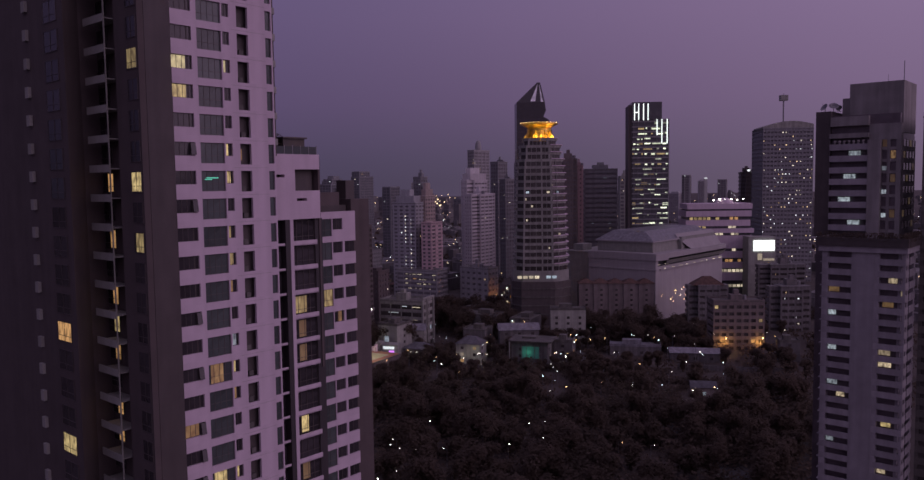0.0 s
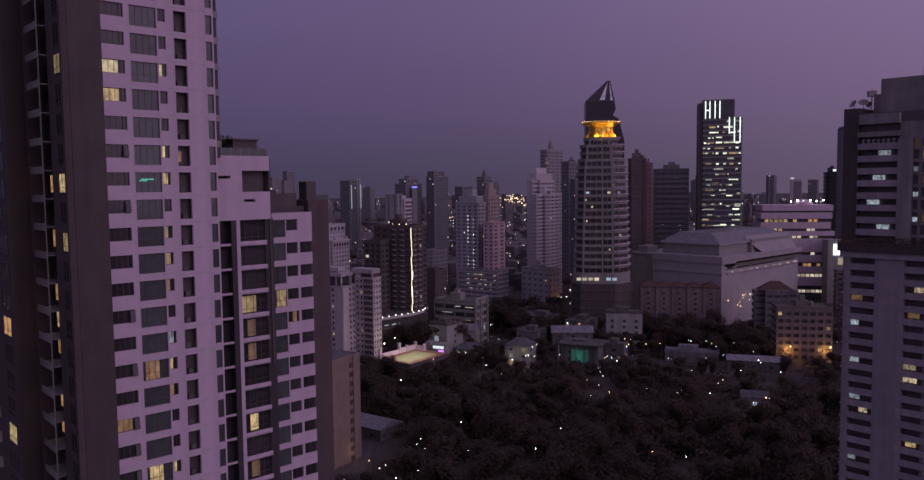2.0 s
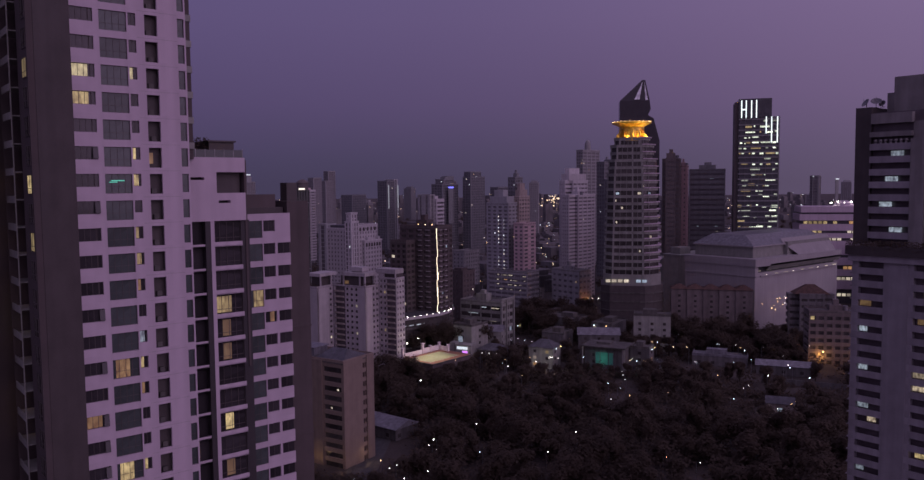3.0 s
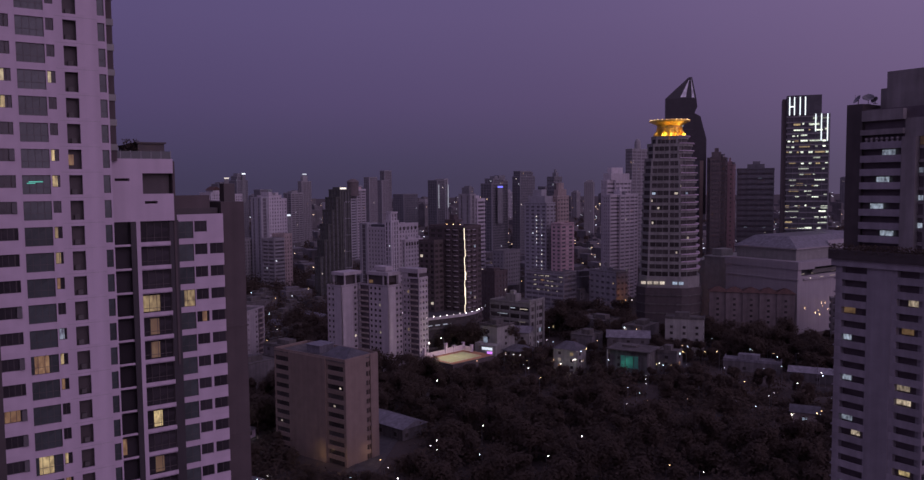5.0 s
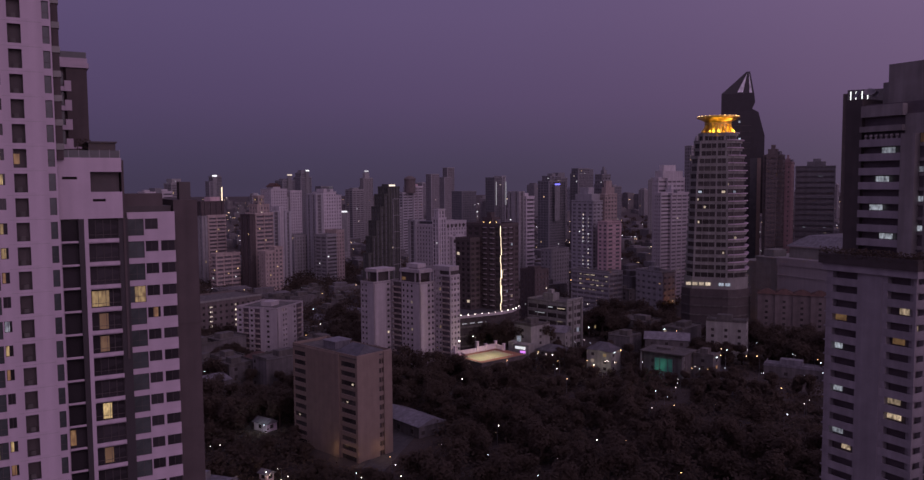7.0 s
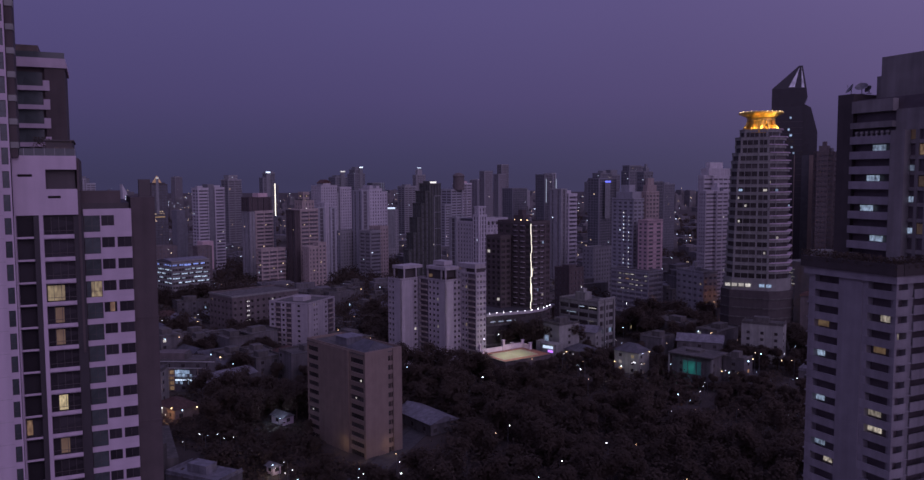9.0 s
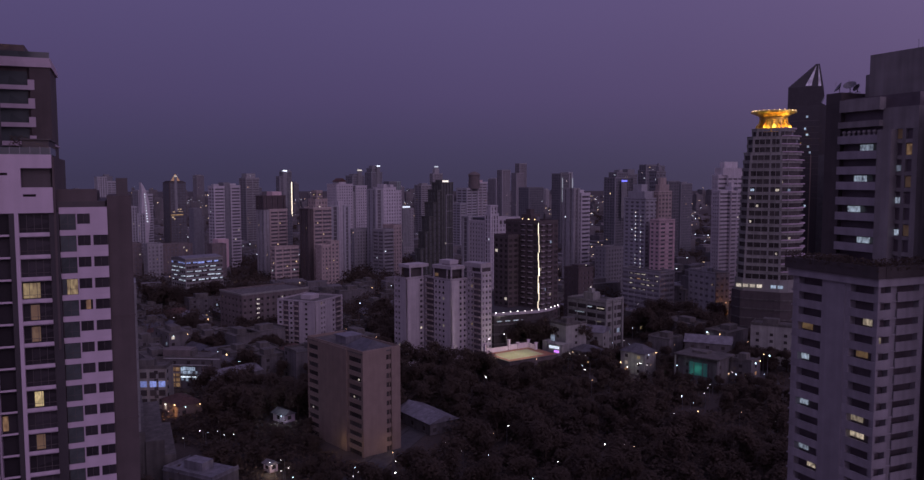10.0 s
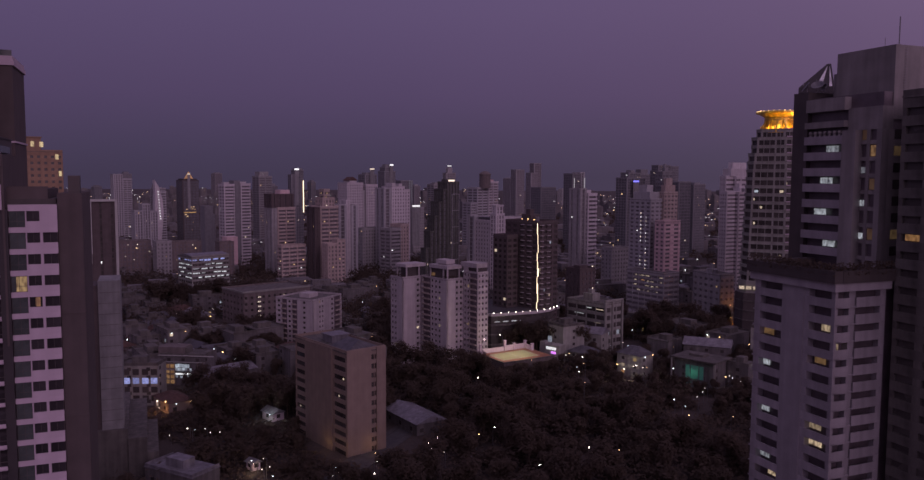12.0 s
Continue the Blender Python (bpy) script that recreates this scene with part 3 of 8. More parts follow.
def hedge(name, parent, x0, x1, y0, y1, z0, z1, count, size=0.28):
    """Planting made of many small leaves."""
    verts, faces = [], []
    for _ in range(count):
        p = Vector((leaf_r.uniform(x0, x1), leaf_r.uniform(y0, y1), z0 + (z1 - z0) * leaf_r.random() ** 1.6))
        a1 = Vector((leaf_r.gauss(0, 1), leaf_r.gauss(0, 1), leaf_r.gauss(0, 1))).normalized() * size * leaf_r.uniform(0.6, 1.4)
        b1 = a1.cross(Vector((leaf_r.gauss(0, 1), leaf_r.gauss(0, 1), leaf_r.gauss(0, 1)))).normalized() * size * 0.6
        k = len(verts)
        verts += [tuple(p + a1), tuple(p + b1), tuple(p - a1), tuple(p - b1)]
        faces.append((k, k + 1, k + 2, k + 3))
    me = bpy.data.meshes.new(name)
    me.from_pydata(verts, [], faces)
    return tagged(part(name, me, LEAFDARK, parent), kind="stuff")


hedge("terrace_planting", near_tower, X1 - 2.6, X1 - 0.6, 13.2, 20.6, 87.5, 88.7, 900, 0.16)
hedge("terrace_planting", near_tower, X1 - 4.6, X1 - 2.6, 15.6, 17.6, 87.5, 90.6, 420, 0.15)

# balcony bays below the step
bay_band = boxes("balcony_front", [face_box("E", 13.1, 15.4, 1.75, 1.9, 0, 0.42), face_box("E", 13.1, 15.4, 1.75, 3.0, 0, 0.14),
                                   face_box("E", 16.6, 20.4, 1.62, 1.8, 0, 0.62), face_box("E", 16.6, 20.4, 1.62, 3.0, 0, 0.14)])
bay_glass = boxes("balcony_glazing", [face_box("E", 16.65, 20.35, 2.3, 2.34, 0.14, FH), face_box("E", 13.15, 16.05, 2.7, 2.74, 0.14, FH)])
bay_us = [16.6, 16.66, 17.5, 17.56, 18.45, 18.51, 19.4, 19.46, 20.34, 20.4]
bay_bars = lattice("balcony_frame", "E", bay_us, [0.14, 1.1, 1.16, FH], 2.22, 2.29, lambda u, z: 1.1 < z < 1.16 or any(p < u < q for p, q in zip(bay_us[::2], bay_us[1::2])))
pieces("pier", [face_box("E", 16.1, 16.6, 1.55, 2.9, 0, 79.7), face_box("E", 13.05, 13.3, 1.4, 2.9, 0, 79.7)], WHITE, near_tower)
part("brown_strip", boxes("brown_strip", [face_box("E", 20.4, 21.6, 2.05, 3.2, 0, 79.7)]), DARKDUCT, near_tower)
LIT_P = {22: WARM, 21: DIMMER, 20: DIMMER, 17: WARM, 15: DIMMER, 12: AMBER}
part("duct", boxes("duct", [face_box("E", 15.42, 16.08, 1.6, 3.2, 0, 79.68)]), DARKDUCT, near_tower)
WING = [(21.6, 23.75, 2.35), (23.9, 25.6, 1.5), (25.95, 27.9, 1.5)]
X2 = -2.7
wing_panel = panel("wing_panel", WING, 21.6, 27.9, 2.4, -X2, 0.35 - X2)
wing_first = panel("wing_panel", WING[:2], 21.6, 27.9, 2.4, -X2, 0.35 - X2)
LIT_Q1, LIT_Q2 = {22: WARM}, {21: DIM}
for f in range(1, 26):
    z = ztop(f)
    if f < 25:
        part("balcony_front", bay_band, WHITE, near_tower, at=(0, 0, z))
    part("balcony_glazing", bay_glass, NEARGLASS, near_tower, at=(0, 0, z - FH))
    part("balcony_frame", bay_bars, DEEP, near_tower, at=(0, 0, z - FH))
    if f in LIT_P:
        part("lit_room", shared(("litp", LIT_P[f].name, f == 22), lambda: boxes("lit_room", [face_box("E", 16.75 if f == 22 else 17.6, 18.9 if f == 22 else 18.7, 2.26, 2.29, 0.7, FH - 0.3)])), LIT_P[f], near_tower, at=(0, 0, z - FH))
    part("wing_panel", wing_first if f == 25 else wing_panel, WHITE, near_tower, at=(0, 0, z))
    near_window(near_tower, 21.65, z - 2.35, 2.08, 2.35, 2, 2, GREENGLASS, X2 - 0.12, LIT_Q1.get(f), (0.3, 1.0))
    near_window(near_tower, 23.92, z - 1.5, 1.66, 1.5, 2, 1, NEARGLASS, X2 - 0.22, LIT_Q2.get(f), (0.45, 0.85))
    if f < 25:
        near_window(near_tower, 25.97, z - 1.5, 1.9, 1.5, 2, 1, NEARGLASS, X2 - 0.22)
part("wing_head", boxes("wing_head", [face_box("E", 21.6, 27.9, 2.7, 3.05, ztop(25) + FH - 2.4, 80.4)]), WHITE, near_tower)
pieces("brown_parapet", [face_box("E", 21.3, 26.6, 4.4, 4.8, 80, 83.0), face_box("E", 21.3, 26.6, 4.8, 20, 80, 82.6)], BROWN, near_tower)
part("end_wall", boxes("end_wall", [face_box("E", 27.9, 31.2, 3.5, 22, 0, 82.0), face_box("E", 27.9, 31.3, 3.42, 3.6, 64.0, 64.25), face_box("E", 27.9, 31.3, 3.42, 3.6, 48.3, 48.55),
                                     face_box("E", 27.9, 31.3, 3.42, 3.6, 32.6, 32.85)]), BROWN, near_tower)
part("roof_box", boxes("roof_box", [face_box("E", 29.2, 30.8, 6, 8, 82, 84.6)]), DEEP, near_tower)

part("lit_room", boxes("lit_room", [face_box("E", 13.4, 14.1, 2.62, 2.66, 0.6, FH - 0.4)]), DIM, near_tower, at=(0, 0, ztop(16) - FH))
# recessed back of the upper storeys
part("north_wall", boxes("north_wall", [(-2.6, -1.0, 12.92, 14.0, 87.6, 121)]), BROWN, near_tower)
north_ledge = boxes("north_ledge", [(-2.4, -0.85, 13.15, 14.1, 0, 0.8)])
for f in range(28, 39):
    part("north_ledge", north_ledge, LILAC, near_tower, at=(0, 0, ztop(f)))

# taller block at the back
XB = -29.6
pieces("rear_block", [(XB - 14, XB, 16.2, 19.3, 80, 103.4), (XB - 14, XB - 1.0, 8, 16.2, 80, 103.4)], BROWN, near_tower)
pieces("rear_cornice", [(XB - 14.4, XB + 0.3, 8, 19.6, 103.4, 104.2), (XB - 14.2, XB + 0.1, 8, 19.4, 104.2, 105.0), (XB - 14.3, XB + 0.2, 16.1, 19.5, 90.2, 90.5)], WHITE, near_tower)
part("rear_rail", boxes("rear_rail", [(XB - 0.1, XB - 0.06, 8, 19.3, 105.0, 106.0)]), GREENGLASS, near_tower)
part("rear_penthouse", boxes("rear_penthouse", [(XB - 12, XB - 4, 8, 15.2, 104.2, 107.6)]), BROWN, near_tower)
for y, w_ in ((10.2, 0.3), (12.9, 0.9), (14.3, 0.25)):
    part("terrace_lamp", boxes("terrace_lamp", [(XB - 0.9, XB - 0.6, y, y + w_, 105.15, 105.5)]), PALE, near_tower)
for y in (17.2, 18.1, 19.4, 20.2):
    part("terrace_lamp", boxes("terrace_lamp", [(X1 - 0.55, X1 - 0.4, y, y + 0.1, 87.6, 87.95)]), PALEWARM, near_tower)
rear_band = boxes("rear_band", [(XB - 1.1, XB + 0.1, 8, 16.6, 0, 0.75), (XB - 0.3, XB + 0.14, 15.9, 16.9, 0, 1.7)])
for i in range(5):
    part("rear_band", rear_band, WHITE, near_tower, at=(0, 0, 87.0 + i * FH))
    part("rear_glazing", shared("rg", lambda: boxes("rear_glazing", [(XB - 0.95, XB - 0.9, 8, 15.8, 0.75, FH)])), GREENGLASS, near_tower, at=(0, 0, 87.0 + i * FH))
for i, y in enumerate((11.4, 12.8, 15.0, 17.2, 18.4)):
    part("roof_lamp", shared("rl", lambda: boxes("roof_lamp", [(XB - 0.5, XB - 0.3, 0, 0.5, 105.1, 105.3)])), BULBWARM, near_tower, at=(0, y, 0))

# shaded face with balconies, towards the garden side
def wall_prism(name, pts, z1, material):
    part(name, prism(name, [ring(pts, 0), ring(pts, z1)]), material, near_tower)


wall_prism("corner_pier", [(-0.05, -0.05), (-0.05, 0.0), (-3.0, 0.0), (-3.0, -4.2), (2.4, -4.2)], 121, DEEP)
wall_prism("window_wall", [(-2.6, -4.9), (2.36, -4.9), (2.36, -4.22), (-2.6, -4.22)], 121, BROWN)
wall_prism("balcony_back", [(-9.4, -3.6), (-2.62, -3.6), (-2.62, 0.28), (-9.4, 0.28)], 121, BROWN)
wall_prism("garden_wing", [(-62, -8.4), (-6.5, -8.4), (-9.3, -5.6), (-9.42, 0.28), (-62, 0.28)], 121, BROWN)
garden_band = boxes("balcony_front", [(-7.9, -3.3, -5.72, -5.6, 0, 0.8), (-7.9, -3.3, -5.6, -3.6, 0.3, 0.42)])
wall_prism("balcony_pier", [(-3.3, -5.7), (-3.18, -5.7), (-3.18, -5.58), (-3.3, -5.58)], 121, MIDGREY)
strip_band = boxes("balcony_front", [(-16.3, -15.4, -8.75, -8.4, 0, 1.2)])
LIT_G = {27: AMBER, 25: AMBER, 23: AMBER, 22: WARM, 21: AMBER, 19: AMBER, 18: AMBER}
LIT_W, LIT_V = {31: WARM, 27: WARM, 25: WARM}, {22: AMBER, 18: WARM}


def garden_window(x, y, z, w, h, glass, lit=None, share=1.0):
    cut, lev = [-w, -w + 0.06, -w / 2 - 0.03, -w / 2 + 0.03, -0.06, 0.0], [0.0, 0.06, h * 0.3, h * 0.3 + 0.05, h - 0.06, h]
    fr = part("window", shared(("gw", w, h), lambda: lattice("window", "S", cut, lev, -0.06, 0.0, lambda u, q: any(p < u < r for p, r in zip(cut[::2], cut[1::2])) or any(p < q < r for p, r in zip(lev[::2], lev[1::2])))), DEEP, near_tower, at=(x, y, z))
    part("pane", shared(("gp", w, h), lambda: boxes("pane", [(0.02, w - 0.02, -0.02, -0.005, 0.02, h - 0.02)])), glass, fr)
    if lit:
        part("lit_room", shared(("gl", w, h, share, lit.name), lambda: boxes("lit_room", [(0.06 + (w - 0.12) * (1 - share), w - 0.06, -0.034, -0.022, h * 0.06, h * 0.95)])), lit, fr)


for f in range(9, 39):
    z = ztop(f)
    part("balcony_front", garden_band, LILAC, near_tower, at=(0, 0, z - 0.1))
    part("balcony_front", strip_band, LILAC, near_tower, at=(0, 0, z - 1.0))
    garden_window(-9.3, -3.62, z - 2.3, 2.6, 2.2, NEARGLASS, LIT_G.get(f), 0.5)
    garden_window(0.0, -4.92, z - 2.3, 2.1, 2.2, NEARGLASS, LIT_W.get(f), 0.8 if f == 25 else 1.0)
    garden_window(-11.3, -8.42, z - 2.9, 3.4, 2.3, NEARGLASS, LIT_V.get(f), 1.0)

# ---- grey apartment tower on the other side ----
TOWERGREY = paint("dusky_grey_render", (0.245, 0.235, 0.225), vary=0.15, streak=0.2)
GREYPAINT = paint("grey_wall_paint", (0.31, 0.296, 0.31), vary=0.12, streak=0.12)
PALEROOM = lamp_glass("pale_kitchen_light", (1.0, 0.8, 0.52), 0.26, 0.5, 0.9)
grey_tower = thing("apartment_tower", "grey apartment tower with balconies and a planted setback", "building", -34.6, 173.5)
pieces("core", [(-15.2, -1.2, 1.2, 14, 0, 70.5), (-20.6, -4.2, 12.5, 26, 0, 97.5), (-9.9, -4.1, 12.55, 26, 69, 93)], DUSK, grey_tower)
RFH = 2.45
low = [face_box("S", 0.0, 5.6, 0.0, 0.18, 0, 1.25), face_box("S", 9.6, 15.6, 0.0, 0.18, 0, 1.25), face_box("S", 0.0, 16, 0.1, 1.3, 0, 0.2),
       face_box("E", 0.19, 3.0, 0.0, 0.18, 0, 1.45), face_box("E", 4.0, 9.0, 0.0, 0.18, 0, 1.45), face_box("E", 0.1, 9.6, 0.1, 1.3, 0, 0.2)]
low_band = boxes("balcony_front", low)
n_low = 28
for f in range(n_low):
    part("balcony_front", low_band, GREYPAINT, grey_tower, at=(0, 0, f * RFH + 0.3))
pieces("pier", [face_box("S", 5.6, 9.6, -0.1, 1.6, 0, 69.5), face_box("S", 0.9, 1.5, 0.9, 1.5, 0, 69.5), face_box("S", 14.4, 15.58, 0.03, 1.6, 0, 69.4), face_box("S", 4.7, 5.62, 0.03, 1.6, 0, 69.4), face_box("S", 9.58, 9.9, 0.03, 1.6, 0, 69.4), face_box("S", 0.02, 0.5, 0.03, 0.5, 0, 69.4),
                            face_box("E", 2.9, 4.1, 0.3, 1.6, 0, 69.5), face_box("E", 8.9, 10.0, 0.3, 1.6, 0, 69.5)], GREYPAINT, grey_tower)
part("setback_ledge", boxes("setback_ledge", [(-16.2, 0.4, -0.5, 10.3, 68.9, 70.1)]), GREYPAINT, grey_tower)
pieces("planter", [(-16.6, 0.6, -0.9, 0.6, 70.1, 71.8), (-0.6, 0.7, 0.6, 12.0, 70.1, 71.8), (-16.6, -15.4, 0.6, 12, 70.1, 71.8)], DEEP, grey_tower)
hedge("ledge_planting", grey_tower, -16.6, 0.6, -1.0, 0.6, 71.2, 72.9, 1500, 0.2)
hedge("ledge_planting", grey_tower, -0.6, 0.8, 0.6, 12.0, 71.2, 72.9, 900, 0.2)
up_band = boxes("balcony_front", [face_box("S", 10.0, 17.7, 11.0, 11.2, 0, 1.3), face_box("S", 10.0, 17.7, 11.1, 12.3, 0, 0.2)])
for f in range(8):
    part("balcony_front", up_band, GREYPAINT, grey_tower, at=(0, 0, 72.5 + f * RFH * 1.02))
part("edge_wall", boxes("edge_wall", [face_box("S", 17.7, 20.8, 11.6, 26, 71, 98.6)]), DEEP, grey_tower)
pieces("upper_wall", [face_box("S", 10.0, 17.8, 11.1, 14, 92.6, 93.6), face_box("S", 10.0, 17.6, 11.1, 14, 95.2, 97.2),
                                        face_box("S", 7.5, 10.0, 10.8, 13, 71, 92.0)], TOWERGREY, grey_tower)
pieces("stair_core", [face_box("S", 4.0, 14.6, 14.2, 26, 93.5, 104.4), face_box("S", 3.9, 10.0, 12.0, 14.2, 92.0, 95.4), face_box("S", 14.6, 16.4, 15.5, 24, 97, 101.5)], TOWERGREY, grey_tower)
pieces("upper_pier", [face_box("S", 3.9, 4.7, 12.0, 13, 71, 92), face_box("S", 5.9, 6.5, 12.0, 13, 71, 92), face_box("E", 12.5, 26, 3.9, 4.4, 71, 92)], TOWERGREY, grey_tower)
part("corner_pier", boxes("corner_pier", [(-4.75, -3.84, 11.94, 13.4, 71, 92)]), TOWERGREY, grey_tower)
up_slab = boxes("floor_band", [face_box("S", 4.78, 7.48, 12.05, 13, 0, 0.62)])
for f in range(8):
    part("floor_band", up_slab, TOWERGREY, grey_tower, at=(0, 0, 72.3 + f * RFH * 1.02))
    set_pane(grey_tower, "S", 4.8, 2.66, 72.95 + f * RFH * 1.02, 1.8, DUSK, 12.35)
    if f in (1, 4, 6):
        set_pane(grey_tower, "S", 4.85, 0.95, 73.0 + f * RFH * 1.02, 1.65, DIMMER if f % 3 else DIM, 12.1)
    if f in (0, 2, 4, 6):
        set_pane(grey_tower, "S", 11.6 + (f % 3), 2.4 + 0.4 * (f % 2), 73.85 + f * RFH * 1.02, 0.95, COOLROOM, 11.95)
    if f % 2:
        set_pane(grey_tower, "S", 6.55, 0.85, 73.0 + f * RFH * 1.02, 0.9 if f in (1, 3, 5) else 1.65, COOLROOM if f in (1, 3, 5) else DIMMER, 12.15)
    for k, u in enumerate((14.6, 17.4, 20.2, 23.0)):
        set_pane(grey_tower, "E", u, 1.5, 73.1 + f * RFH * 1.02, 1.4, DIMMER if (f + 2 * k) % 5 == 1 else GLASS, 3.86)
for i in range(7):
    part("baluster", shared("bal", lambda: prism("baluster", [ring(circle(r, 8), q) for r, q in ((0.3, 0), (0.2, 0.3), (0.34, 0.6), (0.25, 0.9))])), TOWERGREY, grey_tower, at=(-11 - i * 0.95, 11.4, 91.2))
pieces("roof_mast", [(-4.3, -4.18, 15.0, 15.12, 104.4, 108.5), (-7.5, -7.45, 16, 16.05, 104.4, 106)], STEEL, grey_tower)
part("roof_ladder", boxes("roof_ladder", [(-4.0, -3.9, 16.0, 16.5, 97 + i * 0.4, 97.06 + i * 0.4) for i in range(18)]), STEEL, grey_tower)
for f, u, w, g in ((26, 1.6, 1.6, PALEROOM), (25, 12.4, 2.4, DIM), (24, 2.2, 2.0, DIM), (23, 13.0, 2.2, COOLROOM), (25, 0.2, 0.8, PALEROOM), (20, 12.8, 2.0, COOLROOM), (20, 2.6, 2.4, PALEROOM), (19, 2.4, 2.6, PALEROOM), (17, 12.5, 2.2, COOLROOM), (14, 2.2, 1.8, WARM), (16, 11.0, 1.6, PALEROOM), (12, 13, 2, COOLROOM), (10, 3, 1.5, PALEROOM)):
    set_pane(grey_tower, "S", u, w, (f - 1) * RFH + 1.58, 1.0, g, 1.05)
dish_profile = [(0.02, 0.0), (0.35, 0.05), (0.75, 0.2), (1.1, 0.42), (1.16, 0.46), (1.1, 0.5), (0.7, 0.28), (0.02, 0.1)]


def satellite_dish(x, y, z, turn, tilt, size=1.0):
    ob = thing("satellite_dish", "grey mesh satellite dish on a rooftop stand", "dish", x, y, z, turn, group="rooftop dishes")
    me = shared("dish", lambda: prism("reflector", [ring(circle(r, 20), q) for r, q in dish_profile]))
    d = part("reflector", me, STEEL, ob, at=(0, 0, 1.1 * size))
    d.rotation_euler, d.scale = (radians(tilt), 0, 0), (size, size, size)
    part("stand", boxes("stand", [(-0.06, 0.06, -0.06, 0.06, 0, 1.2 * size), (-0.5, 0.5, -0.05, 0.05, 0, 0.08), (-0.05, 0.05, -0.5, 0.5, 0, 0.08)]), STEEL, ob)
    part("feed_arm", boxes("feed_arm", [(-0.03, 0.03, -0.03 - 0.75 * size, 0.03 - 0.75 * size, 1.6 * size, 2.3 * size)]), STEEL, ob)


satellite_dish(-53.9, 186.4, 98.6, -35, 55, 0.8)
satellite_dish(-52.3, 187.0, 98.6, 25, 40, 0.9)
satellite_dish(-51.2, 187.4, 98.6, -10, 60, 0.6)

tower("dark grey apartment wing with balconies and scattered lit rooms", (-13, 184.2), 0, 21.2, 20, 96, fh=2.5, cs=5, ce=4, gap=0.3, wh=1.1, wall=CONCRETE, glass=GLASS, lit=0.06, top="")


# ---- towers in the middle distance ----
brown_flats = tower("tan slab block of flats with dark balcony strips", (-181.0, 139.0), 18, 32.0, 14.0, 31.6, fh=2.85, cs=4, ce=7, gap=(0.1, 0.14), wh=1.6, wall=TAN, glass=GLASS, lit=0.0, all_panes=True, name="apartment_block", top="")
for u, f in ((2.0, 8), (4.6, 6), (29.0, 3)):
    set_pane(brown_flats, "S", u, 0.7, f * 2.87 + 0.4, 0.5, PALE, 0.3)
twl, twr, th_ = 32.0, 14.0, 31.6
part("hipped_roof", prism("hipped_roof", [[(-12.5, -0.2, th_), (0.2, -0.2, th_), (0.2, twr + 0.2, th_), (-12.5, twr + 0.2, th_)], [(-10, twr / 2 - 0.1, th_ + 3), (-4, twr / 2 - 0.1, th_ + 3), (-4, twr / 2 + 0.1, th_ + 3), (-10, twr / 2 + 0.1, th_ + 3)]]), SLATE, brown_flats)
pieces("stair_head", [(-21, -15, 4, twr - 4, th_, th_ + 2.6), (-21.4, -14.6, 3.6, twr - 3.6, th_ + 2.6, th_ + 2.9)], SHEET, brown_flats)
part("stair_tower", boxes("stair_tower", [(-twl * 0.77, -twl * 0.25, -0.5, 0.6, 0, th_ + 0.6)]), TAN, brown_flats)
pieces("gable_pier", [(-0.4, 0.3, 0.05, twr * 0.62, 0, th_ + 0.9), (-0.4, 0.3, twr * 0.76, twr, 0, th_ + 0.9)], TAN, brown_flats)

DECK = lamp_glass("deck_tubes", (0.85, 0.95, 1.0), 0.42, 0.6, 0.5)
led_tower = tower("dark brown tower with a zigzag line of light down its corner", (-292.5, 260.3), 18, 22.9, 14.1, 62.5, fh=2.55, cs=5, ce=4, gap=0.35, wh=1.5, wall=BROWN, glass=GLASS, lit=0.04, name="apartment_tower", top="tank", lits=[COOL, PALE, WARM])
for f in range(8, 24):
    pieces("balcony_slab", [(p, q, r, s, 1.5 + f * 2.6, 1.75 + f * 2.6) for p, q, r, s, _, _ in (face_box("E", 1.6, 3.6, -0.9, 0, 0, 1), face_box("S", 4.0, 6.4, -0.9, 0, 0, 1), face_box("S", 9.0, 11.0, -0.9, 0, 0, 1), face_box("E", 6.2, 8.2, -0.9, 0, 0, 1))], PALEWALL, led_tower)
LEDLINE = lamp_glass("light_line", (1.0, 0.82, 0.55), 2.6, 0.15)
zs = [62.4, 57, 52, 48, 44, 40.5, 36.5, 33, 28, 24, 20.5]
for i in range(10):
    off = 0.32 * ((i * 7) % 3 - 1)
    part("light_strip", boxes("light_strip", [(0.05, 0.2, off - 0.1 - 0.22 * (i in (5, 7)), off + 0.1 + 0.22 * (i in (5, 7)), zs[i + 1], zs[i])]), LEDLINE, led_tower)
tower("dark brown lower wing of the tower with the light line", (-302.0, 248.4), 18, 10.1, 7.4, 55.4, fh=2.55, cs=3, ce=2, gap=0.4, wh=1.5, wall=BROWN, glass=GLASS, lit=0.03, top="")
roof_l = shared("rl2", lambda: boxes("roof_light", [(-0.14, 0.14, -0.14, 0.14, 0, 0.25)]))
for i in range(3):
    part("roof_light", roof_l, BULBWARM, led_tower, at=(-3 - i * 4.2, 0.4, 64.0))
podium = thing("parking_podium", "white parking podium with a curved rim and small rim lights", "building", -290, 233)
RIM = [(-24, 3), (-9, -3), (0, 2), (0.3, 25), (-2.5, 34), (-10, 44), (-40, 44), (-40, 3)]


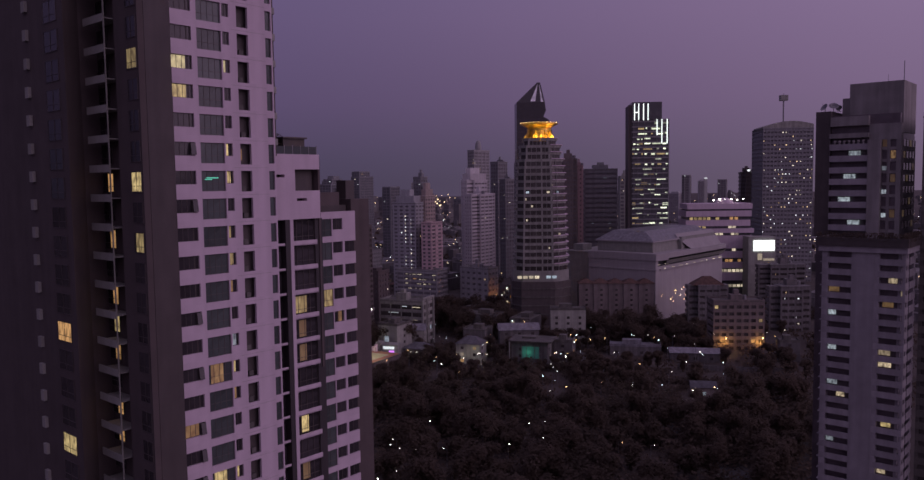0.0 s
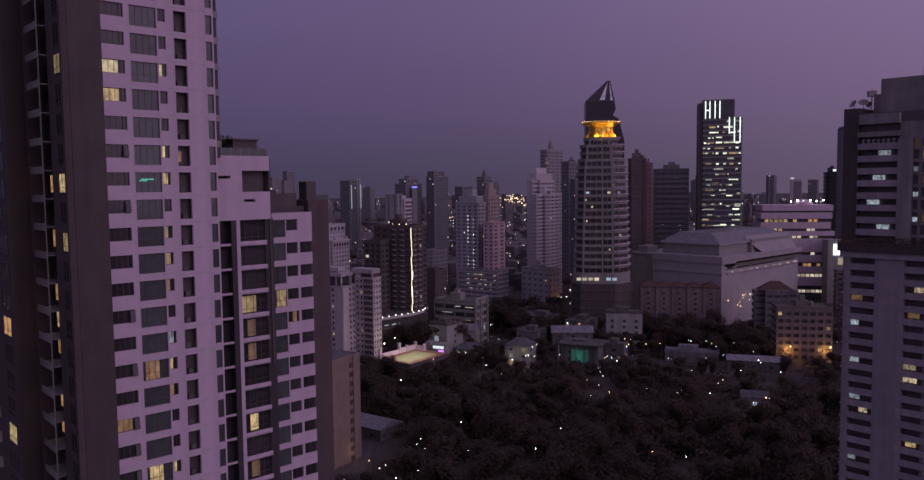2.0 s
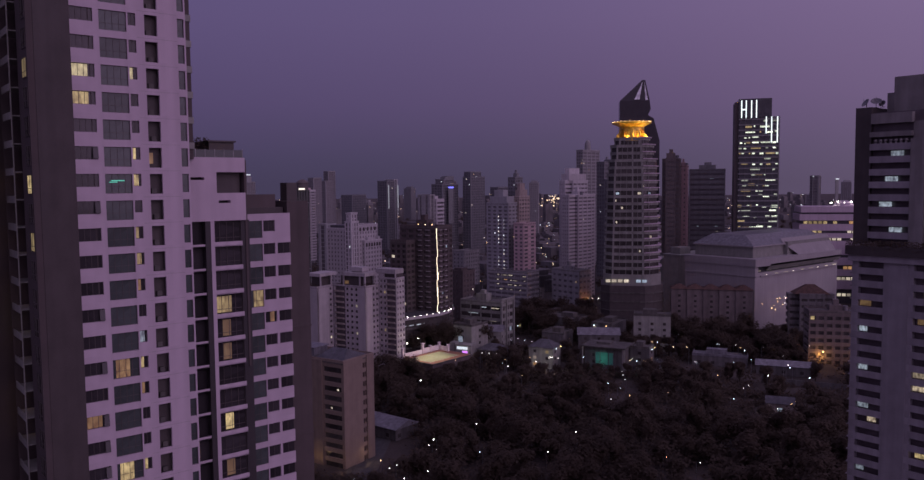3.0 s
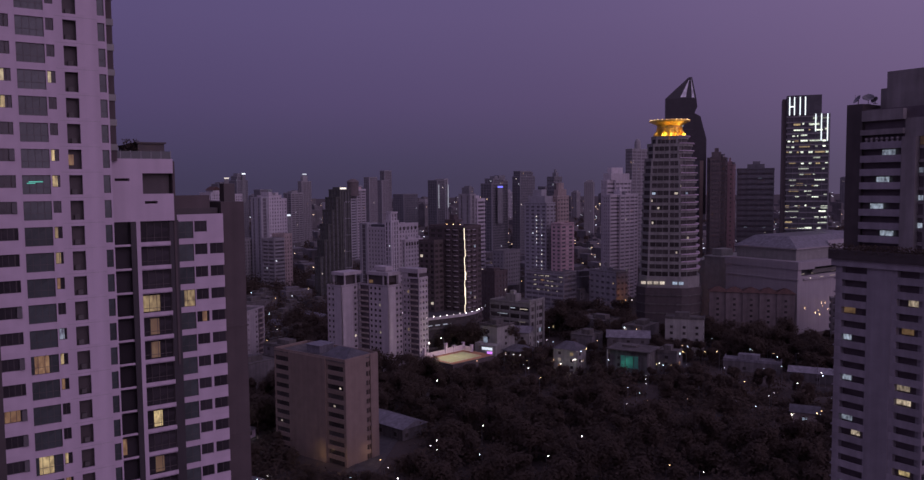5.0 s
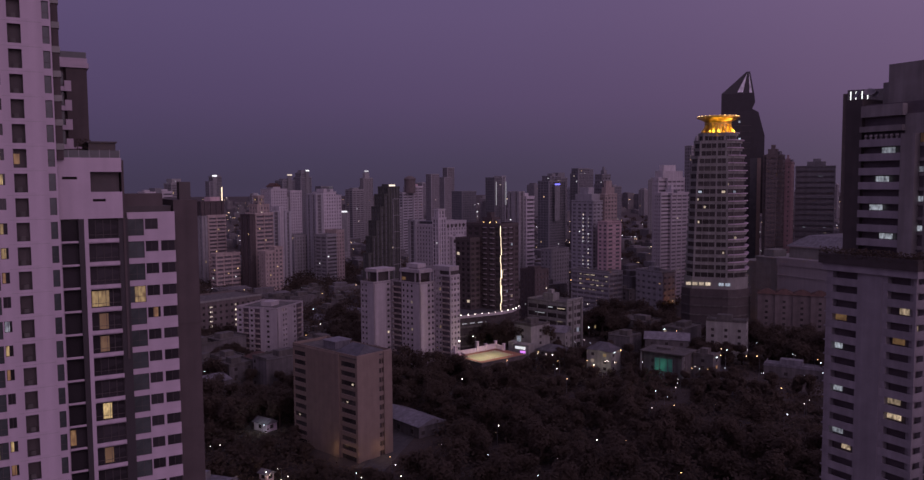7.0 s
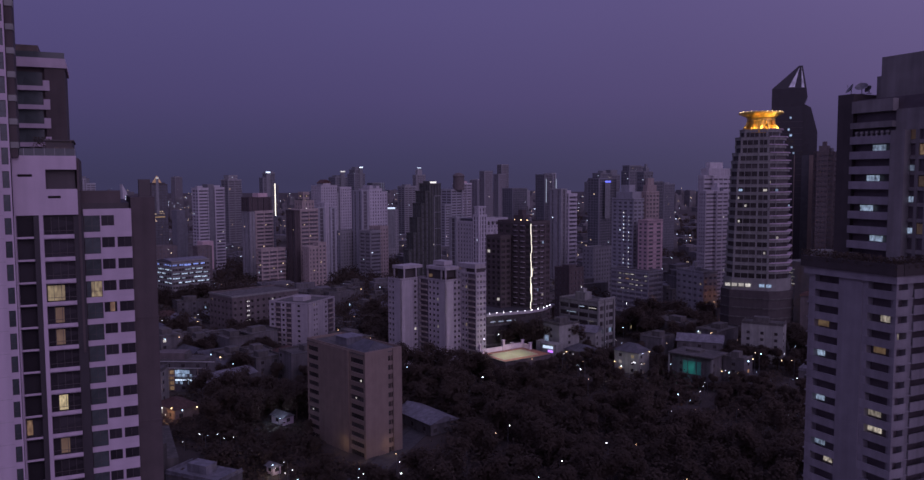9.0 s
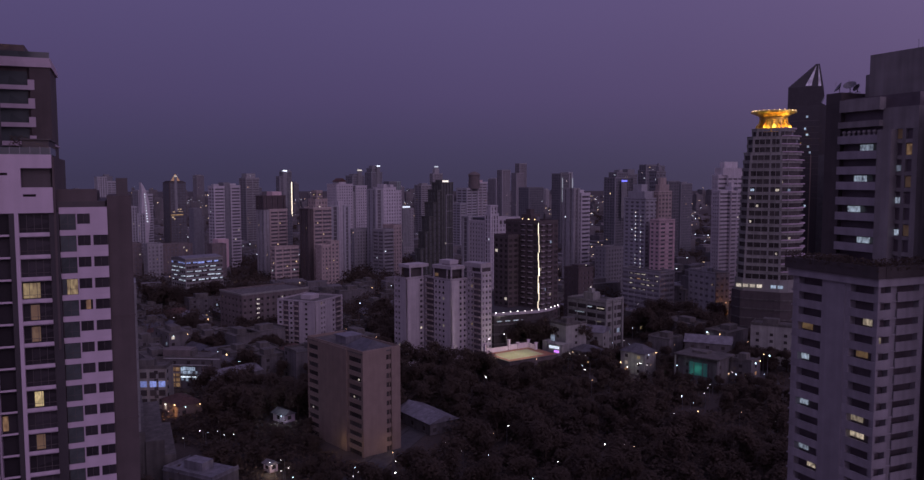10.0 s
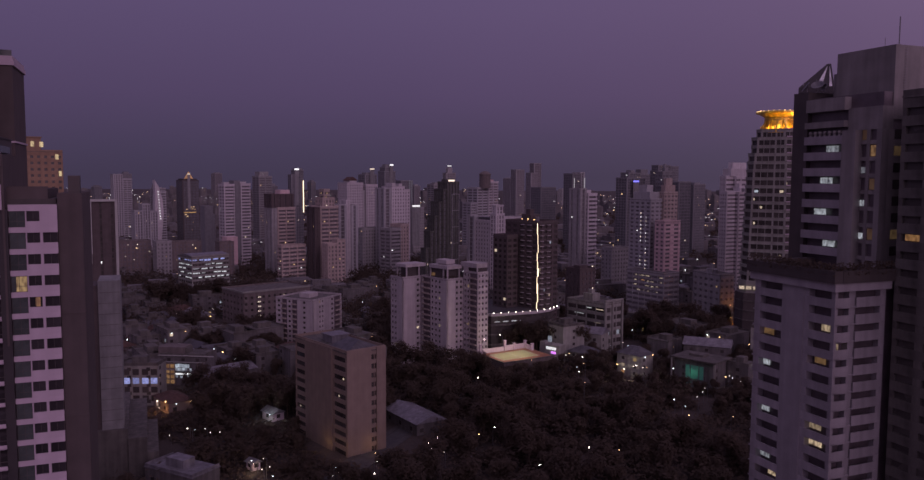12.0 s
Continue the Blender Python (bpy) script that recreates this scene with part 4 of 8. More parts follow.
def rim_ring(z0, z1, grow=0.0):
    return [[(x + grow, y - grow * 0.4, z) for x, y in RIM] for z in (z0, z1)]


part("deck_core", prism("deck_core", rim_ring(0, 19.2, -0.8)), GLASS, podium)
for z0, z1 in ((4.6, 5.4), (9.4, 10.2), (14.0, 14.8)):
    part("deck_edge", prism("deck_edge", rim_ring(z0, z1)), CONCRETE, podium)
part("rim_parapet", prism("rim_parapet", rim_ring(18.9, 20.2, 0.2)), PALEWALL, podium)
part("roof_deck", prism("roof_deck", rim_ring(20.0, 20.24, -0.25)), ASPHALT, podium)
rim_l = boxes("rim_light", [(-0.09, 0.09, -0.09, 0.09, 0, 0.4)])
for (xa, ya), (xb, yb), n in zip(RIM[:5], RIM[1:6], (4, 3, 6, 2, 3)):
    for q in range(n):
        f = (q + 0.3) / n
        part("rim_light", rim_l, BULB, podium, at=(xa + (xb - xa) * f, ya + (yb - ya) * f, 20.2))
for q in range(5):
    part("deck_light", shared("pdl", lambda: boxes("deck_light", [(-0.7, -0.6, 0, 2.6, 0, 0.35)])), (DECK, PALE)[q % 2], podium, at=(0, 4 + 4.4 * q, 15.8))
for q in range(4):
    part("deck_light", shared("pdw", lambda: boxes("deck_light", [(0, 2.2, -0.1, 0, 0, 0.4)])), PALEWARM, podium, at=(-22 + 3.4 * q, 2.4 - 1.3 * q, 15.7))
# white stepped apartment building
WFH = 2.45


def white_wing(label, corner, turn, wl, wr, h, s_cols, e_cols):
    """A wing whose faces are made of columns (share from, share to, kind): plain wall, wall with windows, or balconies
    before a dark sheet.
    """
    ob = thing("apartment_building", label, "building", *corner, 0.0, turn)
    n = int(h / WFH)
    part("core", boxes("core", [(-wl + 0.7, -0.7, 0.7, wr - 0.5, 0, h - 0.2)]), GLASS, ob)
    for face, length, cols in (("S", wl, s_cols), ("E", wr, e_cols)):
        for k0, k1, kind in cols:
            u0, u1 = k0 * length + (0.03 if face == "E" else 0.0), k1 * length
            if kind == "wall":
                part("wall_pier", boxes("wall_pier", [face_box(face, u0, u1, 0.0, 0.9, 0, h)]), PALEWALL, ob)
                continue
            if kind == "dark":
                # Dark sheet behind the balconies: the shade of their depth lies in its colour.
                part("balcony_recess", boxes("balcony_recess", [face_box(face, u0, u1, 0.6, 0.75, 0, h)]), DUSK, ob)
            for f in range(n):
                z = h - (f + 1) * WFH
                if kind == "dark":
                    part("balcony", shared(("wbal", face, round(u1 - u0, 2)), lambda: boxes("balcony", [face_box(face, 0.04, u1 - u0 - 0.04, -0.55, -0.4, 0, 0.8), face_box(face, 0.04, u1 - u0 - 0.04, -0.4, 0.7, 0, 0.15)])), PALEWALL if f % 4 else CREAM, ob, at=(-u0, 0, z) if face == "S" else (0, u0, z))
                else:
                    w, cuts = u1 - u0, [0.0]
                    m = max(1, round(w / 2.4))
                    for q in range(m):
                        cuts += [w * (q + 0.28) / m, w * (q + 0.76) / m]
                    cuts.append(w)
                    part("wall_panel", shared(("wpan", face, round(w, 2)), lambda: lattice("wall_panel", face, cuts, [0.0, 0.95, 2.1, WFH], 0.08, 0.5, lambda u, q: not (0.95 < q < 2.1 and any(p < u < r for p, r in zip(cuts[1::2], cuts[2::2]))))), PALEWALL, ob, at=(-u0, 0, z) if face == "S" else (0, u0, z))
                    if rng.random() < 0.05:
                        set_pane(ob, face, u0 + cuts[1], cuts[2] - cuts[1], z + 0.95, 1.1, rng.choice([WARM, PALE]), 0.55)
    part("roof_terrace", boxes("roof_terrace", [(-wl + 0.1, -0.1, 0.1, wr, h - 0.15, h + 0.1)]), CONCRETE, ob)
    part("parapet", rim("parapet", -wl, 0, 0, wr, h + 0.1, h + 0.9, 0.25), PALEWALL, ob)
    return ob


WC, WT, WWL, WWR, WH = (-288.1, 190.2), 18, 9.0, 10.3, 39.0
wing = white_wing("end wing of a white apartment building with planted terraces", WC, WT, WWL, WWR, WH, ((0, 0.45, "wall"), (0.45, 1, "win")), ((0, 0.72, "wall"), (0.72, 1, "win")))
pieces("canopy", [(-WWL * 0.9, 0.0, 2.0, WWR + 3, WH + 5.0, WH + 6.4), (-WWL * 0.86, -WWL * 0.8, 2.4, 3.0, WH, WH + 5.0), (-0.6, -0.1, 2.4, 3.0, WH, WH + 5.0), (-0.6, -0.1, WWR - 1, WWR - 0.4, WH, WH + 5.0)], PALEWALL, wing)
part("roof_room", boxes("roof_room", [(-WWL * 0.8, -1.6, 4.5, WWR, WH, WH + 4.9)]), DEEP, wing)
hedge("terrace_planting", wing, -WWL, 0, 0.3, 2.0, WH + 0.3, WH + 2.0, 160, 0.3)
WC, WT, WWL, WWR, WH = (-274.2, 206.2), 18, 18.9, 9.6, 39.1
wing = white_wing("middle wing of a white apartment building with a rooftop pavilion", WC, WT, WWL, WWR, WH, ((0, 0.2, "wall"), (0.2, 0.62, "win"), (0.62, 0.92, "dark"), (0.92, 1, "wall")), ((0, 0.5, "wall"), (0.5, 1, "win")))
part("pavilion_room", boxes("pavilion_room", [(-WWL * 0.85, -3.0, 2.5, WWR - 0.5, WH, WH + 4.8)]), DEEP, wing)
pieces("pavilion_roof", [(-WWL * 0.75, -1.0, 1.2, WWR, WH + 4.8, WH + 6.3), (-WWL * 0.6, -4.0, 3.0, WWR - 1.5, WH + 6.9, WH + 8.6), (-WWL * 0.55, -4.6, 3.6, WWR - 2, WH + 6.3, WH + 6.9)], PALEWALL, wing)
pieces("pavilion_column", [(-1.8, -1.2, 1.4, 2.0, WH, WH + 4.8), (-4.6, -4.0, 1.4, 2.0, WH, WH + 4.8), (-1.8, -1.2, WWR - 1.6, WWR - 1.0, WH, WH + 4.8), (-WWL * 0.74, -WWL * 0.74 + 0.6, 1.4, 2.0, WH, WH + 4.8)], PALEWALL, wing)
set_pane(wing, "S", WWL * 0.6, 3.0, WH + 1.0, 1.4, DIM, 2.4)
hedge("terrace_planting", wing, -3.5, -0.3, 0.3, WWR * 0.8, WH + 0.3, WH + 1.8, 160, 0.3)
WC, WT, WWL, WWR, WH = (-267.8, 218.3), 18, 9.8, 6.3, 42.3
wing = white_wing("wing of a white apartment building with brown balconies", WC, WT, WWL, WWR, WH, ((0, 0.05, "wall"), (0.05, 0.55, "dark"), (0.55, 1, "win")), ((0, 1, "win"),))
part("roof_room", boxes("roof_room", [(-WWL * 0.7, -0.8, 0.8, WWR, WH, WH + 2.6)]), DEEP, wing)
pieces("roof_slab", [(-WWL - 1.5, -0.2, -0.3, WWR - 0.4, WH + 2.6, WH + 4.6), (-WWL, -WWL * 0.7, 0.2, 1.2, WH, WH + 2.6), (-0.8, -0.3, 0.0, 0.5, WH, WH + 2.6)], PALEWALL, wing)

block = tower("grey office block with glazed strips and a pale end frame", (-277.4, 289.7), 18, 24.8, 12.7, 23.0, fh=3.3, cs=4, ce=3, gap=(0.08, 0.16), wh=2.3, wall=MIDGREY, glass=GLASS, lit=0.05, name="office_block", all_panes=True, lits=[PALE, COOL], top="box")
pieces("end_frame", [(-0.2, 0.7, -0.7, 0.3, 0, 24.4), (-0.2, 0.7, 4.6, 5.5, 0, 24.4), (-0.2, 0.7, 12.0, 12.9, 0, 24.4), (-0.2, 0.7, -0.7, 12.9, 24.4, 25.4)], MIDGREY, block)
for u, z, w in ((1.5, 20.2, 5), (9, 20.4, 3), (14, 17.0, 6), (3, 13.6, 4), (11, 13.8, 5), (17, 10.4, 4), (2, 7.2, 6), (12, 3.8, 5)):
    set_pane(block, "S", u, w, z, 0.35, DECK if u > 5 else PALE, 0.2, "lit_strip")
WHITE8 = white_wing("white eight-storey apartment block with balcony columns", (-327.9, 157.7), 42, 22.3, 24.0, 24.6, ((0, 0.16, "wall"), (0.16, 0.3, "win"), (0.3, 0.42, "wall"), (0.42, 0.56, "dark"), (0.56, 0.7, "win"), (0.7, 0.84, "dark"), (0.84, 1, "win")), ((0, 0.2, "wall"), (0.2, 0.38, "win"), (0.38, 0.6, "wall"), (0.6, 0.74, "win"), (0.74, 0.96, "dark"), (0.96, 1, "wall")))
part("stair_head", boxes("stair_head", [(-14, -8, 8, 15, 24.7, 26.8)]), PALEWALL, WHITE8)
for k, z in enumerate((19.0, 16.6, 14.2, 11.8)):
    set_pane(WHITE8, "E", 4.4, 0.9, z, 1.0, (PALE, COOL)[k % 2], 0.4)
institute = tower("long low brown brick institute building with lit stair windows", (-393.5, 132.5), 20, 25.9, 42.0, 20.5, top="", fh=3.3, cs=6, ce=12, gap=0.6, wh=1.4, wall=STONEBROWN, glass=GLASS, lit=0.03, name="low_block", lits=[PALE], far=True)
for k, (u, z) in enumerate([(0.9 * (q % 2) + 9, 17.5 - 2.6 * (q // 2)) for q in range(10)] + [(24.5, 17 - 2.8 * q) for q in range(5)]):
    set_pane(institute, "E", u, 0.45 if k < 10 else 0.8, z, 0.6 if k < 10 else 1.0, FARLIT[0], -0.1, "stair_window")
pieces("roof_edge", [(-26, 0.4, -0.4, 0, 20.6, 21.6), (0, 0.4, 0, 42, 20.6, 21.6)], LILAC, institute)
car_park = tower("multi-storey car park with white and blue lit decks", (-529.7, 113.0), 22, 22.1, 28.4, 27.7, fh=3.0, cs=6, ce=12, gap=0.06, wh=1.7, wall=LILAC, glass=GLASS, lit=0.0, name="car_park", top="")
BLUEROOM = lamp_glass("blue_lit_room", (0.42, 0.5, 1.0), 0.5, 0.4, 0.5)
pwl, pwr, ph = 22.1, 28.4, 27.7
for f in range(1, 6):
    for face, length in (("S", pwl), ("E", pwr)):
        u = 0.6
        while u < length - 2:
            seg = rng.uniform(1.5, 6)
            if rng.random() < (0.85 if f < 5 else 0.6):
                w = min(seg, length - u - 0.5)
                set_pane(car_park, face, u, w, ph - 3.0 * f + rng.uniform(0.2, 0.7), 0.8 if f > 1 else 1.3, BLUEROOM if f == 1 else DECK, 0.3, "deck_light")
            u += seg + rng.uniform(0.3, 2)
part("barrel_roof", prism("barrel_roof", [[(-pwl, y, ph + 0.2), (-pwl * 0.8, y, ph + 1.6), (-pwl * 0.5, y, ph + 2.2), (-pwl * 0.2, y, ph + 1.6), (0, y, ph + 0.2)] for y in (0, pwr)]), SHEET, car_park)
tower("slim pink apartment tower with paired windows", (-353.3, 378.4), 10, 7.8, 14.1, 57.5, fh=2.5, cs=2, ce=2, gap=0.45, wh=1.25, wall=HAZEPINK, glass=HAZEGLASS, lit=0.02, all_panes=True, top="", lits=[PALE])
lilac_tower = tower("pale grey tower with columns of stair lights", (-366.6, 377.6), 10, 18.7, 11.6, 70.6, fh=2.5, cs=4, ce=3, gap=0.4, wh=1.2, wall=HAZEPALE, glass=HAZEGLASS, lit=0.02, far=True, top="step")
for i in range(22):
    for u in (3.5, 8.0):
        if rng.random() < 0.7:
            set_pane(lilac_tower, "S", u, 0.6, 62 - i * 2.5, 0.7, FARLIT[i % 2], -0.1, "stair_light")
tower("pinkish brown upper block of an apartment tower", (-366.8, 387.6), 10, 5.0, 12.4, 74.9, fh=2.5, cs=3, ce=4, gap=0.45, wh=1.2, wall=HAZECREAM, glass=HAZEGLASS, lit=0.02, far=True, top="step")
tower("dark stepped top storeys of an apartment tower", (-375.6, 392.4), 10, 6.2, 8.7, 87.7, fh=2.5, cs=3, ce=3, gap=0.4, wh=1.2, wall=HAZEDARK, glass=HAZEGLASS, lit=0.03, far=True, top="box")
pod2 = tower("parking podium with lit open decks", (-341.6, 370.4), 10, 31.5, 13.2, 27.0, fh=3.0, cs=6, ce=3, gap=0.06, wh=1.6, wall=HAZEGREY, glass=HAZEGLASS, lit=0.0, name="parking_podium", top="")
for f in range(1, 5):
    for k in range(7):
        if rng.random() < 0.7:
            set_pane(pod2, "S", 1.0 + k * 3.6 + rng.uniform(0, 1), rng.uniform(1, 3.2), 27.0 - 3.0 * f + rng.uniform(0.3, 0.8), 0.35, rng.choice([PALE, AMBER, PALE]), 0.2, "deck_light")
tower("dark low block with a lit stair column", (-313.5, 388.4), 0, 23.8, 10.3, 28.7, fh=3.3, cs=5, ce=3, gap=0.5, wh=1.4, wall=HAZEGREY, glass=HAZEGLASS, lit=0.1, name="low_block", lits=[PALE, AMBER], far=True)
tower("white apartment tower with banded balconies", (-366.9, 439.6), 8, 11.8, 34.2, 75.4, fh=2.6, cs=3, ce=5, gap=0.2, wh=1.2, wall=HAZEWHITE, lit=0.02, far=True)
tower("white taller slab of an apartment tower", (-378.8, 447.8), 8, 9.4, 30.1, 85.8, fh=3.0, cs=4, ce=4, gap=0.45, wh=1.2, wall=HAZEWHITE, lit=0.02, top="step", far=True)
tower("distant grey tower with a rounded cap", (-510.2, 611.4), 8, 7.8, 30.4, 116.1, fh=3.2, cs=3, ce=4, gap=0.2, wh=1.9, wall=HAZEGREY, lit=0.02, top="dome", far=True)
tower("dark glass tower with a sloping lit mast", (-444.0, 565.7), 8, 8.1, 17.5, 102.0, fh=3.4, cs=3, ce=4, gap=0.2, wh=2.0, wall=HAZEDARK, lit=0.03, name="office_tower", far=True)
tower("dark slab tower with faint lit rooms", (-420.8, 546.2), 8, 6.0, 19.2, 86.2, fh=3.4, cs=3, ce=4, gap=0.2, wh=2.0, wall=HAZEDARK, lit=0.04, name="office_tower", far=True)
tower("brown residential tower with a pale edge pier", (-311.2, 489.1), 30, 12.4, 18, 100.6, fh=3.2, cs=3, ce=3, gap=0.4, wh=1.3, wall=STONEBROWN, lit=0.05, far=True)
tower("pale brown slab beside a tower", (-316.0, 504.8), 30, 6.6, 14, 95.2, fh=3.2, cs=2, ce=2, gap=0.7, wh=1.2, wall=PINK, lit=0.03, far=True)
dark_office = tower("dark office block with horizontal window strips", (-301.3, 530.6), 35, 24.9, 30, 92.4, fh=3.6, cs=1, ce=1, gap=0.02, wh=1.5, wall=HAZEDARK, glass=HAZEGLASS, lit=0.0, name="office_tower", top="box")
for _ in range(26):
    set_pane(dark_office, "S", rng.uniform(0.5, 22), rng.uniform(0.8, 1.8), 3.6 * rng.randrange(4, 25), 1.5, rng.choice([PALE, COOL]), 0.35)
bright = tower("slim glass office tower with lit floors and light bars", (-250.0, 511.6), 35, 25.6, 26, 125.4, fh=3.5, cs=6, ce=6, gap=0.03, wh=2.7, wall=SMOKE, glass=CURTAIN, lit=0.0, name="office_tower", top="")
for f in range(10, 36):
    u = rng.uniform(0, 4)
    while u < 24:
        seg = rng.choice((0.9, 1.6, 2.4, 4.0, 6.0))
        if rng.random() < (0.75 if f % 4 else 0.3):
            set_pane(bright, "S", u, min(seg, 25.3 - u), f * 3.5 + rng.uniform(0.3, 0.9), rng.choice((0.8, 1.2, 1.6)), rng.choice([OFFICE, OFFICE, OFFICE, WARM]), 0.3)
        u += seg + rng.choice((0.4, 1.2, 3.0))
bwl, bh = 25.6, 125.4
part("glass_crown", boxes("glass_crown", [(-bwl, -bwl * 0.2, 0, 24, bh, bh + 13), (-bwl * 0.2, 0, 4, 24, bh, bh + 0.6)]), CURTAIN, bright)
pieces("left_fin", [(-bwl - 2.4, -bwl, 1, 20, 0, bh + 11)], DEEP, bright)
BAR = lamp_glass("light_bar", (0.9, 1.0, 0.95), 1.5, 0.1)
for u, z0, z1 in ((0.93, 0.5, 12), (0.82, 0.5, 12), (0.69, 0.5, 12), (0.57, 0.5, 12), (0.33, -10, 1), (0.2, -16, 1), (0.06, -16, 1)):
    part("light_bar", boxes("light_bar", [(-bwl * u - 0.28, -bwl * u + 0.28, -0.25, -0.05, bh + z0, bh + z1)]), BAR, bright)
part("light_bar", boxes("light_bar", [(-bwl * 0.93, -bwl * 0.82, -0.25, -0.05, bh + 5.6, bh + 6.3)]), BAR, bright)
tower("dark tower beyond with few lights", (-373.0, 679.5), 35, 9.0, 20, 87.7, fh=3.4, cs=2, ce=2, gap=0.3, wh=1.8, wall=MIDGREY, lit=0.04, far=True)

# pale shopping centre with a hipped upper hall
mall = thing("shopping_centre", "large pale shopping centre with a projecting fascia and hipped roof hall", "building", -217, 427, 0, 0)
part("front_hall", boxes("front_hall", [(-46, 0, 0, 98, 0, 32.5)]), MALLWALL, mall)
part("window_recess", boxes("window_recess", [(-45, -1.4, 3.5, 96, 32.5, 36.2)]), CURTAIN, mall)
part("corner_pier", boxes("corner_pier", [(-46, -0.02, 0.02, 3.5, 32.5, 36.2)]), MALLWALL, mall)
fascia = prism("fascia", [[(-46.4, -0.5, z0), (0.6, -0.5, z0), (2.6, 12, z0), (2.6, 98, z0), (-46.4, 98, z0)] for z0 in (36.2, 40.4)])
part("fascia", fascia, MALLWALL, mall)
part("sloping_fascia", prism("sloping_fascia", [[(2.6, 12, 36.2), (2.6, 98, 36.2), (2.6, 98, 37.2), (2.6, 12, 37.2)], [(0.4, 12, 33.6), (0.4, 98, 33.6), (0.4, 98, 34.2), (0.4, 12, 34.2)]]), LILAC, mall)
part("lower_ledge", boxes("lower_ledge", [(0.0, 0.9, 5, 96, 30.2, 31.0), (-46, 0.9, -0.5, 0.0, 30.3, 30.9)]), MALLWALL, mall)
part("upper_hall", boxes("upper_hall", [(-43, -5, 6, 92, 40.4, 46.5), (-34, -2.5, 40, 92, 40.4, 48.2)]), LILAC, mall)
part("hall_eave", boxes("hall_eave", [(-44, -4, 5, 93, 46.5, 47.3)]), MALLWALL, mall)
part("hipped_roof", prism("hipped_roof", [[(-44, 5, 47.3), (-4, 5, 47.3), (-4, 93, 47.3), (-44, 93, 47.3)], [(-36, 13, 53.0), (-14, 13, 53.0), (-14, 86, 53.0), (-36, 86, 53.0)]]), SHEET, mall)
part("side_roof", prism("side_roof", [[(-4.2, 38, 47.3), (1.2, 46, 40.4), (1.2, 93, 40.4), (-4.2, 93, 47.3)], [(-6.0, 38, 50.2), (-5.0, 46, 50.4), (-5.0, 93, 50.4), (-6.0, 93, 50.4)]]), MALLWALL, mall)
part("side_hall", boxes("side_hall", [(-66, -46, 6, 60, 0, 38.5), (-66.5, -46, 5.5, 60.5, 38.5, 39.4)]), LILAC, mall)
part("low_hall", boxes("low_hall", [(-80, -66, 8, 60, 0, 36.0), (-63, -56, 9, 20, 39.4, 43.5)]), LILAC, mall)
for i in range(6):
    part("ramp_light", shared("rmp", lambda: boxes("ramp_light", [(0, 5, -0.1, 0, 0, 0.22)])), PALE, mall, at=(-79 + 1.5 * (i % 2), 7.9, 20.5 + 2.1 * i))
for i in range(18):
    part("strip_light", shared(("sl", i % 3), lambda: boxes("strip_light", [(0.02, 0.12, 0, (3.2, 1.2, 4.6)[i % 3], 0, 0.34)])), (PALE, FARLIT[0])[i % 2], mall, at=(0.9 if i % 2 else -1.4, 5 + i * 5.0, 31.0 if i % 2 else 33.2))
for i in range(22):
    g = rng.choice((BULBWARM, BULB, BULBWARM))
    part("forecourt_light", shared(("fl", g.name), lambda: boxes("forecourt_light", [(0, 0.14, 0, 0.14, 0, 0.18), (0.07, 0.13, 0.07, 0.13, -0.5, 0)])), g, mall, at=(rng.uniform(2, 7), 3 + rng.uniform(0, 34), rng.uniform(11, 19)))

# layered white building with ribbon windows
lay = thing("office_building", "white layered building with staggered ribbon windows", "building", -228, 563, 0, 38)
for k, (u0, u1, z0, z1) in enumerate(((-30, 17, 62.5, 66.5), (-30, 17, 57, 61.2), (-31, 17, 50, 54.5), (-30, 18, 45, 48.2), (-22, 18, 33.5, 43), (-20, 18, 26.5, 31.5), (-19, 17, 19, 23.5), (-18, 17, 10, 16))):
    part("floor_band", boxes("floor_band", [(u0 - k % 2, u1 - (k % 3) * 0.7, -0.7 * (k % 2), 24, z0, z1)]), WHITE, lay)
part("glazed_core", boxes("glazed_core", [(-29, 16, 1.2, 23, 0, 66)]), CURTAIN, lay)
for z, u0, u1, g in ((54.6, -28, -6, WARM), (48.4, -29, -12, WARM), (48.4, 0, 6, PALE), (43.4, -16, -3, PALE), (43.4, 2, 8, PALE), (54.6, 1, 8, AMBER), (23.6, -2, 10, AMBER), (16.2, -6, 12, PALE), (31.6, 3, 5, PALE), (5, -18, 16, PALE)):
    n = max(1, int((u1 - u0) / 3))
    for i in range(n):
        if rng.random() < 0.8:
            part("lit_pane", shared(("lay", g.name), lambda: boxes("lit_pane", [(0, 2.4, 1.0, 1.1, 0, 1.9)])), g, lay, at=(u0 + (u1 - u0) * i / n, 0, z))
for i in range(6):
    part("roof_floodlight", shared("rf", lambda: boxes("roof_floodlight", [(-0.4, 0.4, 0, 0.5, 0, 0.8)])), BULB, lay, at=(-10 + i * 4.3, 4, 68.5 + (i * 3 % 2) * 0.7))
part("roof_dome", prism("roof_dome", [ring([(-1 + a, 9 + b_) for a, b_ in circle(r, 16)], q) for r, q in ((7, 66), (6.4, 68), (4.6, 69.6), (2, 70.4))]), WHITE, lay)

